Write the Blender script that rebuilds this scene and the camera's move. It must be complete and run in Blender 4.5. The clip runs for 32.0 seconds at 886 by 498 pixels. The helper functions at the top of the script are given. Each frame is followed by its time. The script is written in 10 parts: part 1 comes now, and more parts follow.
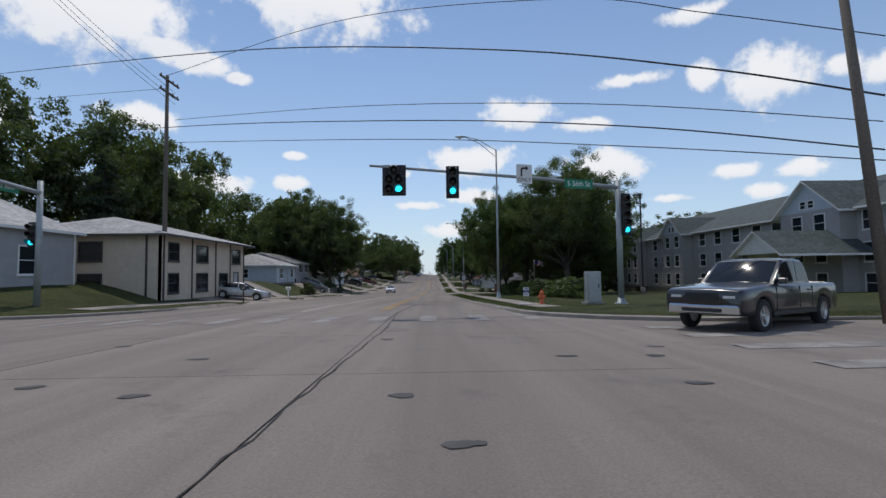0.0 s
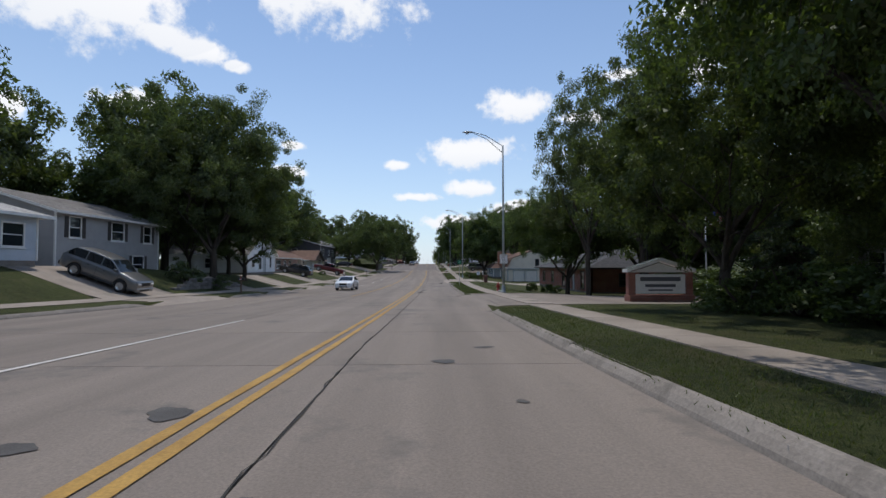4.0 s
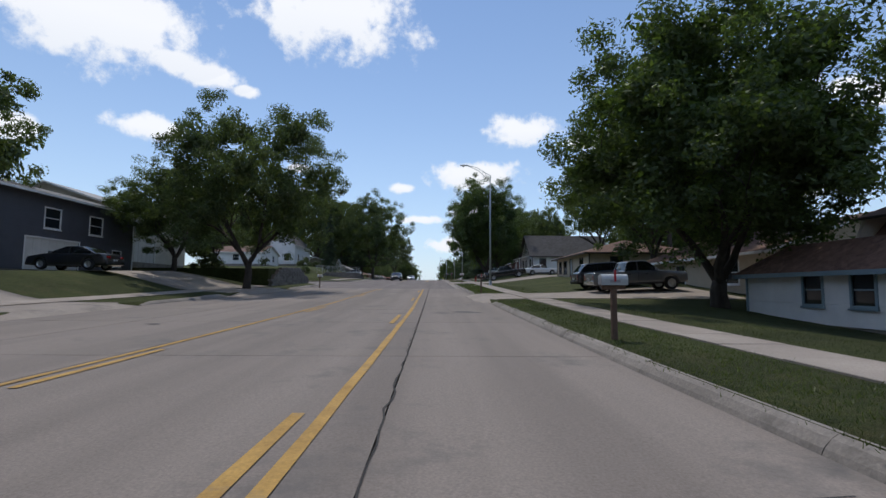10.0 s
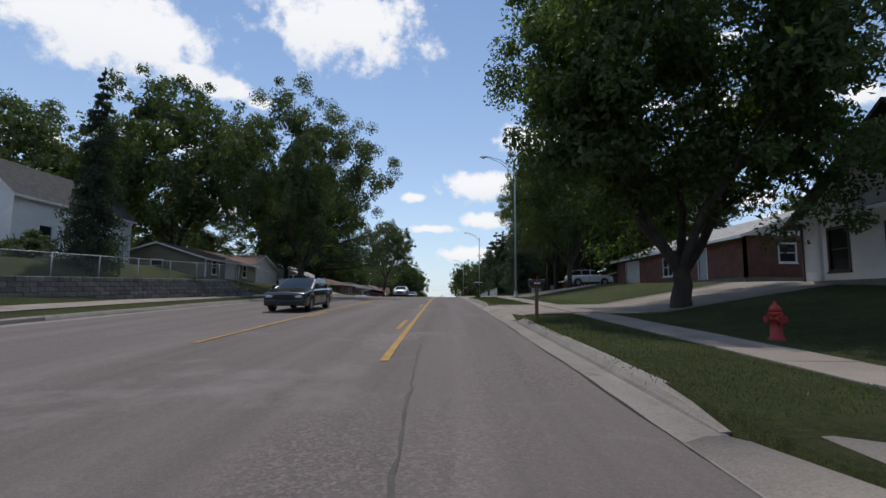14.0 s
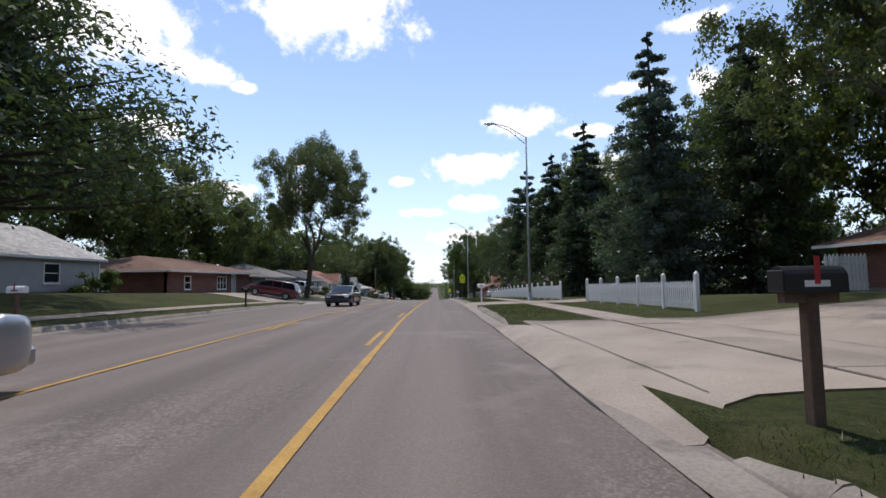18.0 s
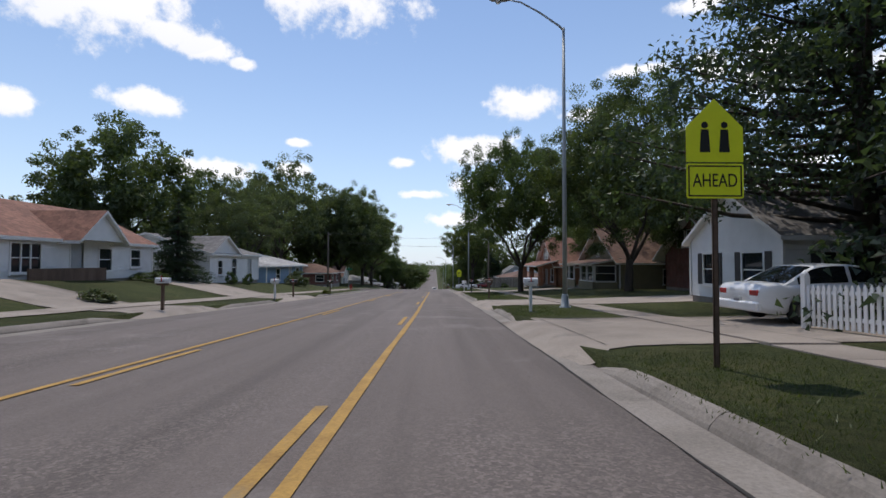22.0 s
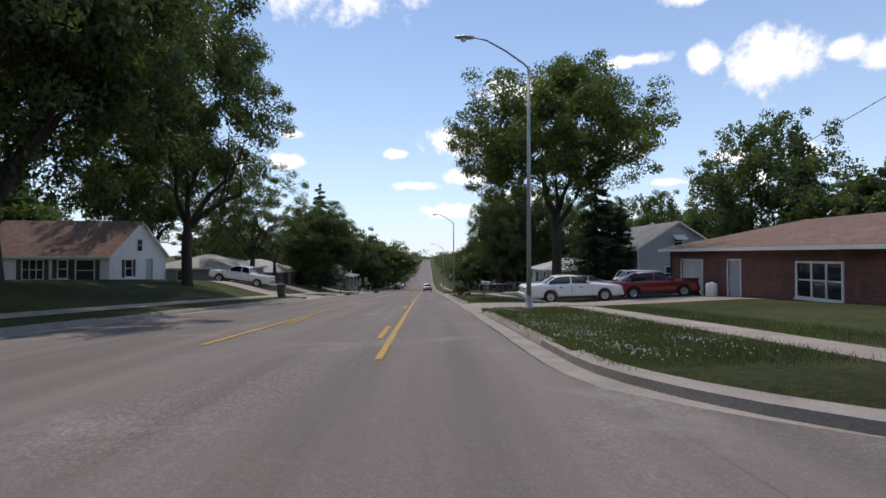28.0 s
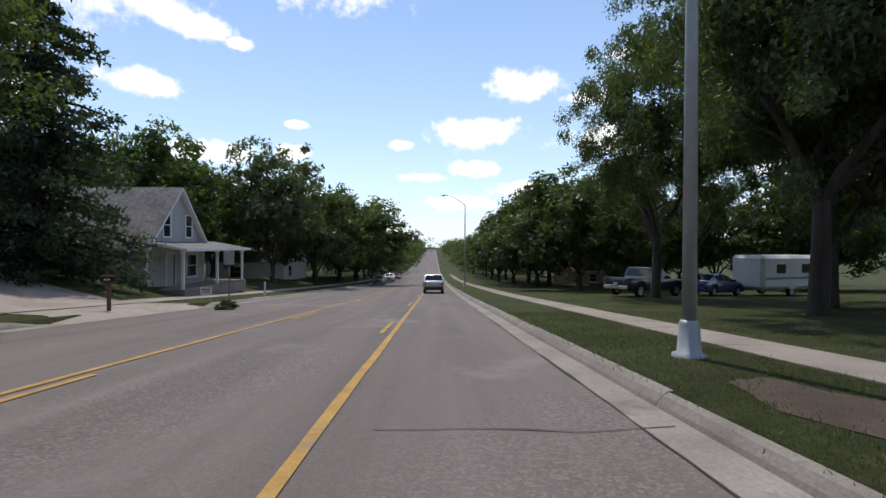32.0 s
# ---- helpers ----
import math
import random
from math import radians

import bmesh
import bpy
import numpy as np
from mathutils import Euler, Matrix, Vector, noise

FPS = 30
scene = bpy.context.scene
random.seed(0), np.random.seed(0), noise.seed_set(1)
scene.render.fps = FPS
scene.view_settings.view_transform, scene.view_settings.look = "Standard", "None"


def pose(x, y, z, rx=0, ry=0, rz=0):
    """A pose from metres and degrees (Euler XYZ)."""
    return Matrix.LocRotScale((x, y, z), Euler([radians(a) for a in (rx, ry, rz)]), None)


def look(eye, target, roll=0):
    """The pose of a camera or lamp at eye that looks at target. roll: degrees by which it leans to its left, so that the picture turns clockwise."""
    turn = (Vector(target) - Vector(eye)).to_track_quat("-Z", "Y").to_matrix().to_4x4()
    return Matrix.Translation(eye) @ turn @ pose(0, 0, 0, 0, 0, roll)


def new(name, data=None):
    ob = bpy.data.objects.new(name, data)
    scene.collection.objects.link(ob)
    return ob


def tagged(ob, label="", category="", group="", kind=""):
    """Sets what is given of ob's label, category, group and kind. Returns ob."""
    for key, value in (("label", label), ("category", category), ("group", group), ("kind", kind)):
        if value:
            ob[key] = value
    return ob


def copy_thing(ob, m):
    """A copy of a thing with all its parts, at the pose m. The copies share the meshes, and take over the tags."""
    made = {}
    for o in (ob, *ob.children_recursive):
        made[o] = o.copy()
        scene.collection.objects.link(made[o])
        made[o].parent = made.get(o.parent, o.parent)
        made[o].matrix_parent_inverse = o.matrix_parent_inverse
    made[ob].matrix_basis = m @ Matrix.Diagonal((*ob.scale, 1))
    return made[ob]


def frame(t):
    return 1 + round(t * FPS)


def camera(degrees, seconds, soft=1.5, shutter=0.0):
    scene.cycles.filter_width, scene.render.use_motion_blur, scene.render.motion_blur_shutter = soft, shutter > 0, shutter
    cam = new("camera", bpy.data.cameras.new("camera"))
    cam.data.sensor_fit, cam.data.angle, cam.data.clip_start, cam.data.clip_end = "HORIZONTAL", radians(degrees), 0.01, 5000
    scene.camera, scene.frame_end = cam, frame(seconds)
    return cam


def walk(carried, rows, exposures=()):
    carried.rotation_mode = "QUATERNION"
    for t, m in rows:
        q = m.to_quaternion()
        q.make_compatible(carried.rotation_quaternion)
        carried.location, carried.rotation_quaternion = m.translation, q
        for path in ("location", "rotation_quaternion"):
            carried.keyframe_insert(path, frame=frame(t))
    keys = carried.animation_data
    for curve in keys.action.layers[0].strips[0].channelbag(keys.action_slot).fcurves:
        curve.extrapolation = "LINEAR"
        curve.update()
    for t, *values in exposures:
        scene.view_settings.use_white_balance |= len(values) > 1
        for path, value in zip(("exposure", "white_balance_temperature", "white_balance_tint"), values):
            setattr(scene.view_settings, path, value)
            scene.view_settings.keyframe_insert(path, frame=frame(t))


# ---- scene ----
import colorsys

cam = camera(86.0, 32.0, soft=1.5)
walk(cam, [
    (0, pose(0.171, 0.000, 1.300, 92.973, 0.700, -1.224)),
    (0.5, pose(0.124, 5.841, 1.205, 92.852, 0.800, -1.455)),
    (1, pose(0.083, 11.790, 1.094, 92.674, 0.800, -1.656)),
    (1.5, pose(0.052, 17.850, 0.959, 92.387, 0.400, -1.835)),
    (2, pose(0.035, 24.034, 0.799, 92.135, 0.100, -1.939)),
    (2.5, pose(0.029, 30.362, 0.616, 91.992, -0.300, -1.917)),
    (3, pose(0.031, 36.858, 0.415, 91.942, -0.175, -1.831)),
    (3.5, pose(0.038, 43.540, 0.204, 91.946, -0.050, -1.702)),
    (4, pose(0.049, 50.415, -0.013, 91.979, 0.075, -1.553)),
    (4.5, pose(0.062, 57.475, -0.233, 92.022, 0.200, -1.403)),
    (5, pose(0.075, 64.701, -0.452, 92.056, 0.067, -1.274)),
    (5.5, pose(0.084, 72.069, -0.666, 92.120, -0.067, -1.194)),
    (6, pose(0.085, 79.552, -0.869, 92.267, -0.200, -1.127)),
    (6.5, pose(0.081, 87.127, -1.056, 92.432, -0.200, -1.075)),
    (7, pose(0.072, 94.772, -1.217, 92.647, -0.200, -0.994)),
    (7.5, pose(0.061, 102.470, -1.345, 92.922, -0.200, -0.852)),
    (8, pose(0.054, 110.204, -1.430, 93.295, -0.200, -0.774)),
    (8.5, pose(0.054, 117.962, -1.467, 93.706, -0.200, -0.808)),
    (9, pose(0.059, 125.741, -1.452, 94.115, -0.200, -0.908)),
    (9.5, pose(0.068, 133.537, -1.387, 94.509, -0.275, -0.988)),
    (10, pose(0.075, 141.352, -1.280, 94.725, -0.350, -1.068)),
    (10.5, pose(0.079, 149.185, -1.137, 94.936, -0.425, -1.126)),
    (11, pose(0.079, 157.031, -0.959, 95.186, -0.500, -1.167)),
    (11.5, pose(0.077, 164.887, -0.746, 95.505, -0.600, -1.168)),
    (12, pose(0.073, 172.747, -0.501, 95.736, -0.700, -1.101)),
    (12.5, pose(0.059, 180.606, -0.234, 95.863, -0.700, -0.814)),
    (13, pose(0.038, 188.461, 0.045, 95.889, -0.700, -0.321)),
    (13.5, pose(0.017, 196.313, 0.327, 95.832, -0.550, 0.069)),
    (14, pose(-0.003, 204.166, 0.607, 95.816, -0.400, 0.296)),
    (14.5, pose(-0.022, 212.022, 0.880, 95.790, -0.200, 0.278)),
    (15, pose(-0.040, 219.878, 1.141, 95.680, 0.200, 0.097)),
    (15.5, pose(-0.058, 227.729, 1.381, 95.491, 0.600, -0.181)),
    (16, pose(-0.074, 235.572, 1.590, 95.233, 1.000, -0.491)),
    (16.5, pose(-0.088, 243.404, 1.758, 94.899, 1.400, -0.764)),
    (17, pose(-0.099, 251.225, 1.879, 94.447, 1.200, -0.936)),
    (17.5, pose(-0.109, 259.036, 1.953, 94.125, 1.000, -0.926)),
    (18, pose(-0.115, 266.837, 1.981, 93.823, 0.800, -0.827)),
    (18.5, pose(-0.112, 274.628, 1.968, 93.556, 0.750, -0.813)),
    (19, pose(-0.102, 282.409, 1.915, 93.266, 0.700, -0.933)),
    (19.5, pose(-0.088, 290.184, 1.820, 92.921, 0.400, -1.094)),
    (20, pose(-0.075, 297.954, 1.681, 92.592, 0.100, -1.237)),
    (20.5, pose(-0.063, 305.724, 1.501, 92.280, 0.133, -1.248)),
    (21, pose(-0.053, 313.494, 1.284, 92.012, 0.167, -1.175)),
    (21.5, pose(-0.043, 321.265, 1.036, 91.812, 0.200, -1.101)),
    (22, pose(-0.026, 329.038, 0.766, 91.678, -0.100, -0.978)),
    (22.5, pose(-0.006, 336.811, 0.483, 91.643, -0.171, -0.848)),
    (23, pose(0.014, 344.585, 0.192, 91.626, -0.243, -0.912)),
    (23.5, pose(0.037, 352.358, -0.104, 91.603, -0.314, -1.130)),
    (24, pose(0.056, 360.126, -0.406, 91.553, -0.386, -1.385)),
    (24.5, pose(0.068, 367.884, -0.714, 91.470, -0.457, -1.524)),
    (25, pose(0.074, 375.632, -1.026, 91.403, -0.529, -1.548)),
    (25.5, pose(0.080, 383.371, -1.339, 91.478, -0.600, -1.615)),
    (26, pose(0.082, 391.106, -1.652, 91.541, -0.450, -1.669)),
    (26.5, pose(0.082, 398.839, -1.973, 91.450, -0.300, -1.707)),
    (27, pose(0.080, 406.571, -2.313, 91.213, -0.150, -1.728)),
    (27.5, pose(0.076, 414.299, -2.680, 90.923, 0.000, -1.730)),
    (28, pose(0.070, 422.019, -3.079, 90.686, -0.050, -1.711)),
    (28.5, pose(0.063, 429.727, -3.507, 90.472, -0.100, -1.604)),
    (29, pose(0.056, 437.422, -3.959, 90.313, -0.300, -1.600)),
    (29.5, pose(0.039, 445.107, -4.427, 90.191, -0.500, -1.548)),
    (30, pose(0.015, 452.790, -4.905, 90.210, -0.567, -1.554)),
    (30.5, pose(-0.019, 460.474, -5.391, 90.194, -0.633, -1.578)),
    (31, pose(-0.060, 468.158, -5.890, 90.047, -0.700, -1.550)),
    (31.5, pose(-0.105, 475.839, -6.406, 89.842, -0.500, -1.375)),
    (32, pose(-0.154, 483.515, -6.939, 89.676, -0.300, -1.045)),
], exposures=[(0, -0.35, 6400, 10), (1, -0.27, 6400, 10), (2, -0.25, 6450, 10), (5, -0.1, 6450, 10), (6, -0.02, 6450, 10), (7, -0.37, 6400, 10), (9, -0.28, 6350, 10), (10, -0.2, 6300, 10), (11, -0.08, 6350, 9), (12, 0.02, 6400, 9), (13, -0.32, 6150, 8), (14, -0.24, 6500, 10),
              (17, 0.33, 6700, 13), (18.2, 0.24, 6650, 13), (19, 0.06, 6550, 12), (20, 0.0, 6500, 13), (22, -0.08, 6500, 12), (24, 0.02, 6750, 12), (25, 0.08, 6500, 11), (25.6, -0.05, 6500, 11), (28, 0.04, 6650, 12), (29, 0.15, 6700, 12), (30, -0.14, 6500, 11), (31, -0.32, 6500, 11), (32, 0.2, 6600, 11)])

# ---- light: midday sun ahead, a little to the left, blue sky with fair-weather cumulus ----
SUN_AZ, SUN_EL = -12.0, 65.0        # degrees from the road's heading (positive to the right), above the horizon


def heading(az, el):
    a, e = radians(az), radians(el)
    return Vector((math.sin(a) * math.cos(e), math.cos(a) * math.cos(e), math.sin(e)))


world = bpy.data.worlds.new("sky")
scene.world = world
world.use_nodes = True
wn, wl = world.node_tree.nodes, world.node_tree.links
wn.clear()
w_out, w_bg = wn.new("ShaderNodeOutputWorld"), wn.new("ShaderNodeBackground")
sky = wn.new("ShaderNodeTexSky")
sky.sky_type, sky.sun_disc = "NISHITA", False
sky.sun_elevation, sky.sun_rotation = radians(SUN_EL), radians(SUN_AZ)
sky.air_density, sky.dust_density, sky.ozone_density = 1.0, 0.05, 3.0
SKY_STRENGTH = 0.15
w_bg.inputs["Strength"].default_value = SKY_STRENGTH


def wmath(op, a, b=None, c=None, clamp=False):
    n = wn.new("ShaderNodeMath")
    n.operation, n.use_clamp = op, clamp
    for i, v in enumerate((a, b, c)):
        if v is None:
            continue
        if isinstance(v, (int, float)):
            n.inputs[i].default_value = v
        else:
            wl.new(v, n.inputs[i])
    return n.outputs[0]


def wdot(sock, vec):
    n = wn.new("ShaderNodeVectorMath")
    n.operation = "DOT_PRODUCT"
    wl.new(sock, n.inputs[0])
    n.inputs[1].default_value = vec
    return n.outputs["Value"]


w_co = wn.new("ShaderNodeTexCoord")
warp = wn.new("ShaderNodeTexNoise")
warp.inputs["Scale"].default_value, warp.inputs["Detail"].default_value, warp.inputs["Roughness"].default_value = 13.0, 7.0, 0.62
wl.new(w_co.outputs["Generated"], warp.inputs["Vector"])
puff = wn.new("ShaderNodeTexNoise")
puff.inputs["Scale"].default_value, puff.inputs["Detail"].default_value, puff.inputs["Roughness"].default_value = 38.0, 6.0, 0.6
wl.new(w_co.outputs["Generated"], puff.inputs["Vector"])
fluff = wmath("ADD", wmath("MULTIPLY", wmath("SUBTRACT", warp.outputs["Fac"], 0.5), 2.6), wmath("MULTIPLY", wmath("SUBTRACT", puff.outputs["Fac"], 0.5), 1.3))
cover = None
under = None
# heading, elevation, half width and half height of each cloud, degrees
CLOUDS_A = [(-38.1, 25.7, 10.5, 4.6), (-12.6, 30.6, 9.2, 4.9), (-29.4, 22.9, 2.9, 1.4), (-25.8, 22.2, 3.4, 1.3), (-22.3, 21.3, 1.5, 0.7),
            (-31.6, 16.1, 3.9, 1.4), (-25.3, 10.1, 5.5, 1.3), (10.6, 18.5, 4.1, 1.9), (18.8, 16.8, 3.5, 0.8), (4.4, 13.5, 5.6, 1.8),
            (-3.9, 11.9, 1.8, 0.7), (23.2, 20.8, 3.9, 0.9), (30.8, 19.7, 1.6, 1.7)]
CLOUDS_B = [(36.7, 18.8, 4.1, 3.3), (42.1, 18.4, 1.5, 1.2), (29.9, 26.0, 3.3, 1.0), (5.1, 9.2, 2.8, 1.0), (20.0, 11.9, 5.4, 1.9),
            (-16.2, 13.6, 1.5, 0.5), (-16.7, 10.5, 2.0, 0.9), (33.1, 10.1, 2.5, 0.8), (38.6, 9.7, 2.6, 1.0), (35.7, 7.9, 1.9, 0.9),
            (-2.0, 8.2, 2.7, 0.6), (3.1, 5.2, 4.1, 1.0), (27.0, 7.9, 2.8, 0.6)]
CLOUDS_C = [(44.8, 17.3, 2.0, 1.4), (-42.5, 14.2, 2.8, 1.4), (10.9, 6.8, 4.0, 0.9), (60, 25, 9, 4), (-65, 20, 8, 4), (80, 40, 14, 8), (-90, 35, 15, 6),
            (130, 25, 14, 5), (170, 35, 18, 7), (-140, 28, 16, 6), (30, 60, 14, 8), (-120, 60, 16, 9)]
for az, el, wa, he in CLOUDS_A + CLOUDS_B + CLOUDS_C:
    c = heading(az, el)
    side = Vector((math.cos(radians(az)), -math.sin(radians(az)), 0))
    rise = side.cross(c)
    dirs = w_co.outputs["Generated"]
    u = wmath("DIVIDE", wdot(dirs, side), math.sin(radians(wa)))
    v = wmath("DIVIDE", wmath("SUBTRACT", wdot(dirs, rise), 0.0), math.sin(radians(he)))
    r2 = wmath("ADD", wmath("MULTIPLY", u, u), wmath("MULTIPLY", v, v))
    body = wmath("SUBTRACT", 1.0, wmath("SQRT", r2))
    body = wmath("MULTIPLY", wmath("MAXIMUM", body, -3.0), wmath("GREATER_THAN", wdot(dirs, c), 0.3))
    body = wmath("SUBTRACT", body, wmath("MULTIPLY", wmath("LESS_THAN", wdot(dirs, c), 0.3), 4.0))
    cover = body if cover is None else wmath("MAXIMUM", cover, body)
    shade = wmath("MULTIPLY", wmath("GREATER_THAN", body, -0.3), wmath("MULTIPLY", v, -0.5))
    under = shade if under is None else wmath("MAXIMUM", under, shade)
dens = wn.new("ShaderNodeMapRange")
dens.interpolation_type = "SMOOTHSTEP"
dens.inputs["From Min"].default_value, dens.inputs["From Max"].default_value = -0.12, 0.5
wl.new(wmath("ADD", cover, wmath("MULTIPLY", fluff, 0.8)), dens.inputs["Value"])
cloud_col = wn.new("ShaderNodeMix")
cloud_col.data_type = "RGBA"
cloud_col.inputs[6].default_value, cloud_col.inputs[7].default_value = (7.5, 7.5, 7.6, 1), (6.0, 6.3, 6.8, 1)
wl.new(wmath("MULTIPLY", under, 1.0, clamp=True), cloud_col.inputs[0])
sky_mix = wn.new("ShaderNodeMix")
sky_mix.data_type = "RGBA"
wl.new(wmath("MULTIPLY", dens.outputs["Result"], 0.95), sky_mix.inputs[0])
# summer haze that pales the sky towards the horizon
w_sep = wn.new("ShaderNodeSeparateXYZ")
wl.new(w_co.outputs["Generated"], w_sep.inputs[0])
haze = wmath("POWER", 2.718, wmath("MULTIPLY", wmath("MAXIMUM", w_sep.outputs[2], 0.0), -4.2))
haze_mix = wn.new("ShaderNodeMix")
haze_mix.data_type = "RGBA"
wl.new(wmath("MULTIPLY", haze, 0.8), haze_mix.inputs[0])
wl.new(sky.outputs["Color"], haze_mix.inputs[6])
haze_mix.inputs[7].default_value = (4.5, 5.4, 6.6, 1)
wl.new(haze_mix.outputs[2], sky_mix.inputs[6])
wl.new(cloud_col.outputs[2], sky_mix.inputs[7])
wl.new(sky_mix.outputs[2], w_bg.inputs["Color"])
wl.new(w_bg.outputs["Background"], w_out.inputs["Surface"])

sun = new("sun", bpy.data.lights.new("sun", "SUN"))
sun.data.energy, sun.data.angle, sun.data.color = 2.75, radians(0.53), (1.0, 0.925, 0.83)
sun.matrix_world = look(heading(SUN_AZ, SUN_EL) * 300 + Vector((0, 240, 0)), (0, 240, 0))

# ---- materials ----
def node_mat(name):
    m = bpy.data.materials.new(name)
    m.use_nodes = True
    t = m.node_tree
    return m, t.nodes, t.links, t.nodes["Principled BSDF"]


def nz(nt, links, coord, scale, detail=5.0, rough=0.55, stretch=None):
    if stretch:
        mp = nt.new("ShaderNodeMapping")
        mp.inputs["Scale"].default_value = stretch
        links.new(coord, mp.inputs["Vector"])
        coord = mp.outputs["Vector"]
    n = nt.new("ShaderNodeTexNoise")
    n.inputs["Scale"].default_value, n.inputs["Detail"].default_value, n.inputs["Roughness"].default_value = scale, detail, rough
    links.new(coord, n.inputs["Vector"])
    return n.outputs["Fac"]


def ramp(nt, links, fac, stops):
    r = nt.new("ShaderNodeValToRGB")
    while len(r.color_ramp.elements) < len(stops):
        r.color_ramp.elements.new(0.5)
    for e, (p, c) in zip(r.color_ramp.elements, stops):
        e.position, e.color = p, (*c, 1)
    links.new(fac, r.inputs["Fac"])
    return r.outputs["Color"]


def mixc(nt, links, fac, a, b, mode="MIX"):
    m = nt.new("ShaderNodeMix")
    m.data_type, m.blend_type = "RGBA", mode
    for i, v in ((0, fac), (6, a), (7, b)):
        if isinstance(v, (int, float)):
            m.inputs[i].default_value = v
        elif isinstance(v, tuple):
            m.inputs[i].default_value = (*v, 1)
        else:
            links.new(v, m.inputs[i])
    return m.outputs[2]


def bump(nt, links, bsdf, height, strength=0.3, dist=0.02):
    b = nt.new("ShaderNodeBump")
    b.inputs["Strength"].default_value, b.inputs["Distance"].default_value = strength, dist
    links.new(height, b.inputs["Height"])
    links.new(b.outputs["Normal"], bsdf.inputs["Normal"])


def obj_co(nt):
    return nt.new("ShaderNodeTexCoord").outputs["Object"]


def geo_pos(nt):
    return nt.new("ShaderNodeNewGeometry").outputs["Position"]


def ground_mat(name, dark, light, rough, fine, coarse, stretch=None, relief=0.25, stain=None, stain_scale=0.6, dist=0.01, rand=0.0, chips=None):
    """A surface with grain, larger blotches and, if given, stains."""
    m, nt, lk, b = node_mat(name)
    co = geo_pos(nt)
    f1, f2 = nz(nt, lk, co, fine, 6, 0.65), nz(nt, lk, co, coarse, 4, 0.55, stretch)
    mid = tuple((a + c) / 2 for a, c in zip(dark, light))
    col = ramp(nt, lk, f2, [(0.3, dark), (0.5, mid), (0.72, light)])
    grain = ramp(nt, lk, f1, [(0.3, (0.72, 0.72, 0.72)), (0.7, (1.12, 1.12, 1.12))])
    col = mixc(nt, lk, 1.0, col, grain, "MULTIPLY")
    if stain:
        f3 = nz(nt, lk, co, stain_scale, 7, 0.7)
        s = ramp(nt, lk, f3, [(0.56, (0, 0, 0)), (0.7, (1, 1, 1))])
        col = mixc(nt, lk, s, col, stain)
    if chips:
        # bare aggregate showing through in worn places
        vo = nt.new("ShaderNodeTexVoronoi")
        vo.inputs["Scale"].default_value = 38.0
        lk.new(co, vo.inputs["Vector"])
        sp_ = nt.new("ShaderNodeSeparateColor")
        lk.new(vo.outputs["Color"], sp_.inputs[0])
        tone = ramp(nt, lk, sp_.outputs[0], [(0.0, (0.55,) * 3), (0.6, (1.0,) * 3), (1.0, (1.9,) * 3)])
        worn = ramp(nt, lk, nz(nt, lk, co, 0.32, 3, 0.5, (1.2, 0.5, 1.0)), [(0.5, (0.12,) * 3), (0.62, (chips,) * 3)])
        col = mixc(nt, lk, worn, col, mixc(nt, lk, 1.0, col, tone, "MULTIPLY"))
    if rand:
        oi = nt.new("ShaderNodeObjectInfo")
        rr = ramp(nt, lk, oi.outputs["Random"], [(0.0, (1 - rand,) * 3), (1.0, (1 + rand,) * 3)])
        col = mixc(nt, lk, 1.0, col, rr, "MULTIPLY")
    lk.new(col, b.inputs["Base Color"])
    b.inputs["Roughness"].default_value = rough
    bump(nt, lk, b, f1, relief, dist)
    return m


def plain(name, color, rough=0.5, metal=0.0, var=0.12, scale=6.0, relief=0.0, coat=0.0):
    """Paint, plastic or metal with slight wear in tone and gloss."""
    m, nt, lk, b = node_mat(name)
    f = nz(nt, lk, obj_co(nt), scale, 5, 0.6)
    col = mixc(nt, lk, 1.0, color, ramp(nt, lk, f, [(0.3, (1 - var,) * 3), (0.7, (1 + var,) * 3)]), "MULTIPLY")
    lk.new(col, b.inputs["Base Color"])
    b.inputs["Roughness"].default_value, b.inputs["Metallic"].default_value = rough, metal
    if coat:
        b.inputs["Coat Weight"].default_value, b.inputs["Coat Roughness"].default_value = coat, 0.06
    if relief:
        bump(nt, lk, b, f, relief, 0.01)
    return m


def glass_mat(name, tint=(0.02, 0.025, 0.03)):
    m, nt, lk, b = node_mat(name)
    b.inputs["Base Color"].default_value = (*tint, 1)
    b.inputs["Roughness"].default_value = 0.04
    b.inputs["Specular IOR Level"].default_value = 0.5
    return m


def glow(name, color, strength):
    m, nt, lk, b = node_mat(name)
    b.inputs["Base Color"].default_value = (*color, 1)
    b.inputs["Emission Color"].default_value, b.inputs["Emission Strength"].default_value = (*color, 1), strength
    return m


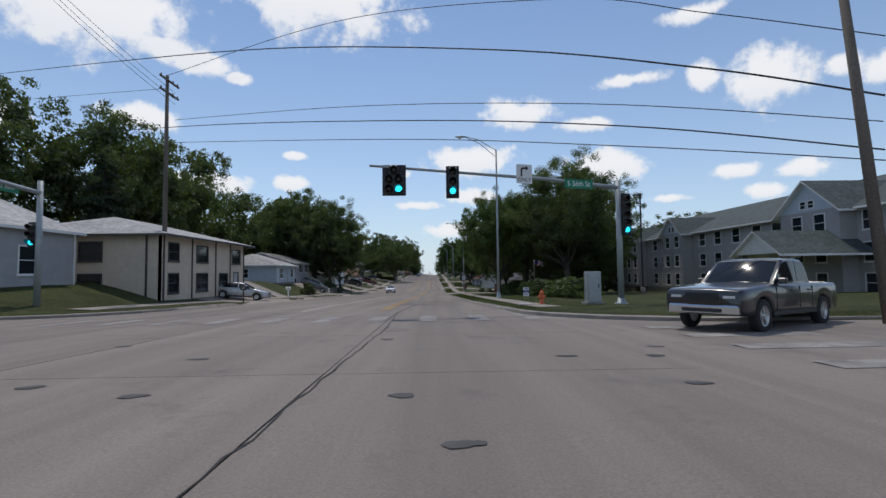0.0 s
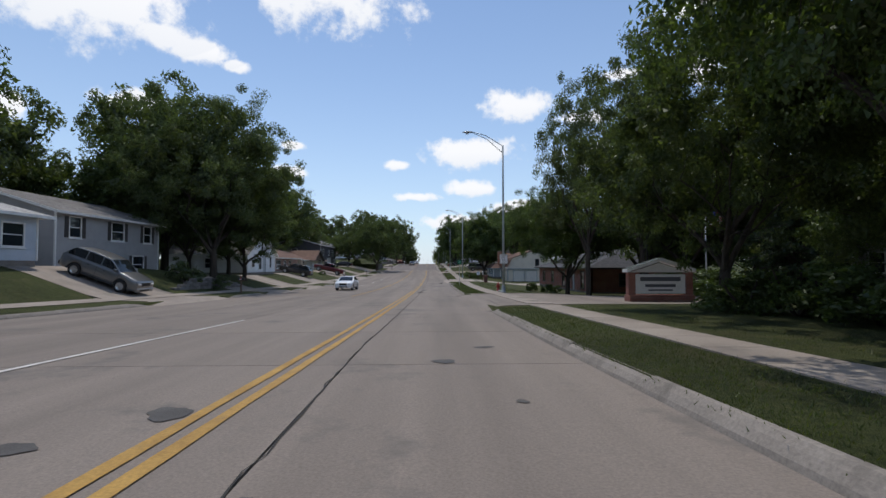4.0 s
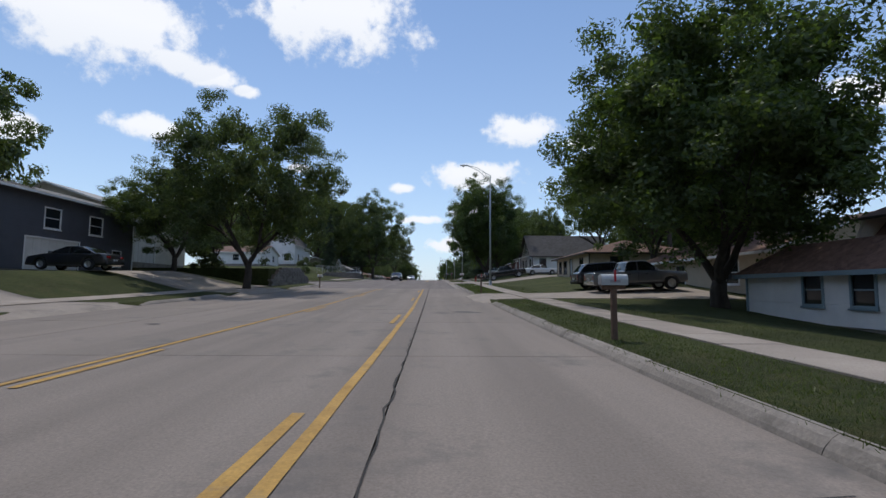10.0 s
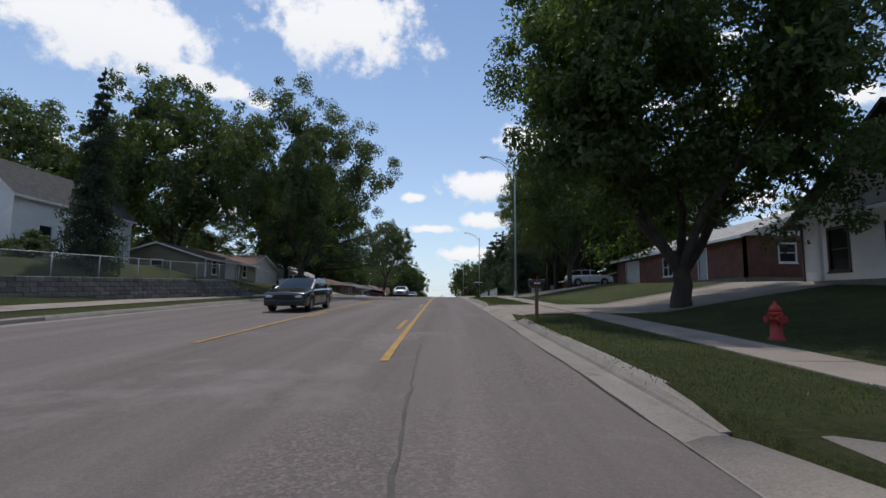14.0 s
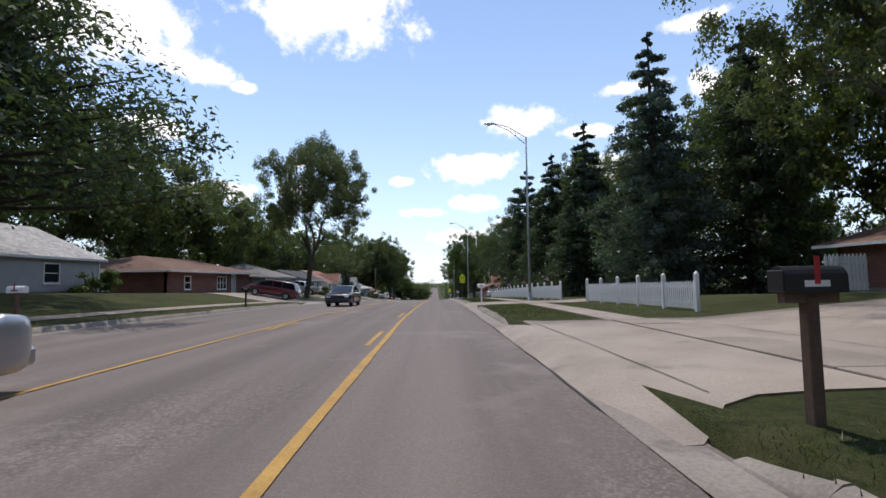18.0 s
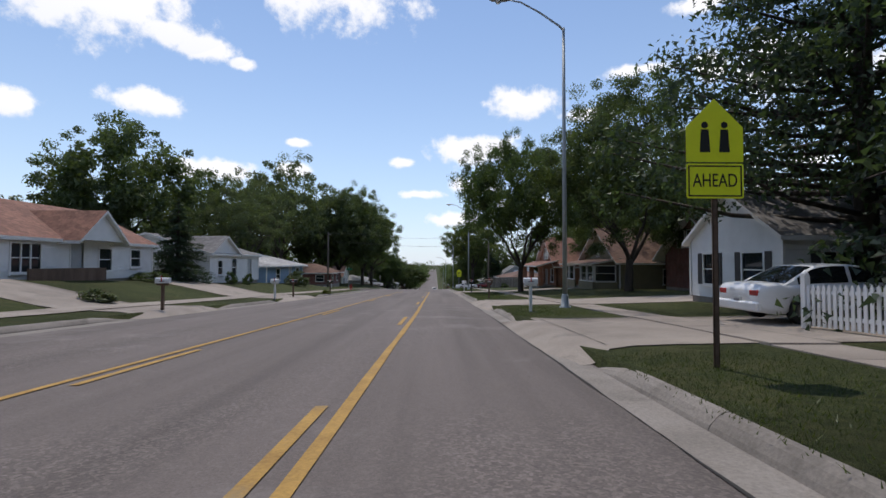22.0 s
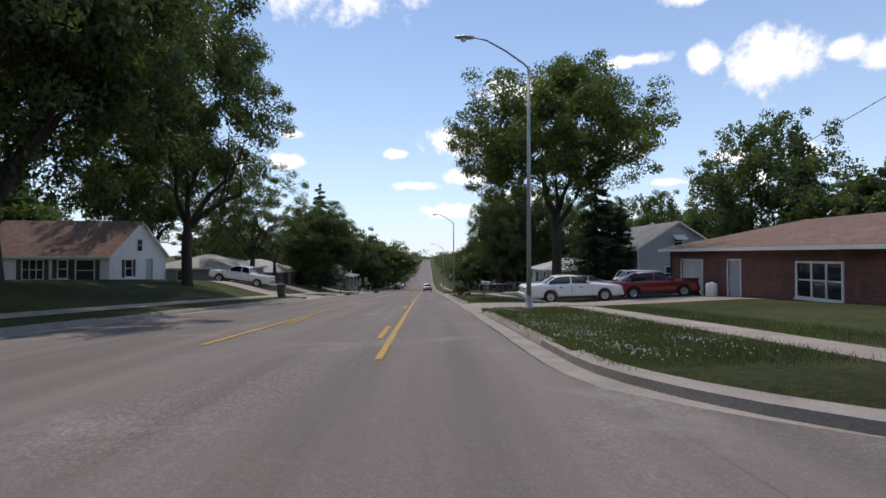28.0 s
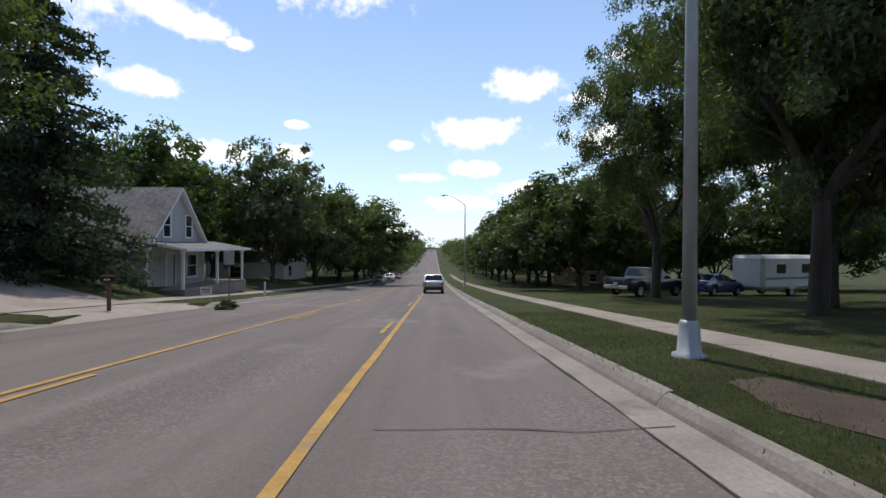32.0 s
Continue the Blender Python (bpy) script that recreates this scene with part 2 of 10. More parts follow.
def brick_mat(name, a, b_, mortar, rand=0.0):
    m, nt, lk, b = node_mat(name)
    co = geo_pos(nt)
    sep = nt.new("ShaderNodeSeparateXYZ")
    lk.new(co, sep.inputs[0])
    add = nt.new("ShaderNodeMath")
    lk.new(sep.outputs[0], add.inputs[0])
    lk.new(sep.outputs[1], add.inputs[1])
    comb = nt.new("ShaderNodeCombineXYZ")
    lk.new(add.outputs[0], comb.inputs[0])
    lk.new(sep.outputs[2], comb.inputs[1])
    br = nt.new("ShaderNodeTexBrick")
    for k, v in (("Scale", 1.0), ("Mortar Size", 0.006), ("Brick Width", 0.215), ("Row Height", 0.075), ("Bias", 0.0)):
        br.inputs[k].default_value = v
    br.inputs["Color1"].default_value, br.inputs["Color2"].default_value, br.inputs["Mortar"].default_value = (*a, 1), (*b_, 1), (*mortar, 1)
    lk.new(comb.outputs[0], br.inputs["Vector"])
    f = nz(nt, lk, co, 1.3, 6, 0.6)
    col = mixc(nt, lk, 1.0, br.outputs["Color"], ramp(nt, lk, f, [(0.3, (0.75,) * 3), (0.7, (1.2,) * 3)]), "MULTIPLY")
    lk.new(col, b.inputs["Base Color"])
    b.inputs["Roughness"].default_value = 0.85
    inv = nt.new("ShaderNodeMath")
    inv.operation = "SUBTRACT"
    inv.inputs[0].default_value = 1.0
    lk.new(br.outputs["Fac"], inv.inputs[1])
    bump(nt, lk, b, inv.outputs[0], 0.5, 0.008)
    return m


def shingle_mat(name, dark, light):
    m, nt, lk, b = node_mat(name)
    co = geo_pos(nt)
    f1, f2 = nz(nt, lk, co, 5.5, 3, 0.7), nz(nt, lk, co, 0.5, 5, 0.6)
    vor = nt.new("ShaderNodeTexVoronoi")
    vor.inputs["Scale"].default_value = 4.5
    lk.new(co, vor.inputs["Vector"])
    col = ramp(nt, lk, f1, [(0.3, dark), (0.7, light)])
    sep = nt.new("ShaderNodeSeparateColor")
    lk.new(vor.outputs["Color"], sep.inputs[0])
    col = mixc(nt, lk, 1.0, col, ramp(nt, lk, sep.outputs[0], [(0.0, (0.75,) * 3), (1.0, (1.2,) * 3)]), "MULTIPLY")
    col = mixc(nt, lk, 1.0, col, ramp(nt, lk, f2, [(0.3, (0.82,) * 3), (0.7, (1.15,) * 3)]), "MULTIPLY")
    lk.new(col, b.inputs["Base Color"])
    b.inputs["Roughness"].default_value = 0.9
    bump(nt, lk, b, sep.outputs[0], 0.4, 0.02)
    return m


def leaf_mat(name, dark, light, yellow=None):
    """Leaves: every clump its own tone, with light shining through."""
    m, nt, lk, b = node_mat(name)
    g = nt.new("ShaderNodeNewGeometry")
    f = nz(nt, lk, g.outputs["Position"], 0.35, 3, 0.5)
    col = ramp(nt, lk, g.outputs["Random Per Island"], [(0.0, dark), (0.75, tuple((a + c) / 2 for a, c in zip(dark, light))), (1.0, light)])
    col = mixc(nt, lk, 1.0, col, ramp(nt, lk, f, [(0.35, (0.75,) * 3), (0.65, (1.25,) * 3)]), "MULTIPLY")
    if yellow:
        s = ramp(nt, lk, nz(nt, lk, g.outputs["Position"], 0.22, 2, 0.5), [(0.58, (0, 0, 0)), (0.68, (1, 1, 1))])
        col = mixc(nt, lk, s, col, yellow)
    nt.remove(b)
    out = nt["Material Output"]
    dif, tr, gl, m1, m2 = (nt.new("ShaderNode" + k) for k in ("BsdfDiffuse", "BsdfTranslucent", "BsdfGlossy", "MixShader", "MixShader"))
    lk.new(col, dif.inputs["Color"])
    lk.new(mixc(nt, lk, 1.0, col, (1.5, 1.7, 0.6), "MULTIPLY"), tr.inputs["Color"])
    gl.inputs["Roughness"].default_value = 0.45
    gl.inputs["Color"].default_value = (0.5, 0.55, 0.5, 1)
    m1.inputs[0].default_value, m2.inputs[0].default_value = 0.44, 0.05
    lk.new(dif.outputs[0], m1.inputs[1])
    lk.new(tr.outputs[0], m1.inputs[2])
    lk.new(m1.outputs[0], m2.inputs[1])
    lk.new(gl.outputs[0], m2.inputs[2])
    lk.new(m2.outputs[0], out.inputs["Surface"])
    return m


M = {}
M["asphalt"] = ground_mat("worn asphalt", (0.118, 0.099, 0.09), (0.187, 0.158, 0.145), 0.88, 55, 0.8, (1.5, 0.045, 1.0), 0.5, (0.198, 0.175, 0.163), 0.35, 0.012, chips=0.5)
M["concrete_road"] = ground_mat("old road concrete", (0.175, 0.148, 0.127), (0.252, 0.214, 0.184), 0.88, 42, 0.7, (1.4, 0.06, 1.0), 0.3, (0.115, 0.104, 0.095), 0.5, 0.008, 0.06)
M["concrete"] = ground_mat("pale concrete", (0.25, 0.213, 0.182), (0.345, 0.3, 0.257), 0.9, 40, 0.8, None, 0.3, (0.17, 0.15, 0.13), 0.7, 0.008, 0.1)
M["kerb"] = ground_mat("kerb concrete", (0.21, 0.187, 0.163), (0.3, 0.27, 0.24), 0.9, 30, 1.2, None, 0.4, (0.13, 0.115, 0.1), 1.1, 0.01, 0.08)
M["tar"] = ground_mat("tar patch", (0.035, 0.033, 0.032), (0.075, 0.07, 0.068), 0.7, 30, 2.0, None, 0.4)
M["joint"] = plain("joint filler", (0.03, 0.028, 0.026), 0.9)
M["patch"] = ground_mat("worn dark patch", (0.07, 0.066, 0.062), (0.12, 0.112, 0.105), 0.85, 40, 1.5, None, 0.4)
def lawn_mat():
    m, nt, lk, b = node_mat("mown lawn")
    co = geo_pos(nt)
    fine, clump, big = nz(nt, lk, co, 70, 4, 0.75), nz(nt, lk, co, 7, 6, 0.7), nz(nt, lk, co, 0.3, 4, 0.55)
    col = ramp(nt, lk, clump, [(0.3, (0.028, 0.038, 0.013)), (0.52, (0.052, 0.063, 0.022)), (0.72, (0.082, 0.09, 0.034))])
    col = mixc(nt, lk, 1.0, col, ramp(nt, lk, fine, [(0.34, (0.45,) * 3), (0.66, (1.5,) * 3)]), "MULTIPLY")
    dry = ramp(nt, lk, nz(nt, lk, co, 0.9, 6, 0.7), [(0.5, (0, 0, 0)), (0.74, (0.6, 0.6, 0.6))])
    col = mixc(nt, lk, dry, col, (0.1, 0.09, 0.043))
    col = mixc(nt, lk, 1.0, col, ramp(nt, lk, big, [(0.35, (0.78,) * 3), (0.65, (1.2,) * 3)]), "MULTIPLY")
    lk.new(col, b.inputs["Base Color"])
    b.inputs["Roughness"].default_value = 0.95
    b.inputs["Specular IOR Level"].default_value = 0.15
    bump(nt, lk, b, fine, 0.9, 0.04)
    return m


M["grass"] = lawn_mat()
# Lifted above the lawn's tone, putting light the upright blades lack into their colour.
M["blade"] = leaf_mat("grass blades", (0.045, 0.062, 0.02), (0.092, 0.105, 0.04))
M["yellow"] = ground_mat("yellow road paint", (0.35, 0.2, 0.045), (0.5, 0.3, 0.07), 0.8, 30, 2.5, None, 0.3, (0.24, 0.18, 0.1), 1.7)
M["white_line"] = ground_mat("white road paint", (0.5, 0.48, 0.45), (0.68, 0.66, 0.63), 0.8, 30, 2.5, None, 0.3, (0.32, 0.3, 0.28), 1.6)
M["worn_line"] = ground_mat("nearly worn road paint", (0.17, 0.155, 0.14), (0.36, 0.34, 0.32), 0.85, 25, 1.6, None, 0.3, (0.16, 0.145, 0.13), 2.2)
M["mulch"] = ground_mat("chipped bark", (0.032, 0.021, 0.014), (0.08, 0.054, 0.037), 0.95, 25, 1.5, None, 0.6)
M["bark"] = ground_mat("bark", (0.035, 0.028, 0.022), (0.085, 0.068, 0.055), 0.95, 12, 3.0, (1, 1, 0.2), 0.9, None, 1, 0.05)
M["leaf_a"] = leaf_mat("elm leaves", (0.055, 0.071, 0.034), (0.115, 0.143, 0.064))
M["leaf_b"] = leaf_mat("maple leaves", (0.05, 0.07, 0.029), (0.105, 0.144, 0.054))
M["leaf_c"] = leaf_mat("ash leaves", (0.062, 0.08, 0.032), (0.135, 0.166, 0.062), (0.17, 0.175, 0.05))
M["leaf_d"] = leaf_mat("olive leaves", (0.064, 0.078, 0.045), (0.126, 0.146, 0.083))
M["needle"] = leaf_mat("spruce needles", (0.03, 0.044, 0.03), (0.064, 0.088, 0.062))
M["blue_needle"] = leaf_mat("blue spruce needles", (0.05, 0.072, 0.07), (0.1, 0.135, 0.135))
M["red_leaf"] = leaf_mat("purple leaves", (0.04, 0.016, 0.015), (0.1, 0.035, 0.03))
M["white_siding"] = plain("white siding", (0.74, 0.745, 0.75), 0.6, 0, 0.07, 1.2)
M["grey_siding"] = plain("grey siding", (0.36, 0.36, 0.37), 0.65, 0, 0.08, 1.2)
M["lilac_siding"] = plain("lilac grey siding", (0.36, 0.345, 0.34), 0.65, 0, 0.06, 1.2)
M["dark_siding"] = plain("slate siding", (0.085, 0.088, 0.105), 0.6, 0, 0.1, 1.2)
M["tan_siding"] = plain("tan siding", (0.5, 0.42, 0.31), 0.7, 0, 0.08, 1.2)
M["cream_siding"] = plain("cream siding", (0.6, 0.56, 0.48), 0.7, 0, 0.07, 1.2)
M["blue_siding"] = plain("blue siding", (0.15, 0.25, 0.38), 0.65, 0, 0.08, 1.2)
M["pale_blue"] = plain("pale blue siding", (0.47, 0.53, 0.6), 0.65, 0, 0.07, 1.2)
M["green_siding"] = plain("olive siding", (0.22, 0.2, 0.13), 0.7, 0, 0.1, 1.2)
M["brown_siding"] = plain("brown siding", (0.13, 0.085, 0.065), 0.7, 0, 0.12, 1.2)
M["stucco"] = plain("beige stucco", (0.58, 0.5, 0.4), 0.9, 0, 0.08, 2.0, 0.3)
M["brick_red"] = brick_mat("red brick", (0.2, 0.062, 0.045), (0.29, 0.105, 0.075), (0.3, 0.26, 0.23))
M["brick_dark"] = brick_mat("dark red brick", (0.13, 0.042, 0.034), (0.2, 0.07, 0.055), (0.2, 0.17, 0.15))
M["brick_orange"] = brick_mat("orange brick", (0.3, 0.115, 0.06), (0.38, 0.165, 0.09), (0.33, 0.28, 0.24))
M["brick_pink"] = brick_mat("weathered pink brick", (0.27, 0.14, 0.11), (0.36, 0.2, 0.155), (0.36, 0.31, 0.28))
M["block"] = brick_mat("grey block", (0.17, 0.165, 0.155), (0.22, 0.21, 0.2), (0.11, 0.105, 0.1))
M["roof_grey"] = shingle_mat("grey shingles", (0.13, 0.125, 0.12), (0.2, 0.19, 0.185))
M["roof_pale"] = shingle_mat("pale shingles", (0.3, 0.295, 0.285), (0.42, 0.41, 0.4))
M["roof_dark"] = shingle_mat("charcoal shingles", (0.03, 0.03, 0.033), (0.06, 0.06, 0.065))
M["roof_green"] = shingle_mat("green-grey shingles", (0.045, 0.06, 0.058), (0.075, 0.095, 0.09))
M["roof_brown"] = shingle_mat("brown shingles", (0.11, 0.062, 0.046), (0.19, 0.11, 0.08))
M["roof_red"] = shingle_mat("red-brown shingles", (0.17, 0.078, 0.055), (0.27, 0.135, 0.095))
M["trim"] = plain("white trim paint", (0.75, 0.745, 0.73), 0.55, 0, 0.07, 3)
M["dark_trim"] = plain("dark trim paint", (0.05, 0.045, 0.045), 0.6, 0, 0.1, 3)
M["blue_trim"] = plain("blue-grey trim", (0.2, 0.28, 0.33), 0.6, 0, 0.1, 3)
M["garage_door"] = plain("painted garage door", (0.62, 0.61, 0.58), 0.6, 0, 0.06, 2)
M["door"] = plain("painted door", (0.4, 0.42, 0.44), 0.5, 0, 0.08, 3)
M["window"] = glass_mat("window glass")
M["car_glass"] = glass_mat("tinted car glass", (0.012, 0.014, 0.016))
M["galv"] = plain("galvanised steel", (0.42, 0.44, 0.45), 0.5, 0.6, 0.12, 8)
M["pole_paint"] = plain("grey painted steel", (0.33, 0.36, 0.37), 0.5, 0.35, 0.1, 4)
M["wood_pole"] = ground_mat("weathered pole wood", (0.11, 0.09, 0.075), (0.2, 0.17, 0.14), 0.95, 14, 2.5, (1, 1, 0.1), 0.7)
M["fence_wood"] = ground_mat("grey fence boards", (0.2, 0.18, 0.16), (0.34, 0.31, 0.28), 0.95, 14, 2.5, (1, 1, 0.1), 0.7, None, 1, 0.02, 0.15)
M["wood"] = ground_mat("brown stained wood", (0.1, 0.062, 0.042), (0.19, 0.125, 0.09), 0.9, 14, 2.5, (1, 1, 0.15), 0.6)
M["black"] = plain("black enamel", (0.015, 0.015, 0.016), 0.4, 0, 0.15, 4)
M["black_plastic"] = plain("black plastic", (0.022, 0.022, 0.023), 0.6, 0, 0.15, 4)
M["rubber"] = plain("tyre rubber", (0.02, 0.02, 0.021), 0.85, 0, 0.2, 10)
M["rim"] = plain("alloy", (0.45, 0.46, 0.47), 0.3, 0.9, 0.08, 8)
M["chrome"] = plain("chrome", (0.6, 0.61, 0.62), 0.15, 1.0, 0.04, 8)
M["hydrant_red"] = plain("red hydrant paint", (0.33, 0.03, 0.022), 0.5, 0, 0.15, 9)
M["hydrant_orange"] = plain("orange hydrant paint", (0.6, 0.13, 0.04), 0.5, 0, 0.15, 9)
M["sign_white"] = plain("white sign sheet", (0.75, 0.75, 0.75), 0.4, 0, 0.04, 5)
M["sign_green"] = plain("green sign sheet", (0.0, 0.2, 0.1), 0.4, 0, 0.05, 5)
M["sign_yellow"] = plain("fluorescent yellow-green sheet", (0.9, 0.95, 0.03), 0.4, 0, 0.04, 5)
M["sign_back"] = plain("bare aluminium sign back", (0.4, 0.4, 0.4), 0.5, 0.5, 0.1, 5)
M["ink"] = plain("black sign ink", (0.012, 0.012, 0.012), 0.5, 0, 0.05, 5)
M["white_ink"] = plain("white sign lettering", (0.8, 0.8, 0.8), 0.4, 0, 0.04, 5)
M["vinyl"] = plain("white vinyl", (0.78, 0.785, 0.79), 0.45, 0, 0.05, 3)
M["signal_lamp"] = glow("lit green lens", (0.02, 0.55, 0.8), 3.0)
M["lens_off"] = plain("unlit lens", (0.03, 0.02, 0.015), 0.3)
M["red_lens"] = plain("red lens", (0.35, 0.01, 0.012), 0.2, 0, 0.1, 6, 0, 0.6)
M["clear_lens"] = plain("clear lens", (0.6, 0.62, 0.64), 0.12, 0.2, 0.1, 6, 0, 0.6)
M["plate"] = plain("number plate", (0.6, 0.62, 0.6), 0.5)
M["bar_grey"] = plain("grey print", (0.25, 0.25, 0.27), 0.6)
M["flag_red"] = plain("red cloth", (0.42, 0.03, 0.035), 0.85)
M["flag_white"] = plain("white cloth", (0.72, 0.7, 0.68), 0.85)
M["flag_blue"] = plain("blue cloth", (0.03, 0.045, 0.2), 0.85)
M["wire"] = plain("power line", (0.03, 0.03, 0.032), 0.7)
M["ceramic"] = plain("porcelain insulator", (0.16, 0.14, 0.13), 0.3)
M["solar"] = plain("skylight glass", (0.03, 0.05, 0.09), 0.08, 0, 0.1, 2, 0, 0.6)
M["bin"] = plain("blue-black bin plastic", (0.02, 0.025, 0.05), 0.55)


def paint(name, rgb, metal=0.3):
    if name not in M:
        M[name] = plain(name, rgb, 0.28, metal, 0.03, 2, 0, 0.9)
    return M[name]

# ---- tools ----
def mesh_of(name, verts, faces, mats, idx=None, smooth=False):
    me = bpy.data.meshes.new(name)
    me.from_pydata([tuple(v) for v in verts], [], faces)
    for mt in mats if isinstance(mats, (list, tuple)) else [mats]:
        me.materials.append(mt)
    if idx is not None:
        me.polygons.foreach_set("material_index", idx)
    if smooth:
        me.polygons.foreach_set("use_smooth", [True] * len(me.polygons))
    me.update()
    return me


def part(name, bm, material, parent, label=""):
    """Links a bmesh as one mesh object under a thing or a part."""
    me = bpy.data.meshes.new(name)
    bm.to_mesh(me)
    bm.free()
    for mt in material if isinstance(material, (list, tuple)) else [material]:
        me.materials.append(mt)
    ob = new(name, me)
    ob.parent = parent
    if label:
        ob["label"] = label
    return ob


def child(name, me, parent, label="", m=None):
    ob = new(name, me)
    ob.parent = parent
    if m is not None:
        ob.matrix_local = m
    if label:
        ob["label"] = label
    return ob


def thing(name, x, y, z, rz=0, label="", category="", group="", kind=""):
    ob = new(name)
    ob.empty_display_size = 0.3
    ob.matrix_world = pose(x, y, z, 0, 0, rz)
    return tagged(ob, label, category, group, kind)


def box(bm, x0, y0, z0, x1, y1, z1, bev=0.0):
    vs = [bm.verts.new((x, y, z)) for z in (z0, z1) for y in (y0, y1) for x in (x0, x1)]
    fs = [bm.faces.new([vs[i] for i in q]) for q in ((0, 2, 3, 1), (4, 5, 7, 6), (0, 1, 5, 4), (2, 6, 7, 3), (0, 4, 6, 2), (1, 3, 7, 5))]
    if bev > 0:
        es = list({e for f in fs for e in f.edges})
        bmesh.ops.bevel(bm, geom=es, offset=bev, segments=1, affect="EDGES")
    return bm


def boxm(*a, bev=0.0):
    return box(bmesh.new(), *a, bev=bev)


def tube(bm, path, radii, seg=8, caps=True):
    """A round bar along a path of points."""
    rings = []
    n = len(path)
    pts = [Vector(p) for p in path]
    for i, p in enumerate(pts):
        d = (pts[min(i + 1, n - 1)] - pts[max(i - 1, 0)]).normalized()
        a = d.cross(Vector((0, 0, 1)) if abs(d.z) < 0.9 else Vector((0, 1, 0))).normalized()
        b = d.cross(a)
        r = radii[i] if isinstance(radii, (list, tuple)) else radii
        rings.append([bm.verts.new(p + r * (math.cos(2 * math.pi * k / seg) * a + math.sin(2 * math.pi * k / seg) * b)) for k in range(seg)])
    for r0, r1 in zip(rings, rings[1:]):
        for k in range(seg):
            f = bm.faces.new((r0[k], r0[(k + 1) % seg], r1[(k + 1) % seg], r1[k]))
            f.smooth = True
    if caps:
        bm.faces.new(rings[0][::-1])
        bm.faces.new(rings[-1])
    bmesh.ops.recalc_face_normals(bm, faces=bm.faces)
    return bm


def lathe(bm, prof, seg=12, at=(0, 0, 0), caps=True):
    """A turned solid from (radius, z) pairs."""
    rings = []
    for r, z in prof:
        rings.append([bm.verts.new((at[0] + r * math.cos(2 * math.pi * k / seg), at[1] + r * math.sin(2 * math.pi * k / seg), at[2] + z)) for k in range(seg)])
    for r0, r1 in zip(rings, rings[1:]):
        for k in range(seg):
            f = bm.faces.new((r0[k], r0[(k + 1) % seg], r1[(k + 1) % seg], r1[k]))
            f.smooth = True
    if caps:
        bm.faces.new(rings[0][::-1])
        bm.faces.new(rings[-1])
    return bm


def line(y, table):
    ys, vs = zip(*table)
    return float(np.interp(y, ys, vs))


# ---- the plan: heights along the road and the lines across it ----
PROFILE = [(-400, 3.0), (-60, 0.75), (0, 0.0), (15, -0.28), (30, -0.67), (45, -1.14), (60, -1.61), (75, -2.05), (90, -2.42), (105, -2.67), (120, -2.76), (135, -2.67), (150, -2.42),
           (165, -2.04), (180, -1.55), (195, -1.02), (210, -0.49), (225, 0.0), (240, 0.38), (255, 0.61), (270, 0.68), (285, 0.58), (300, 0.33)]
PROFILE += [(315, -0.06), (330, -0.57), (345, -1.12), (360, -1.7), (375, -2.3), (390, -2.91), (405, -3.54), (420, -4.27), (435, -5.12), (450, -6.03), (465, -6.99), (480, -8.0),
            (520, -10.8), (560, -13.2), (600, -15.1), (640, -16.4), (700, -17.0), (760, -16.6), (850, -15.2), (1000, -14.0), (1500, -13.0)]
P_Y, P_Z = [p[0] for p in PROFILE], [p[1] for p in PROFILE]
_fine = np.arange(-400, 1501, 3.0)
_z = np.interp(_fine, P_Y, P_Z)
for _ in range(3):
    _z = np.convolve(np.r_[_z[0], _z[0], _z, _z[-1], _z[-1]], [0.1, 0.2, 0.4, 0.2, 0.1], "valid")


def road_z(y):
    return float(np.interp(y, _fine, _z))


KERB_R = [(-60, 4.2), (12, 4.2), (24, 3.5), (34, 2.75), (60, 2.45), (107, 2.7), (138, 3.0), (165, 2.85), (192, 2.45), (212, 2.35), (246, 1.98), (285, 1.98), (316, 2.2), (347, 2.45), (378, 2.5), (428, 2.35), (456, 2.18), (486, 2.14), (900, 2.2)]
KERB_L = [(-60, -15), (60, -14.4), (110, -13.4), (140, -12.9), (180, -12.3), (258, -12.2), (295, -11.6), (326, -10.9), (355, -9.7), (386, -9.0), (434, -10.4), (464, -10.2), (496, -10.9), (900, -11)]
YEL_R = [(0, -2.2), (33, -2.15), (60, -1.85), (105, -1.33), (129, -1.08), (160, -0.82), (200, -0.95), (246, -1.12), (285, -1.38), (316, -1.17), (347, -0.75), (378, -0.69), (428, -0.76), (456, -0.97), (486, -1.15), (900, -1.1)]
YEL_L = [(0, -6.6), (38, -6.3), (64, -6.0), (109, -5.5), (132, -5.2), (163, -4.85), (249, -5.3), (288, -5.35), (319, -5.05), (350, -4.45), (381, -4.4), (458, -4.7), (489, -5.0), (900, -5)]
JOINT = [(0, -1.4), (21, -1.5), (33, -0.95), (60, -1.28), (105, -0.67), (129, -0.4), (160, -0.37), (200, -0.4)]
WALK_R = [(-60, 6.2), (16, 5.8), (24, 4.7), (36, 4.4), (75, 4.4), (101, 4.5), (148, 4.95), (190, 4.8), (246, 4.4), (262, 4.5), (313, 5.1), (352, 6.0), (368, 6.15), (440, 6.2), (470, 6.2), (489, 4.7), (900, 4.8)]
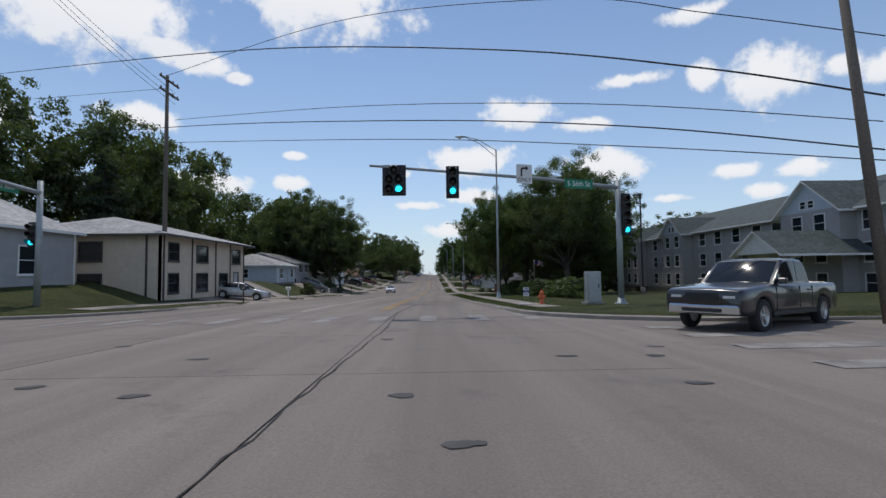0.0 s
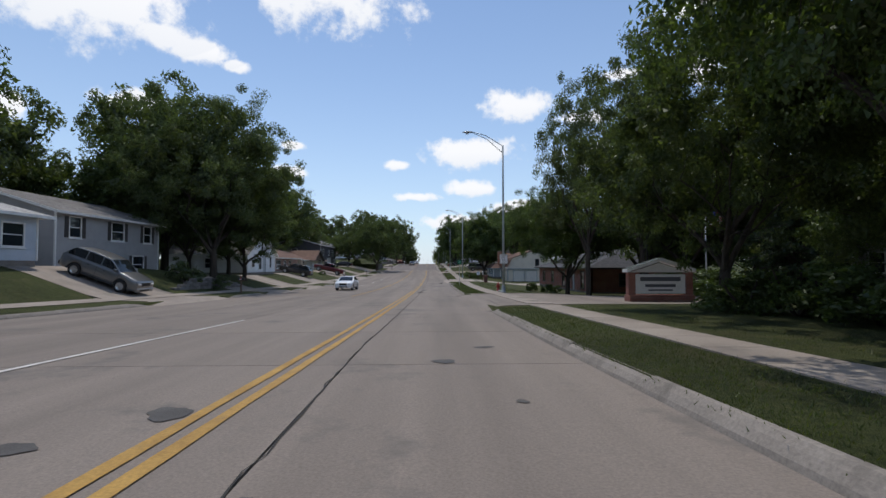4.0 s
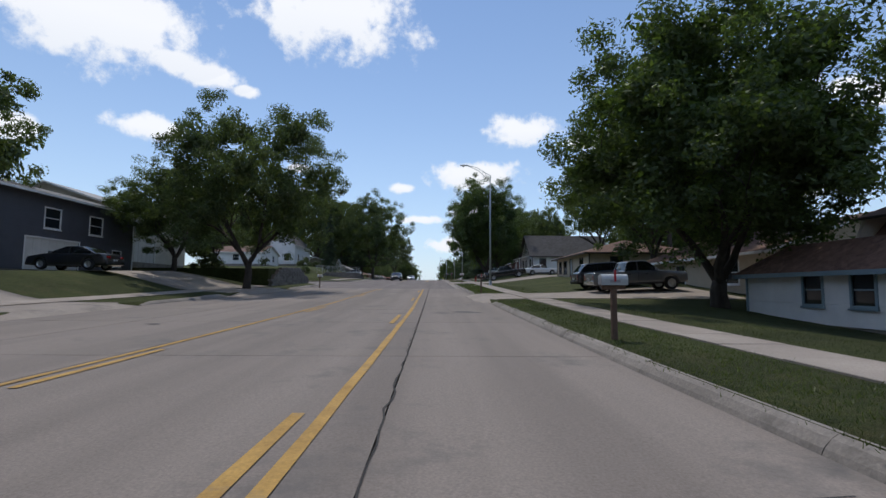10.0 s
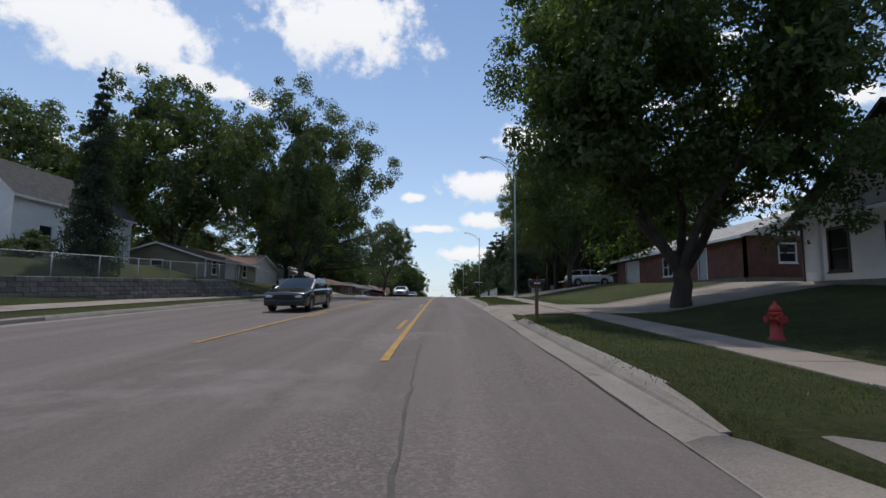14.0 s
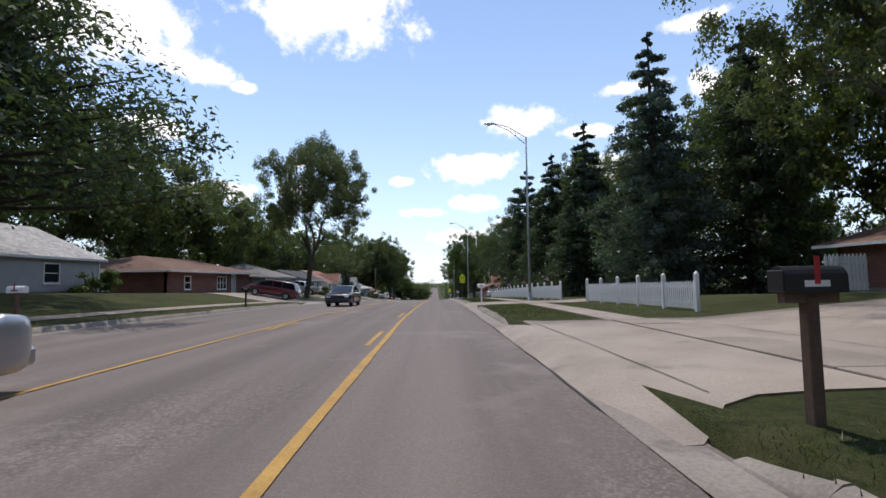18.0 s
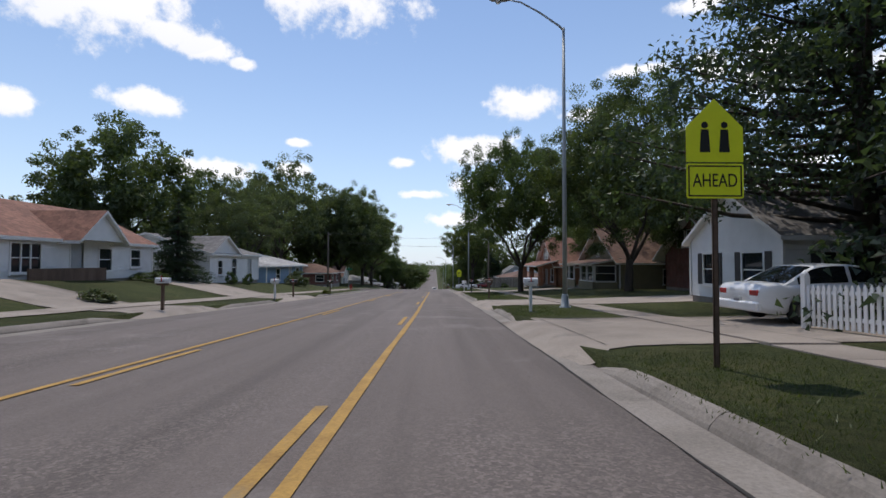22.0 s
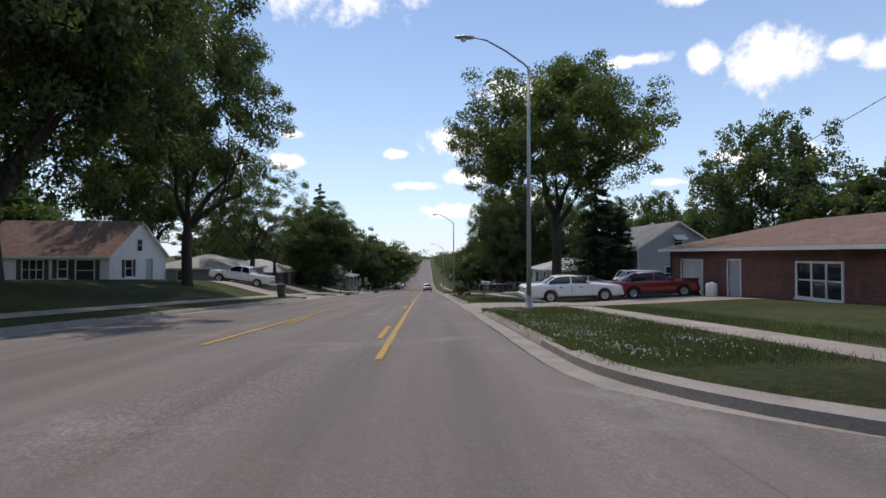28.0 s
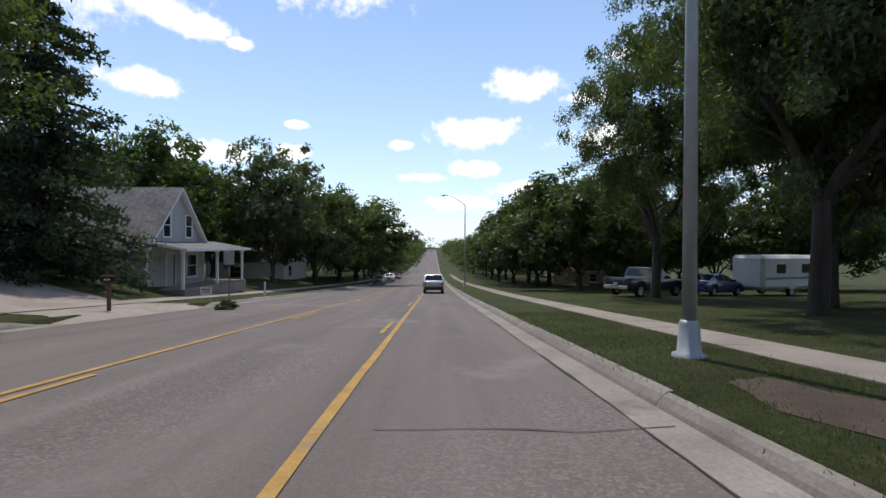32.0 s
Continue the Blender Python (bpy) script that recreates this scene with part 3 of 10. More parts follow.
BANK_L = [(-100, 0.5), (15, 0.6), (28, 1.7), (48, 2.0), (50, 2.3), (66, 2.3), (70, 2.0), (86, 2.2), (105, 1.6), (160, 1.5), (180, 1.5), (188, 0.9), (211, 0.9), (216, 2.3), (238, 2.4), (246, 1.5), (300, 1.1), (328, 1.1), (345, 1.35), (366, 1.25), (392, 1.0), (400, 0.5), (424, 0.5), (440, 1.4), (458, 1.6), (480, 1.4), (515, 1.4), (600, 1.0), (900, 1.0)]
BANK_R = [(-100, 0.3), (60, 0.3), (80, 0.1), (95, -0.4), (125, -0.45), (146, -0.8), (160, -0.2), (176, 0.9), (200, 1.1), (220, 1.4), (250, 1.5), (275, 0.9), (300, 0.45), (345, 0.35), (373, 0.6), (395, 0.6), (410, 0.4), (440, 0.5), (458, 0.6), (480, 0.6), (500, 0.3), (900, 0.3)]


# side streets: side of the road, start and end along it, corner radius
STREETS = [(1, -14.0, 15.0, 6.5), (-1, -14.0, 20.0, 6.5), (-1, 197.5, 211.0, 6.5), (-1, 397.5, 410.0, 6.5), (1, 412.0, 425.3, 5.0)]


def in_street(x, y, pad=0.0):
    return any(s * x > 0 and a - pad <= y <= b + pad for s, a, b, _ in STREETS)


def in_corner(x, y):
    """Inside the rounded mouth of a side street."""
    for s, a, b, rad in STREETS:
        o = s * (x - line(y, KERB_R if s > 0 else KERB_L))
        if -0.3 <= o < rad:
            f = rad - math.sqrt(max(0.0, rad * rad - (rad - max(o - 0.2, 0.0)) ** 2))
            if a + 0.5 - f < y < b - 0.5 + f:
                return True
    return False


def ground_z(x, y):
    r = road_z(y)
    if (in_street(x, y, -0.6) or in_corner(x, y)) and not line(y, KERB_L) <= x <= line(y, KERB_R):
        return r - 0.1
    kr, kl = line(y, KERB_R), line(y, KERB_L)
    if kl <= x <= kr:
        return r
    if x > kr:
        b = line(y, BANK_R)
        return r + (0.15 + 0.06 * min(1, (x - kr) / 4) if x < 7.5 else 0.21 + (b - 0.21) * min(1, (x - 7.5) / 7.0))
    b = line(y, BANK_L)
    e = kl - 3.2
    return r + (0.15 + 0.08 * min(1, (kl - x) / 3) if x > e else 0.23 + (b - 0.23) * min(1, (e - x) / 5.0))


ys = [-400, -200, -120] + sorted(set(np.arange(-80, 560, 2.5)) | {e + 0.5 * k for e in (13.5, 18.5, 191.5, 209.5, 391.5, 408.5, 407, 424.5) for k in range(17)}) + list(np.arange(560, 1000, 20)) + [1100, 1500, 3000]
OFF_R = (0.16, 0.6, 1.2, 1.8, 2.5, 3.2, 4.0, 4.8, 5.5, 6.2, 7.0, 8.5, 10, 12, 14, 17, 22, 30, 60, 150, 500, 2500)
vs, fs = [], []
for y in ys:
    kr, kl = line(y, KERB_R), line(y, KERB_L)
    row = [kl - o for o in reversed(OFF_R)] + [kl - 0.1, kr + 0.1] + [kr + o for o in OFF_R]
    for k, x in enumerate(row):
        inside = k in (len(OFF_R), len(OFF_R) + 1)
        z = road_z(min(y, 1400)) - 0.12 if inside else ground_z(x, min(y, 1400))
        if abs(x) > 25:
            z += 0.12 * math.sin(x * 0.21 + y * 0.05) * min(1, (abs(x) - 25) / 20)
        vs.append((x, y, z))
n = 2 * len(OFF_R) + 2
for a in range(len(ys) - 1):
    for k in range(n - 1):
        fs.append((a * n + k, a * n + k + 1, (a + 1) * n + k + 1, (a + 1) * n + k))
ground = new("ground", mesh_of("ground", vs, fs, M["grass"], smooth=True))
tagged(ground, "mown green lawns sloping beside the street", "lawn", kind="structure")

# ---- carriageway ----
def strip(name, y0, y1, step, xa, xb, lift, mat, cross=2):
    """A ribbon that follows the road between two lines across it."""
    vs, fs = [], []
    st = list(np.arange(y0, y1, step)) + [y1]
    for y in st:
        a, b = xa(y), xb(y)
        for k in range(cross):
            x = a + (b - a) * k / (cross - 1)
            vs.append((x, y, road_z(y) + lift))
    for i in range(len(st) - 1):
        for k in range(cross - 1):
            fs.append((i * cross + k, i * cross + k + 1, (i + 1) * cross + k + 1, (i + 1) * cross + k))
    return mesh_of(name, vs, fs, mat, smooth=True)


SEAM = 186.0            # old concrete before it, asphalt after it
kr, kl = (lambda y: line(y, KERB_R)), (lambda y: line(y, KERB_L))
road = new("road", strip("road", SEAM, 1400, 3, lambda y: kl(y) - 0.06, lambda y: kr(y) + 0.06, 0.0, M["asphalt"], 9))
tagged(road, "worn grey asphalt street with faded yellow lines", "road", kind="structure")
road_old = new("road", strip("road", -300, SEAM, 3, lambda y: kl(y) - 0.05, lambda y: kr(y) + 0.05, -0.05, M["joint"], 4))
tagged(road_old, "old concrete street of large jointed panels with yellow lines", "road", kind="structure")
for a_, b_ in ((SEAM, 407.2), (429.4, 900)):
    ob = new("gutter", strip("gutter", a_, b_, 3, lambda y: kr(y) - 0.44, kr, 0.004, M["kerb"], 2))
    tagged(ob, "pale concrete gutter along the asphalt", "gutter", kind="structure")
    ob = new("gutter_joint", strip("gutter_joint", a_, min(b_, 640), 0.5, lambda y: kr(y) - 0.46 + 0.012 * math.sin(y * 1.7) + 0.008 * math.sin(y * 5.1), lambda y: kr(y) - 0.435 + 0.016 * math.sin(y * 0.9) + 0.009 * math.sin(y * 4.3), 0.009, M["joint"], 2))
    tagged(ob, "dark open joint between asphalt and gutter", "joint", kind="structure")
for a_, b_ in ((SEAM + 26, 391), (417, 900)):
    ob = new("gutter", strip("gutter", a_, b_, 3, kl, lambda y: kl(y) + 0.55, 0.006, M["kerb"], 2))
    tagged(ob, "pale concrete gutter along the asphalt", "gutter", kind="structure")

# concrete panels between the joints
LANES = [(kl, lambda y: line(y, YEL_L) - 3.6), (lambda y: line(y, YEL_L) - 3.6, lambda y: line(y, YEL_L) - 0.15), (lambda y: line(y, YEL_L) - 0.15, lambda y: line(y, JOINT)),
         (lambda y: line(y, JOINT), kr)]
rnd = random.Random(5)
y = -30.0
while y < SEAM - 0.1:
    y2 = min(y + rnd.choice((4.6, 5.2, 6.0)), SEAM)
    for n_l, (fa, fb) in enumerate(LANES):
        g = 0.016
        vs = []
        wob = [rnd.uniform(-0.012, 0.012) for _ in range(3)]
        for yy in (y + g, (y + y2) / 2, y2 - 0.004):
            for x in (fa(yy) + g, fa(yy) * 0.65 + fb(yy) * 0.35, fa(yy) * 0.35 + fb(yy) * 0.65, fb(yy) - g * 0.4):
                vs.append((x + wob[n_l % 3] * 0.4, yy, road_z(yy)))
        k = len(vs)
        vs += [(x, yy, zz - 0.045) for x, yy, zz in vs]
        fs = [(r * 4 + c, r * 4 + c + 1, r * 4 + c + 5, r * 4 + c + 4) for r in range(2) for c in range(3)]
        rim = [0, 1, 2, 3, 7, 11, 10, 9, 8, 4]
        fs += [(rim[i], rim[(i + 1) % 10], rim[(i + 1) % 10] + k, rim[i] + k)[::-1] for i in range(10)]
        child("concrete_panel", mesh_of("concrete_panel", vs, fs, M["concrete_road"]), road_old)
    y = y2


# ---- side streets ----
def street(side, y0, y1, mat, label, reach=160.0, radius=6.5):
    k = kr if side > 0 else kl
    vs, fs = [], []
    offs = [-0.1, 0.3, 0.8, 1.5, 2.5, 3.8, 5.2, radius, 12, 20, 40, 80, reach]
    for o in offs:
        flare = radius - math.sqrt(max(0.0, radius ** 2 - (radius - max(o, 0.0)) ** 2)) if o < radius else 0.0
        a, b = y0 + 0.8 - flare, y1 - 0.8 + flare
        for i in range(9):
            y = a + (b - a) * i / 8
            x = k((y0 + y1) / 2 if o > 3 else y) + side * o
            vs.append((x, y, road_z(y) + 0.03 * min(1, max(0, o) / 6) + 0.002))
    for r in range(len(offs) - 1):
        for i in range(8):
            q = (r * 9 + i, r * 9 + i + 1, (r + 1) * 9 + i + 1, (r + 1) * 9 + i)
            fs.append(q if side < 0 else q[::-1])
    ob = new("side_street", mesh_of("side_street", vs, fs, mat, smooth=True))
    tagged(ob, label, "road", kind="structure")
    # curved kerbs at both corners
    for sgn, yc in ((-1, y0 + 0.8), (1, y1 - 0.8)):
        cv, cf = [], []
        steps = 10
        for i in range(-1, steps + 1):
            an = (math.pi / 2) * max(i, 0) / steps
            o = radius - radius * math.cos(an)
            off = radius - radius * math.sin(an) + (2.1 if i < 0 else 0.0)
            y = yc + sgn * off
            x = k(y) + side * o
            nx, ny = side * math.cos(an), sgn * math.sin(an)
            zz = road_z(y)
            for d, h in ((-0.42, 0.008), (0.0, 0.012), (0.02, 0.13), (0.34, 0.155), (0.36, 0.0)):
                cv.append((x + nx * d, y + ny * d, zz + h))
        for ex in (14.0, 40.0, reach):
            y = yc
            x = k(y) + side * ex
            for d, h in ((-0.42, 0.008), (0.0, 0.012), (0.02, 0.13), (0.34, 0.155), (0.36, 0.0)):
                cv.append((x, y + sgn * d, road_z(y) + h))
        m_ = steps + 5
        for i in range(m_ - 1):
            for j in range(4):
                q = (i * 5 + j, i * 5 + j + 1, (i + 1) * 5 + j + 1, (i + 1) * 5 + j)
                cf.append(q if side * sgn > 0 else q[::-1])
        tagged(new("kerb", mesh_of("kerb", cv, cf, M["kerb"])), "curved concrete kerb at a street corner", "kerb", kind="structure")
    return ob


street(1, *STREETS[0][1:3], M["concrete_road"], "concrete cross street at the signals")
street(-1, *STREETS[1][1:3], M["concrete_road"], "concrete cross street at the signals")
street(-1, *STREETS[2][1:3], M["asphalt"], "grey asphalt side street")
street(-1, *STREETS[3][1:3], M["asphalt"], "grey asphalt side street")
street(1, *STREETS[4][1:3], M["asphalt"], "grey asphalt side street", radius=5.0)

# ---- driveways: side, start, end, how far from the kerb, material, how much narrower at the far end ----
DRIVES = [(1, 71, 86.2, 26, "concrete_road"), (1, 124.4, 134.4, 20, "concrete"), (1, 166.2, 172.6, 14, "concrete"), (1, 199.4, 207.4, 17, "concrete"),
          (1, 221.2, 228.2, 16, "concrete"), (1, 247, 254, 14, "concrete"), (1, 271.6, 280.5, 12, "concrete"), (1, 293.9, 298.8, 12, "concrete"),
          (1, 337.3, 343, 16, "concrete"), (1, 351, 357, 15, "concrete"), (1, 378.0, 384.2, 11, "concrete"), (1, 443.3, 448.4, 16, "concrete"), (1, 474.6, 478.6, 13, "concrete")]
DRIVES += [(-1, 38, 50, 9, "concrete"), (-1, 55, 59, 8, "concrete"), (-1, 76, 83, 10, "concrete"), (-1, 92, 97, 12, "concrete"), (-1, 104, 110, 8, "concrete"), (-1, 118, 125, 12, "concrete"),
           (-1, 138, 147, 12, "concrete"), (-1, 156, 161, 16, "concrete"), (-1, 172, 181, 13, "concrete")]
DRIVES += [(-1, 268, 278, 12, "concrete"), (-1, 308, 318.5, 14, "concrete"), (-1, 331, 336, 10, "concrete"), (-1, 346, 350, 9, "concrete"), (-1, 359.5, 366, 9, "concrete"),
           (-1, 463.2, 468.8, 12, "concrete"), (-1, 477, 483, 12, "concrete"), (-1, 498, 505, 12, "concrete")]


def in_drive(side, y, pad=0.0):
    return any(s == side and a - pad < y < b + pad for s, a, b, *_ in DRIVES)


def drive_gap(side, y):
    """How far from the nearest driveway on this side."""
    return min([9.0] + [max(a - y, y - b) for s, a, b, *_ in DRIVES if s == side])


for side, a, b, reach, mk in DRIVES:
    k = kr if side > 0 else kl
    vs, fs = [], []
    offs = [-0.5 if side < 0 else (-0.6 if a < SEAM else -0.46), 0.0, 0.12, 0.5, 1.0, 1.8, 2.8, 4.0, 5.5, 7.0, 8.5, 10, 12, 14, 17, 20, 24, 28]
    offs = [o for o in offs if o < reach] + [reach]
    rnd = random.Random(int(a))
    for o in offs:
        fl = 0.95 * max(0.0, 1 - max(0, o) / 1.5) ** 2
        for i in range(7):
            y = (a - fl) + (b - a + 2 * fl) * i / 6
            x = k(y) + side * o
            g = ground_z(k(y) + side * max(o, 0.2), y) + 0.022
            t = min(1.0, max(0.0, (o + 0.6) / 0.72))
            if i in (0, 6) and o < 0.3:
                t = 0.0
            vs.append((x, y, (road_z(y) + 0.012) * (1 - t) + g * t if o > offs[0] else road_z(y) - 0.012))
    for r in range(len(offs) - 1):
        for i in range(6):
            q = (r * 7 + i, r * 7 + i + 1, (r + 1) * 7 + i + 1, (r + 1) * 7 + i)
            fs.append(q if side < 0 else q[::-1])
    for i, fl_ in ((0, side > 0), (6, side < 0)):
        base_ = len(vs)
        vs += [(vs[r * 7 + i][0], vs[r * 7 + i][1], vs[r * 7 + i][2] - 0.09) for r in range(len(offs))]
        for r in range(len(offs) - 1):
            q = (r * 7 + i, (r + 1) * 7 + i, base_ + r + 1, base_ + r)
            fs.append(q if fl_ else q[::-1])
    d = new("driveway", mesh_of("driveway", vs, fs, M[mk], smooth=True))
    tagged(d, "pale concrete driveway with dark joints", "driveway", kind="structure")
    for jo in (0.6, 4.6, 9.2):
        if jo > reach - 1:
            continue
        jv = []
        for i in range(9):
            y = a + (b - a) * i / 8
            x = k(y) + side * (jo + rnd.uniform(-0.03, 0.03))
            w = rnd.uniform(0.005, 0.014)
            t = min(1.0, max(0.0, (jo + 0.6) / 0.72))
            g = (road_z(y) + 0.012) * (1 - t) + (ground_z(k(y) + side * max(jo, 0.2), y) + 0.022) * t + 0.012
            jv += [(x - w, y, g), (x + w, y, g)]
        child("joint", mesh_of("joint", jv, [(2 * i, 2 * i + 1, 2 * i + 3, 2 * i + 2) for i in range(8)], M["joint"]), d)

# ---- kerbs, in cast lengths, with gaps at driveways and streets ----
kerb_r = tagged(new("kerb"), "weathered concrete kerb along the grass verge", "kerb", kind="structure")
kerb_l = tagged(new("kerb"), "weathered concrete kerb along the grass verge", "kerb", kind="structure")
rnd = random.Random(11)
for side, k, owner in ((1, kr, kerb_r), (-1, kl, kerb_l)):
    y = 16.0 if side > 0 else 21.0
    while y < 640:
        y2 = y + 0.4
        for ln in (rnd.uniform(2.6, 3.4), 2.0, 1.4, 0.8, 0.4):
            yy = [y + ln * k_ / 6 for k_ in range(7)]
            if not any(in_drive(side, v, 0.93) or in_street(side * 5, v, 5.6) for v in yy):
                y2 = y + ln
                break
        else:
            ln = 0
        if ln:
            cv = []
            j = rnd.uniform(-0.012, 0.012)
            for yy in (y + 0.006, y * 0.75 + y2 * 0.25, (y + y2) / 2, y * 0.25 + y2 * 0.75, y2):
                dip = 0.04 + 0.96 * min(1.0, max(0.0, (drive_gap(side, yy) - 0.95) / 1.1)) ** 1.4
                for d, h in ((0.0, -0.02), (0.03, 0.045 * dip), (0.09, 0.115 * dip), (0.15, (0.155 + j) * dip), (0.21, (0.163 + j) * dip), (0.235, 0.0)):
                    cv.append((k(yy) + side * (d + rnd.uniform(-0.004, 0.004)), yy, road_z(yy) + h))
            cf = []
            for i in range(4):
                for q_ in range(5):
                    q = (i * 6 + q_, i * 6 + q_ + 1, (i + 1) * 6 + q_ + 1, (i + 1) * 6 + q_)
                    cf.append(q if side < 0 else q[::-1])
            cf += [tuple(range(6)), tuple(range(29, 23, -1))]
            child("kerb_stone", mesh_of("kerb_stone", cv, cf, M["kerb"]), owner)
        y = y2

# ---- pavements ----
pave_r = tagged(new("pavement"), "pale concrete pavement slabs beside the lawns", "pavement", kind="structure")
slab_b = bmesh.new()
box(slab_b, -0.6, -0.742, -0.1, 0.6, 0.742, 0.0, 0.008)
slab_me = bpy.data.meshes.new("slab")
slab_b.to_mesh(slab_me)
slab_b.free()
slab_me.materials.append(M["concrete"])
y = 22.0
rnd = random.Random(3)
while y < 640:
    yc = y + 0.75
    if not in_street(5, yc, 1.0):
        x = line(yc, WALK_R) + 0.6
        dz = ground_z(x, yc + 0.7) - ground_z(x, yc - 0.7)
        dx = line(yc + 0.7, WALK_R) - line(yc - 0.7, WALK_R)
        up = 0.022 + (0.026 if in_drive(1, yc) else 0.0) + rnd.uniform(-0.006, 0.006)
        child("slab", slab_me, pave_r, m=pose(x, yc, ground_z(x, yc) + up, math.degrees(math.atan2(dz, 1.4)), rnd.uniform(-0.4, 0.4), math.degrees(-math.atan2(dx, 1.4))))
    y += 1.5
vs, fs = [], []
y = 24.0
while y < 640:
    if not in_street(-5, y + 0.7, 1.5):
        b0 = len(vs)
        for yy in (y + 0.01, y + 1.49):
            for o in (2.1, 3.4):
                x = kl(yy) - o
                vs.append((x, yy, ground_z(x, yy) + 0.03 + (0.02 if in_drive(-1, yy) else 0)))
        fs.append((b0 + 1, b0, b0 + 2, b0 + 3))
    y += 1.5
pave_l = new("pavement", mesh_of("pavement", vs, [f[::-1] for f in fs], M["concrete"]))
tagged(pave_l, "pale concrete pavement along the raised lawns", "pavement", kind="structure")


# ---- painted lines ----
def ribbon(name, y0, y1, xc, w, mat, lift=0.012, label="", ragged=0.012):
    r = random.Random(int(y0 * 7 + w * 100))
    st = list(np.arange(y0, y1, 1.5)) + [y1]
    vs = []
    for yy in st:
        z = road_z(yy) + lift
        vs += [(xc(yy) - w / 2 + r.uniform(-ragged, ragged), yy, z), (xc(yy) + w / 2 + r.uniform(-ragged, ragged), yy, z)]
    ob = new(name, mesh_of(name, vs, [(2 * i, 2 * i + 1, 2 * i + 3, 2 * i + 2) for i in range(len(st) - 1)], mat))
    return tagged(ob, label, "road marking", kind="structure")


yr, yl = (lambda y: line(y, YEL_R)), (lambda y: line(y, YEL_L))
YL = "worn solid yellow line on the road"
for a, b in ((24, 184), (212, 386), (430, 640)):
    ribbon("yellow_line", a, b, yr, 0.13, M["yellow"], label=YL)
ribbon("yellow_line", 24, 98, lambda y: yr(y) - 0.27, 0.13, M["yellow"], label=YL)
for a, b in ((86, 184), (214, 388), (432, 640)):
    ribbon("yellow_line", a, b, yl, 0.12, M["yellow"], label=YL)
ribbon("white_line", 24, 66, yl, 0.13, M["white_line"], label="worn solid white lane line on the road")
for y0 in [101, 108, 119, 131, 143, 155, 167, 178, 217, 229, 241, 253, 265, 277, 286, 297, 309, 318, 331, 343, 355, 366, 382.6, 433, 446, 458, 471, 483, 495, 507, 520]:
    tagged(ribbon("yellow_dash", y0, y0 + 3.0, lambda y: yr(y) - 0.27, 0.13, M["yellow"], label="worn yellow dash on the road"), group="centre dashes")
    if not 188 < y0 < 215 and not 395 < y0 < 430:
        tagged(ribbon("yellow_dash", y0 + 4, y0 + 7.0, lambda y: yl(y) + 0.27, 0.12, M["yellow"], label="worn yellow dash on the road"), group="centre dashes")
for y0 in (112, 124, 136):
    ribbon("white_dash", y0, y0 + 3, lambda y: yl(y) - 3.6, 0.11, M["white_line"], label="worn white lane dash")
# crossing bars past the junction, and those of the arm on the right
for k_ in range(-7, 3):
    tagged(ribbon("crossing_bar", 16.4, 19.2, lambda y, x=1.88 * k_: x, 0.6, M["worn_line"], label="worn white crossing bar", ragged=0.05), group="crossing bars")
for yy in (2.4, 4.6, 6.7, 8.7, 10.6, 12.6):
    vs = [(6.0, yy, road_z(yy) + 0.02), (9.0, yy, road_z(yy) + 0.03), (9.0, yy + 0.6, road_z(yy) + 0.03), (6.0, yy + 0.6, road_z(yy) + 0.02)]
    tagged(new("crossing_bar", mesh_of("crossing_bar", vs, [(0, 1, 2, 3)], M["worn_line"])), "worn white crossing bar", "road marking", "crossing bars", "structure")


# ---- cracks, patches, covers ----
def blob(name, x, y, rx, ry, mat, label, lift=0.008, seed=1, n=26):
    r = random.Random(seed)
    ph = [r.uniform(0, 6.3) for _ in range(4)]
    vs = [(x, y, road_z(y) + lift)]
    for i in range(n):
        a = 2 * math.pi * i / n
        q = 1 + 0.16 * math.sin(2 * a + ph[0]) + 0.12 * math.sin(3 * a + ph[1]) + 0.07 * math.sin(7 * a + ph[2]) + r.uniform(-0.05, 0.05)
        px, py = x + rx * q * math.cos(a), y + ry * q * math.sin(a)
        vs.append((px, py, road_z(py) + lift))
    ob = new(name, mesh_of(name, vs, [(0, i + 1, (i + 1) % n + 1) for i in range(n)], mat))
    return tagged(ob, label, "road patch", kind="structure")


def crack(pts, w, mat="joint", lift=0.01, label="dark crack across the road surface", seed=2):
    r = random.Random(seed)
    vs = []
    path = []
    for (x0, y0), (x1, y1) in zip(pts, pts[1:]):
        m_ = max(2, int(math.hypot(x1 - x0, y1 - y0) / 0.35))
        path += [(x0 + (x1 - x0) * i / m_ + r.uniform(-0.04, 0.04), y0 + (y1 - y0) * i / m_ + r.uniform(-0.04, 0.04)) for i in range(m_)]
    path.append(pts[-1])
    for i, (x, y) in enumerate(path):
        a, b = path[max(i - 1, 0)], path[min(i + 1, len(path) - 1)]
        d = Vector((b[0] - a[0], b[1] - a[1])).normalized()
        q = w * r.uniform(0.35, 1.0) / 2
        for s in (-1, 1):
            vs.append((x - s * d.y * q, y + s * d.x * q, road_z(y) + lift))
    ob = new("road_crack", mesh_of("road_crack", vs, [(2 * i, 2 * i + 1, 2 * i + 3, 2 * i + 2) for i in range(len(path) - 1)], M[mat]))
    return tagged(ob, label, "road crack", kind="structure")


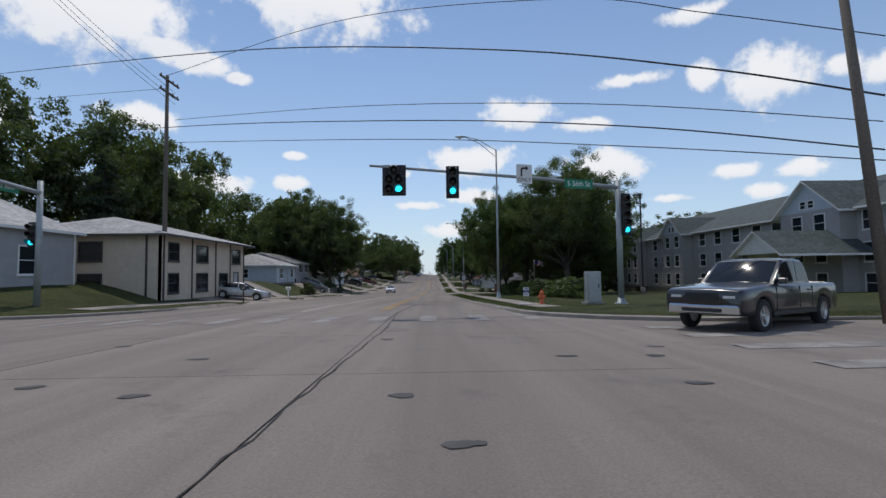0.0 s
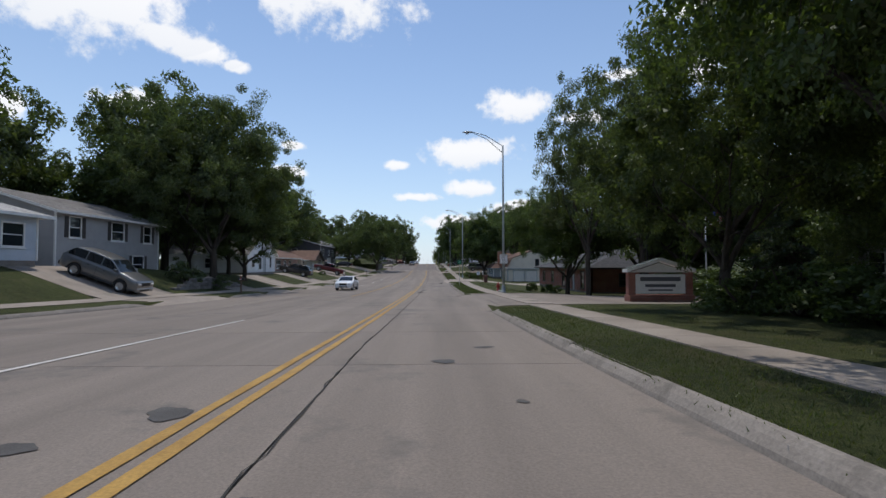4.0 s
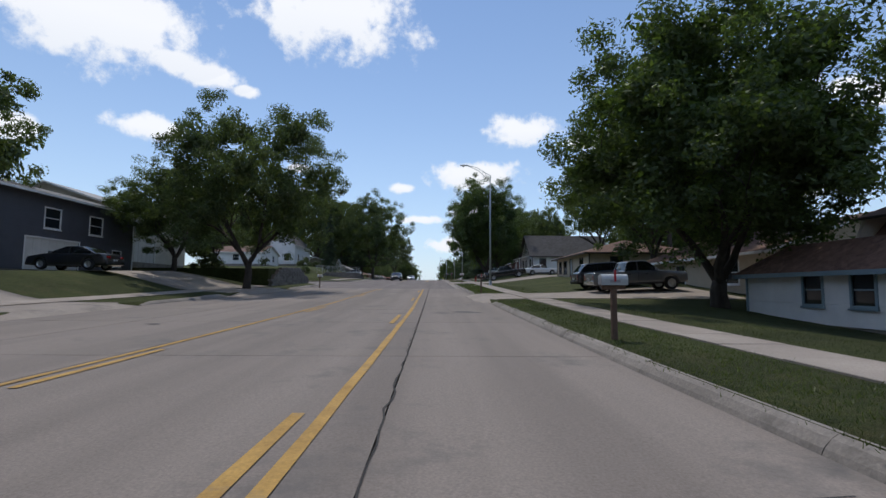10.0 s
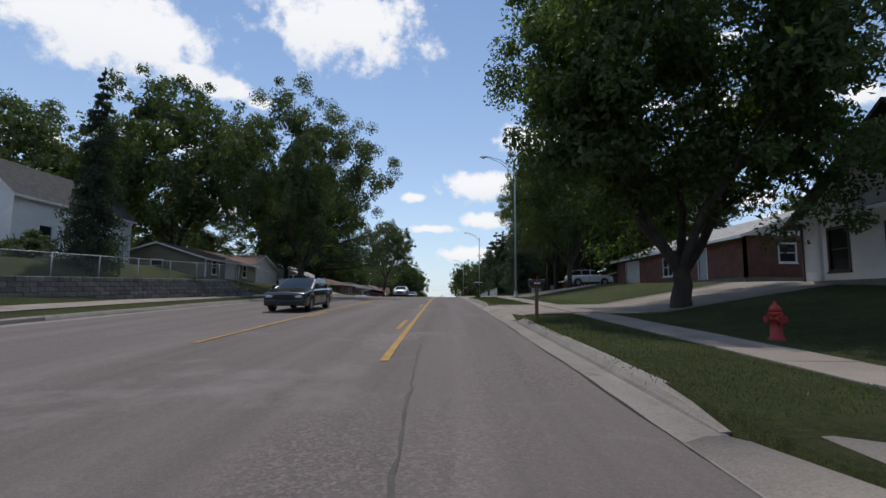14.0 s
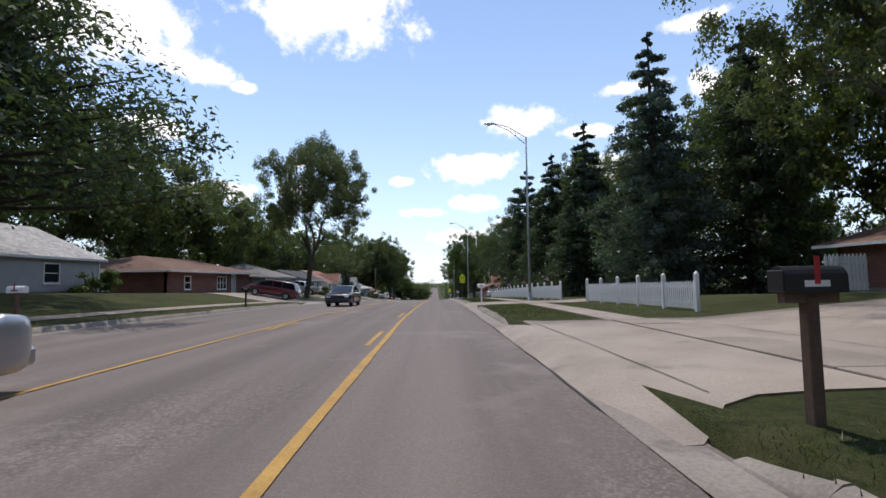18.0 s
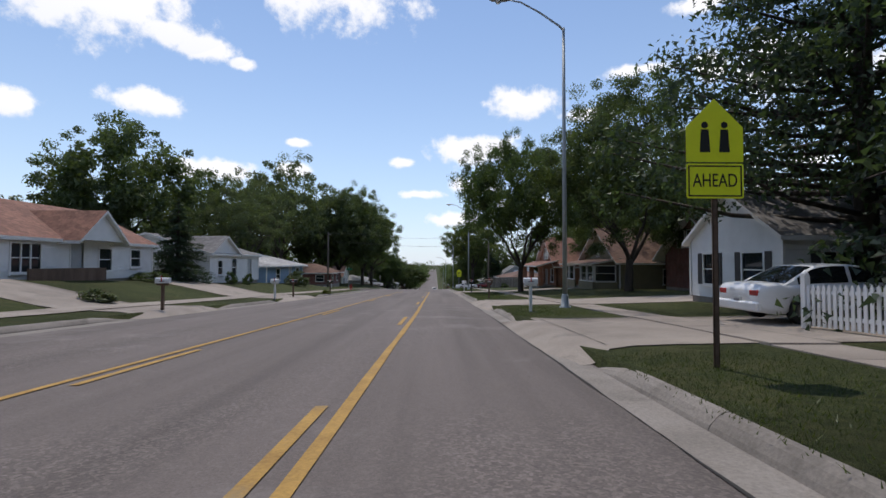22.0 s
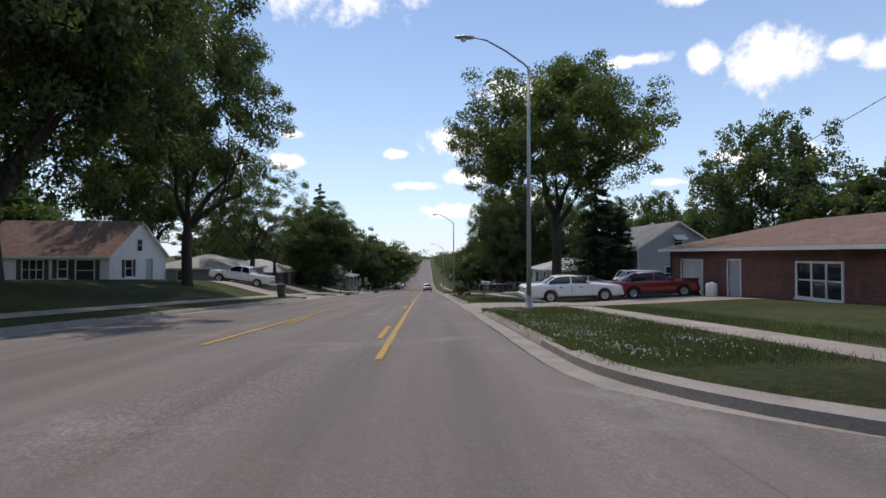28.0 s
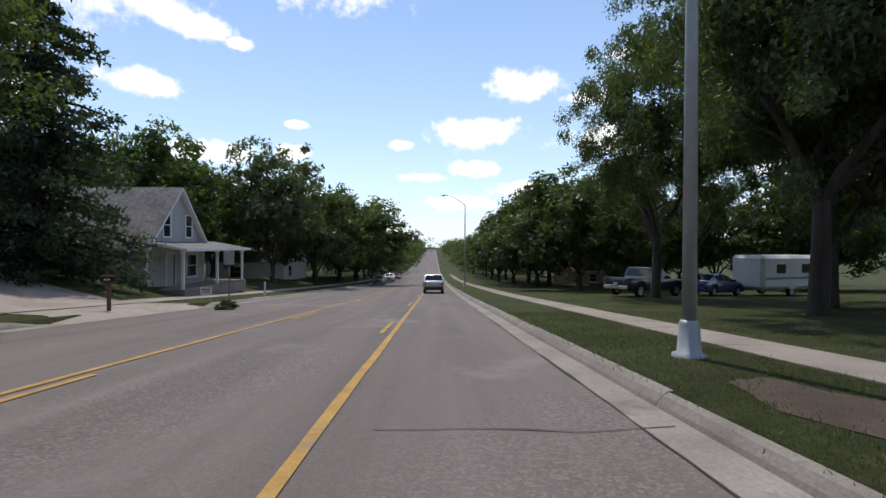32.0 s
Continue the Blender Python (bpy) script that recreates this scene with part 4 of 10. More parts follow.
# ragged dark blobs laid just above the concrete
blob("tar_patch", 0.1, 36.9, 1.7, 0.4, M["patch"], "dark patch across the lane", 0.008, 3)
blob("tar_patch", 1.1, 32.6, 0.45, 0.3, M["patch"], "dark patch across the lane", 0.010, 4)
blob("tar_patch", -1.5, 33.8, 0.35, 0.35, M["patch"], "dark patch beside the yellow line", 0.010, 5)
blob("tar_patch", -0.2, 33.0, 0.35, 0.3, M["patch"], "small dark patch", 0.010, 6)
blob("tar_patch", 1.12, 30.4, 0.85, 0.28, M["patch"], "dark patch across the lane", 0.008, 7)
blob("tar_patch", -1.15, 31.1, 0.95, 0.6, M["patch"], "dark patch across the lane", 0.010, 8)
blob("road_patch", 1.4, 110.6, 1.3, 0.45, M["patch"], "stained patch in the concrete", 0.008, 9)
blob("road_patch", 1.04, 129.4, 0.24, 0.16, M["tar"], "dark pothole in the concrete", 0.008, 10)
blob("road_patch", 1.3, 159.4, 0.5, 0.42, M["patch"], "dark stained patch in the concrete", 0.008, 11)
blob("road_patch", 1.1, 122.0, 1.2, 0.4, M["patch"], "stained patch in the concrete", 0.008, 12)
for k_, (x, y) in enumerate(((-5.1, 6.4), (-4.0, 8.6), (-3.4, 5.8), (-6.6, 10.6), (-0.2, 5.6), (2.5, 8.3), (4.0, 8.2), (-0.9, 11.2), (0.4, 3.9), (3.5, 6.0), (4.5, 9.3))):
    blob("road_stain", x, y, 0.17, 0.1, M["tar"], "small dark scar in the concrete", 0.009, 20 + k_)
for k_ in range(26):
    rr = random.Random(100 + k_)
    blob("road_stain", rr.uniform(-9, 2.2), rr.uniform(24, 184), rr.uniform(0.05, 0.22), rr.uniform(0.05, 0.25), M["tar"] if k_ % 3 else M["patch"], "small dark scar in the concrete", 0.0095, 140 + k_)
crack([(-1.4, 3.0), (-1.35, 8), (-1.2, 14), (-1.45, 22)], 0.035, seed=4, label="dark lengthwise joint crack in the concrete")
crack([(-1.55, 22), (-0.95, 33), (-1.27, 60), (-0.68, 105), (-0.4, 129), (-0.38, 184)], 0.026, seed=5, label="dark lengthwise joint crack in the concrete")
for y0, xa_, xb_ in ((84.4, -3.4, 0.2), (97.0, -3.6, -1.3), (108.2, -3.9, -1.6), (72.5, -4.5, -1.0), (41.0, -4.6, -1.8), (36.6, -6.6, -3.2), (127.4, -3.4, -0.4), (160.2, -4.4, -1.2), (86.0, 2.0, 2.6), (144, 0.2, 2.6), (66.8, -1.4, 0.0)):
    crack([(xa_, y0 - 0.3), ((xa_ + xb_) / 2, y0 + 0.1), (xb_, y0 + 0.25)], 0.045, seed=int(y0))
for y0 in (192.4, 256.5, 265.6, 330, 372.4, 391.0, 455, 487.6, 471.5):
    crack([(-0.7, y0), (0.2, y0 + 0.08), (1.1, y0 - 0.04), (2.0, y0 + 0.1)], 0.034, "tar", seed=int(y0), label="tarred crack across the asphalt lane")
crack([(0.35, 301.6), (0.42, 304), (0.3, 306.2), (0.46, 309), (0.25, 312.5)], 0.09, "tar", seed=9, label="tarred lengthwise crack in the asphalt")
crack([(-3.9, 260.4), (-2.4, 259.7), (-0.8, 259.9)], 0.03, "tar", seed=10)
crack([(-6.2, 186), (-0.5, 186.3), (2.2, 185.8)], 0.12, "tar", seed=12, label="dark seam where concrete meets asphalt")
crack([(-0.3, 193), (-0.45, 199), (-0.3, 206), (-0.5, 214)], 0.05, "patch", seed=13, label="tarred lengthwise crack in the asphalt")


def manhole(x, y, r, z):
    t = thing("manhole_cover", x, y, z, 0, "round rusty iron manhole cover set in concrete", "manhole cover")
    bm = lathe(bmesh.new(), [(r * 1.12, -0.02), (r * 1.12, 0.012), (r * 1.02, 0.014)], 28)
    part("ring", bm, M["patch"], t)
    bm = lathe(bmesh.new(), [(r, -0.02), (r, 0.018), (r * 0.9, 0.02)], 28)
    for i in range(-3, 4):
        w = math.sqrt(max(0.01, (r * 0.82) ** 2 - (i * r * 0.24) ** 2))
        box(bm, -w, i * r * 0.24 - 0.012, 0.018, w, i * r * 0.24 + 0.012, 0.026)
    part("lid", bm, M["joint"], t)


manhole(3.4, 131.3, 0.36, ground_z(3.4, 131.3) + 0.03)
manhole(1.7, 122.0, 0.36, road_z(122) + 0.012)
blob("road_patch", -0.6, 98.8, 0.3, 0.9, M["patch"], "crumbled dark patch at a joint", 0.008, 31)
manhole(-0.8, 94.2, 0.3, road_z(94.2) + 0.012)


# ---- houses ----
FACES = {"S": ((1, 0), (0, -1)), "N": ((1, 0), (0, 1)), "E": ((0, 1), (1, 0)), "W": ((0, 1), (-1, 0))}


def wall_mesh(bm, face, a, b, fixed, z0, z1, holes, board, thick=0.16):
    """One wall with its openings cut through; board > 0 laps it in siding boards of that height."""
    (ux, uy), (nx, ny) = FACES[face]
    us = sorted({a, b, *(h[0] for h in holes), *(h[0] + h[1] for h in holes)})
    zs = {z0, z1, *(h[2] for h in holes), *(h[2] + h[3] for h in holes)}
    if board:
        k = z0
        while k < z1:
            zs.add(round(k, 3))
            k += board
    zs = sorted(zs)

    def vert(u, z, d):
        return bm.verts.new((u * ux + (fixed if ux == 0 else 0) + nx * d, u * uy + (fixed if uy == 0 else 0) + ny * d, z))

    flip = (face in ("N", "W"))

    def quad(p):
        bm.faces.new(p if not flip else p[::-1])

    for za, zb in zip(zs, zs[1:]):
        if zb - za < 1e-4:
            continue
        out = 0.018 if board else 0.0
        run = None
        cells = []
        for ua, ub in zip(us, us[1:]):
            um, zm = (ua + ub) / 2, (za + zb) / 2
            solid = not any(h[0] < um < h[0] + h[1] and h[2] < zm < h[2] + h[3] for h in holes)
            if solid:
                cells.append([ua, ub])
        for ua, ub in cells:
            quad([vert(ua, za, out), vert(ub, za, out), vert(ub, zb, 0), vert(ua, zb, 0)])
            if board:
                quad([vert(ua, za, 0), vert(ub, za, 0), vert(ub, za, out), vert(ua, za, out)])
            quad([vert(ub, za, -thick), vert(ua, za, -thick), vert(ua, zb, -thick), vert(ub, zb, -thick)])
    for u, w, z, h in holes:
        quad([vert(u, z, 0), vert(u + w, z, 0), vert(u + w, z, -thick), vert(u, z, -thick)])
        quad([vert(u, z + h, -thick), vert(u + w, z + h, -thick), vert(u + w, z + h, 0), vert(u, z + h, 0)])
        quad([vert(u, z, 0), vert(u, z, -thick), vert(u, z + h, -thick), vert(u, z + h, 0)])
        quad([vert(u + w, z, -thick), vert(u + w, z, 0), vert(u + w, z + h, 0), vert(u + w, z + h, -thick)])
    for u in (a, b):
        quad([vert(u, z0, 0), vert(u, z0, -thick), vert(u, z1, -thick), vert(u, z1, 0)])
    bmesh.ops.remove_doubles(bm, verts=bm.verts, dist=0.0005)


def fbox(bm, face, fixed, u0, u1, z0, z1, d0, d1):
    """A box on a wall face: along it, up it, and out from it."""
    (ux, uy), (nx, ny) = FACES[face]
    if ux:
        box(bm, u0, min(fixed + ny * d0, fixed + ny * d1), z0, u1, max(fixed + ny * d0, fixed + ny * d1), z1)
    else:
        box(bm, min(fixed + nx * d0, fixed + nx * d1), u0, z0, max(fixed + nx * d0, fixed + nx * d1), u1, z1)
    return bm


def opening(t, face, fixed, u, w, z, h, kind, trim, shutters=None, glass="window"):
    if kind in ("win", "pic", "attic"):
        bm = bmesh.new()
        d0, d1 = (-0.06, 0.045) if kind != "attic" else (0.0, 0.06)
        f = 0.09
        for a in ((u - f, u, z - f, z + h + f), (u + w, u + w + f, z - f, z + h + f), (u, u + w, z - f, z), (u, u + w, z + h, z + h + f)):
            fbox(bm, face, fixed, a[0], a[1], a[2], a[3], d0, d1)
        win = part("window", bm, trim, t)
        sash = bmesh.new()
        n = 3 if kind == "pic" else 1
        for i in range(1, n):
            fbox(sash, face, fixed, u + w * i / n - 0.03, u + w * i / n + 0.03, z, z + h, d0 + 0.002, d1 - 0.02)
        fbox(sash, face, fixed, u, u + w, z + h * 0.5 - 0.025, z + h * 0.5 + 0.025, d0 + 0.004, d1 - 0.024)
        s = part("sash", sash, trim, win)
        pane = fbox(bmesh.new(), face, fixed, u, u + w, z, z + h, -0.05 if kind != "attic" else 0.008, -0.03 if kind != "attic" else 0.02)
        part("pane", pane, M[glass], win)
        if kind != "attic":
            part("sill", fbox(bmesh.new(), face, fixed, u - 0.12, u + w + 0.12, z - 0.15, z - 0.092, 0.0, 0.1), trim, win)
        if shutters:
            for su in (u - f - 0.36, u + w + f + 0.02):
                bm = fbox(bmesh.new(), face, fixed, su, su + 0.34, z - 0.05, z + h + 0.05, 0.02, 0.05)
                k = z
                while k < z + h - 0.05:
                    fbox(bm, face, fixed, su + 0.04, su + 0.3, k, k + 0.05, 0.05, 0.062)
                    k += 0.11
                part("shutter", bm, shutters, t)
    elif kind == "garage":
        g = part("garage_door", fbox(bmesh.new(), face, fixed, u, u + w, z, z + h, -0.12, -0.065), M["garage_door"], t)
        rows = 4
        for i in range(rows):
            for j in range(max(2, int(w / 0.6))):
                n = max(2, int(w / 0.6))
                ua, ub = u + w * j / n + 0.02, u + w * (j + 1) / n - 0.02
                za, zb = z + h * i / rows + 0.02, z + h * (i + 1) / rows - 0.02
                part("panel", fbox(bmesh.new(), face, fixed, ua, ub, za, zb, -0.08, -0.045), M["garage_door"], g)
        bm = bmesh.new()
        for a in ((u - 0.1, u, z, z + h + 0.1), (u + w, u + w + 0.1, z, z + h + 0.1), (u, u + w, z + h, z + h + 0.1)):
            fbox(bm, face, fixed, *a, -0.05, 0.03)
        part("frame", bm, trim, g)
    else:
        bm = fbox(bmesh.new(), face, fixed, u, u + w, z, z + h, -0.09, -0.05)
        for za, zb in ((0.1, 0.45), (0.52, 0.9)):
            fbox(bm, face, fixed, u + w * 0.18, u + w * 0.82, z + h * za, z + h * zb, -0.05, -0.035)
        d = part("door", bm, M["door"], t)
        bm = bmesh.new()
        for a in ((u - 0.09, u, z, z + h + 0.09), (u + w, u + w + 0.09, z, z + h + 0.09), (u, u + w, z + h, z + h + 0.09)):
            fbox(bm, face, fixed, *a, -0.06, 0.03)
        part("frame", bm, trim, d)
        bm = bmesh.new()
        (ux, uy), (nx, ny) = FACES[face]
        hu = u + w * 0.88
        tube(bm, [(hu * ux + (fixed + nx * 0.0 if not ux else 0), hu * uy + (fixed if ux else 0), z + 1.0), (hu * ux + (fixed + nx * 0.03 if not ux else 0), hu * uy + (fixed + ny * 0.03 if ux else 0), z + 1.0)], 0.03, 6)
        part("handle", bm, M["chrome"], d)


def roof_mesh(x0, x1, y0, y1, eave, ridge, axis, inset, over, thick=0.16, drop=0.0):
    """A pitched roof: top shingles, fascia and soffit; inset 0 gives gables, more gives hips."""
    span = (x1 - x0) / 2 if axis == "y" else (y1 - y0) / 2
    lower = eave - (ridge - eave) / span * over
    ax0, ax1, ay0, ay1 = x0 - over, x1 + over, y0 - over, y1 + over
    if axis == "y":
        cx = (x0 + x1) / 2
        top = [(ax0, ay0, lower), (ax1, ay0, lower), (ax1, ay1, lower), (ax0, ay1, lower), (cx, ay0 + inset, ridge), (cx, ay1 - inset, ridge)]
        slopes = [(1, 2, 5, 4), (3, 0, 4, 5)]
        ends = [(0, 1, 4), (2, 3, 5)]
    else:
        cy = (y0 + y1) / 2
        top = [(ax0, ay0, lower), (ax1, ay0, lower), (ax1, ay1, lower), (ax0, ay1, lower), (ax0 + inset, cy, ridge), (ax1 - inset, cy, ridge)]
        slopes = [(0, 1, 5, 4), (2, 3, 4, 5)]
        ends = [(3, 0, 4), (1, 2, 5)]
    vs = [(x, y, z + thick) for x, y, z in top] + [(x, y, z) for x, y, z in top]
    fs, mi = [], []
    for s in slopes:
        fs.append(s), mi.append(0)
        fs.append(tuple(v + 6 for v in s[::-1])), mi.append(1)
    for e in ends:
        if inset > 0:
            fs.append(e), mi.append(0)
            fs.append(tuple(v + 6 for v in e[::-1])), mi.append(1)
        else:
            for a, b in ((e[1], e[2]), (e[2], e[0])):
                fs.append((a, b, b + 6, a + 6)), mi.append(1)
    rim = [(0, 1), (1, 2), (2, 3), (3, 0)]
    for a, b in rim:
        open_end = inset == 0 and any(a in e and b in e for e in ends)
        if not open_end:
            fs.append((b, a, a + 6, b + 6)), mi.append(1)
    return vs, fs, mi


def house(name, label, x0, x1, y0, y1, eave, ridge, wall, roof, trim="trim", axis="y", inset=0.0, over=0.45, board=0.2, holes=(), base=None, plinth=0.3, chimney=None,
          gable=None, shutters=None, downspout=None):
    """A house on its plot: walls with openings, roof, plinth and chimney."""
    cx, cy = (x0 + x1) / 2, (y0 + y1) / 2
    b = base if base is not None else min(ground_z(x, y) for x in (x0, cx, x1) for y in (y0, cy, y1))
    t = thing(name, cx, cy, b, 0, label, "house")
    lx0, lx1, ly0, ly1 = x0 - cx, x1 - cx, y0 - cy, y1 - cy
    bm = boxm(lx0 + 0.03, ly0 + 0.03, -0.8, lx1 - 0.03, ly1 - 0.03, plinth)
    part("plinth", bm, M["kerb"], t)
    trim_m = M[trim]
    sides = {"S": (lx0, lx1, ly0), "N": (lx0, lx1, ly1), "E": (ly0, ly1, lx1), "W": (ly0, ly1, lx0)}
    for f, (a, c, fix) in sides.items():
        hs = []
        for h in holes:
            if h[0] == f and h[5] != "attic":
                u = a + h[1]
                if h[5] in ("door", "garage"):
                    hs.append((u, h[2], plinth + 0.001 if h[3] <= 0 else h[3], h[4]))
                else:
                    hs.append((u, h[2], h[3], h[4]))
        bm = bmesh.new()
        wall_mesh(bm, f, a, c, fix, plinth, eave, hs, board)
        # gable triangle above the eaves
        if inset == 0 and ((axis == "y" and f in "SN") or (axis == "x" and f in "EW")):
            (ux, uy), (nx, ny) = FACES[f]
            rows = max(1, int((ridge - eave) / (board or 9)))
            mid = (a + c) / 2
            for i in range(rows):
                za, zb = eave + (ridge - eave) * i / rows, eave + (ridge - eave) * (i + 1) / rows
                qa, qb = 1 - i / rows, 1 - (i + 1) / rows
                o = 0.018 if board else 0.0
                pts = []
                for u, z, d in ((mid + (a - mid) * qa, za, o), (mid + (c - mid) * qa, za, o), (mid + (c - mid) * qb, zb, 0), (mid + (a - mid) * qb, zb, 0)):
                    pts.append((u * ux + (fix if not ux else 0) + nx * d, u * uy + (fix if not uy else 0) + ny * d, z))
                if i == rows - 1:
                    pts = pts[:3]
                v = [bm.verts.new(p) for p in pts]
                bm.faces.new(v if f in "SE" else v[::-1])
            tri = [(a, eave), (c, eave), (mid, ridge)]
            v = [bm.verts.new((u * ux + (fix if not ux else 0) - nx * 0.12, u * uy + (fix if not uy else 0) - ny * 0.12, z)) for u, z in tri]
            bm.faces.new(v if f in "NW" else v[::-1])
        bmesh.ops.remove_doubles(bm, verts=bm.verts, dist=0.0005)
        gm = [M[wall]]
        if gable and inset == 0 and ((axis == "y" and f in "SN") or (axis == "x" and f in "EW")):
            gm.append(M[gable])
            for fc in bm.faces:
                if fc.calc_center_median().z > eave:
                    fc.material_index = 1
        part("wall", bm, gm, t)
        for h in holes:
            if h[0] == f:
                u = a + h[1]
                z = (plinth if h[3] <= 0 else h[3]) if h[5] in ("door", "garage") else h[3]
                opening(t, f, fix, u, h[2], z, h[4], h[5], trim_m, M[shutters] if shutters and h[5] in ("win", "pic") else None)
    if board:
        for x in (lx0, lx1):
            for y in (ly0, ly1):
                bm = bmesh.new()
                box(bm, x - 0.06 if x < 0 else x - 0.04, y - 0.06 if y < 0 else y - 0.04, plinth, x + 0.04 if x < 0 else x + 0.06, y + 0.04 if y < 0 else y + 0.06, eave - 0.01)
                part("corner_board", bm, trim_m, t)
    vs, fs, mi = roof_mesh(lx0, lx1, ly0, ly1, eave, ridge, axis, inset, over)
    r = child("roof", mesh_of("roof", vs, fs, [M[roof], trim_m], mi), t)
    part("ceiling", boxm(lx0 + 0.17, ly0 + 0.17, eave - 0.12, lx1 - 0.17, ly1 - 0.17, eave - 0.06), trim_m, t)
    part("floor", boxm(lx0 + 0.17, ly0 + 0.17, plinth - 0.02, lx1 - 0.17, ly1 - 0.17, plinth + 0.03), M["wood"], t)
    if chimney:
        x, y, w, h, mk = chimney
        bm = boxm(x - w, y - w * 0.8, eave - 0.5, x + w, y + w * 0.8, h)
        ch = part("chimney", bm, M[mk], t)
        part("cap", boxm(x - w - 0.06, y - w * 0.8 - 0.06, h, x + w + 0.06, y + w * 0.8 + 0.06, h + 0.1), M["kerb"], ch)
    if downspout:
        for x, y in downspout:
            bm = tube(bmesh.new(), [(x, y, eave - 0.15), (x, y, 0.25), (x + (0.3 if x < 0 else -0.3) * 0, y - 0.05, 0.2), (x, y - 0.5, 0.06)], 0.045, 6)
            part("downspout", bm, M["trim"], t)
    return t


def porch(t, x0, x1, y0, y1, h, deck, posts, roof="roof_grey", lean=None, post="trim", wall=None, rise=0.5):
    """A porch under its house, in the house's own measures."""
    part("deck", boxm(x0, y0, -0.5, x1, y1, deck), M["kerb"], t)
    for x, y, w in posts:
        bm = boxm(x - w / 2, y - w / 2, deck, x + w / 2, y + w / 2, h)
        box(bm, x - w / 2 - 0.04, y - w / 2 - 0.04, h - 0.12, x + w / 2 + 0.04, y + w / 2 + 0.04, h - 0.002)
        part("porch_post", bm, M[post], t)
    lo, hi = h, h + rise
    ax0, ax1, ay0, ay1 = x0 - 0.3, x1 + 0.3, y0 - 0.3, y1 + 0.3
    zz = {"E": (hi, lo, lo, hi), "W": (lo, hi, hi, lo), "S": (lo, lo, hi, hi)}[lean or "S"]
    top = [(ax0, ay0, zz[0]), (ax1, ay0, zz[1]), (ax1, ay1, zz[2]), (ax0, ay1, zz[3])]
    vs = [(x, y, z + 0.14) for x, y, z in top] + top
    fs = [(0, 1, 2, 3), (7, 6, 5, 4), (1, 0, 4, 5), (2, 1, 5, 6), (3, 2, 6, 7), (0, 3, 7, 4)]
    child("porch_roof", mesh_of("porch_roof", vs, fs, [M[roof], M["trim"]], [0, 1, 1, 1, 1, 1]), t)
    if wall:
        for a in wall:
            part("porch_wall", boxm(*a[:6]), M[a[6]], t)


W = "win"
# beside the junction
house("barn_house", "grey-sided house with a pale gambrel-like roof behind a lawn", -36, -22.5, 20.5, 30.5, 3.6, 6.4, "grey_siding", "roof_pale", axis="y", holes=[("E", 2, 1.2, 1.0, 1.5, W), ("E", 6, 1.2, 1.0, 1.5, W), ("S", 3, 1.4, 1.0, 1.5, W), ("S", 8, 1.2, 1.0, 1.5, W)])
t = house("apartment_house", "two-storey tan house with dark timber strips and a pale hipped roof", -31, -18.5, 33, 47.5, 5.0, 6.6, "stucco", "roof_pale", trim="dark_trim", inset=5.5, over=0.8, board=0, axis="y",
          holes=[("E", 1, 1.3, 0.9, 1.3, W), ("E", 5, 1.8, 0.9, 1.3, W), ("E", 9, 1.6, 0.9, 1.3, W), ("E", 1, 1.3, 3.2, 1.2, W), ("E", 5, 1.8, 3.2, 1.2, W), ("E", 11.6, 1.8, 3.2, 1.2, W), ("E", 12, 1, 0, 2, "door"),
                 ("S", 2, 1.5, 0.9, 1.3, W), ("S", 7, 1.5, 0.9, 1.3, W), ("S", 2, 1.5, 3.2, 1.2, W), ("S", 7, 1.5, 3.2, 1.2, W)])
for v in (0.3, 4.2, 8.2, 11.1, 14.2):
    part("timber_strip", boxm(6.25, -7.25 + v, 0.3, 6.32, -7.25 + v + 0.12, 4.9), M["dark_trim"], t)
for v in (0.2, 5.5, 11.5):
    part("timber_strip", boxm(-6.25 + v, -7.32, 0.3, -6.25 + v + 0.12, -7.25, 4.9), M["dark_trim"], t)
house("bungalow", "pale blue single-storey house with a grey hipped roof", -32, -22.4, 69.5, 78.1, 2.9, 4.5, "pale_blue", "roof_pale", inset=3.6, over=0.6, board=0.2, axis="y",
      holes=[("E", 1.0, 1.8, 0.95, 1.4, "pic"), ("E", 4.2, 0.95, 0, 2.0, "door"), ("E", 6.4, 1.3, 1.1, 1.2, W), ("S", 3.6, 1.8, 1.1, 1.2, "pic"), ("S", 1.4, 0.9, 0, 2.0, "door")])
house("two_storey_house", "two-storey grey house with dark shutters over a brick ground floor", -34, -24, 81.5, 93.0, 5.0, 6.6, "grey_siding", "roof_grey", axis="y", over=0.5, shutters="dark_trim", base=road_z(88) + 0.9,
      holes=[("E", 1.2, 1.0, 3.4, 1.3, W), ("E", 5.4, 1.4, 3.4, 1.3, W), ("E", 9.4, 1.0, 3.4, 1.3, W), ("E", 2, 1.4, 0.9, 1.3, W), ("E", 8, 1.4, 0.9, 1.3, W)])

# assisted-living house with three storeys and gables
HY0, HY1, HX = 32.0, 92.0, 35.0
hz = ground_z(HX, 62)
hotel = house("residence_hall", "long three-storey lilac-grey residence with white gables and a green-grey roof", HX, HX + 18, HY0, HY1, 7.8, 11.6, "lilac_siding", "roof_green", axis="y", over=0.6, board=0.22, base=hz,
              holes=[("W", u, 1.3, z, 1.5, W) for u in (1.5, 4.2, 14.5, 17.5, 21, 24.5, 27.8, 38, 40.8, 51.5, 54, 57) for z in (0.8, 3.3, 5.9)] + [("S", u, 1.3, z, 1.5, W) for u in (3, 8, 13) for z in (3.6, 6.3)])
hy = (HY0 + HY1) / 2
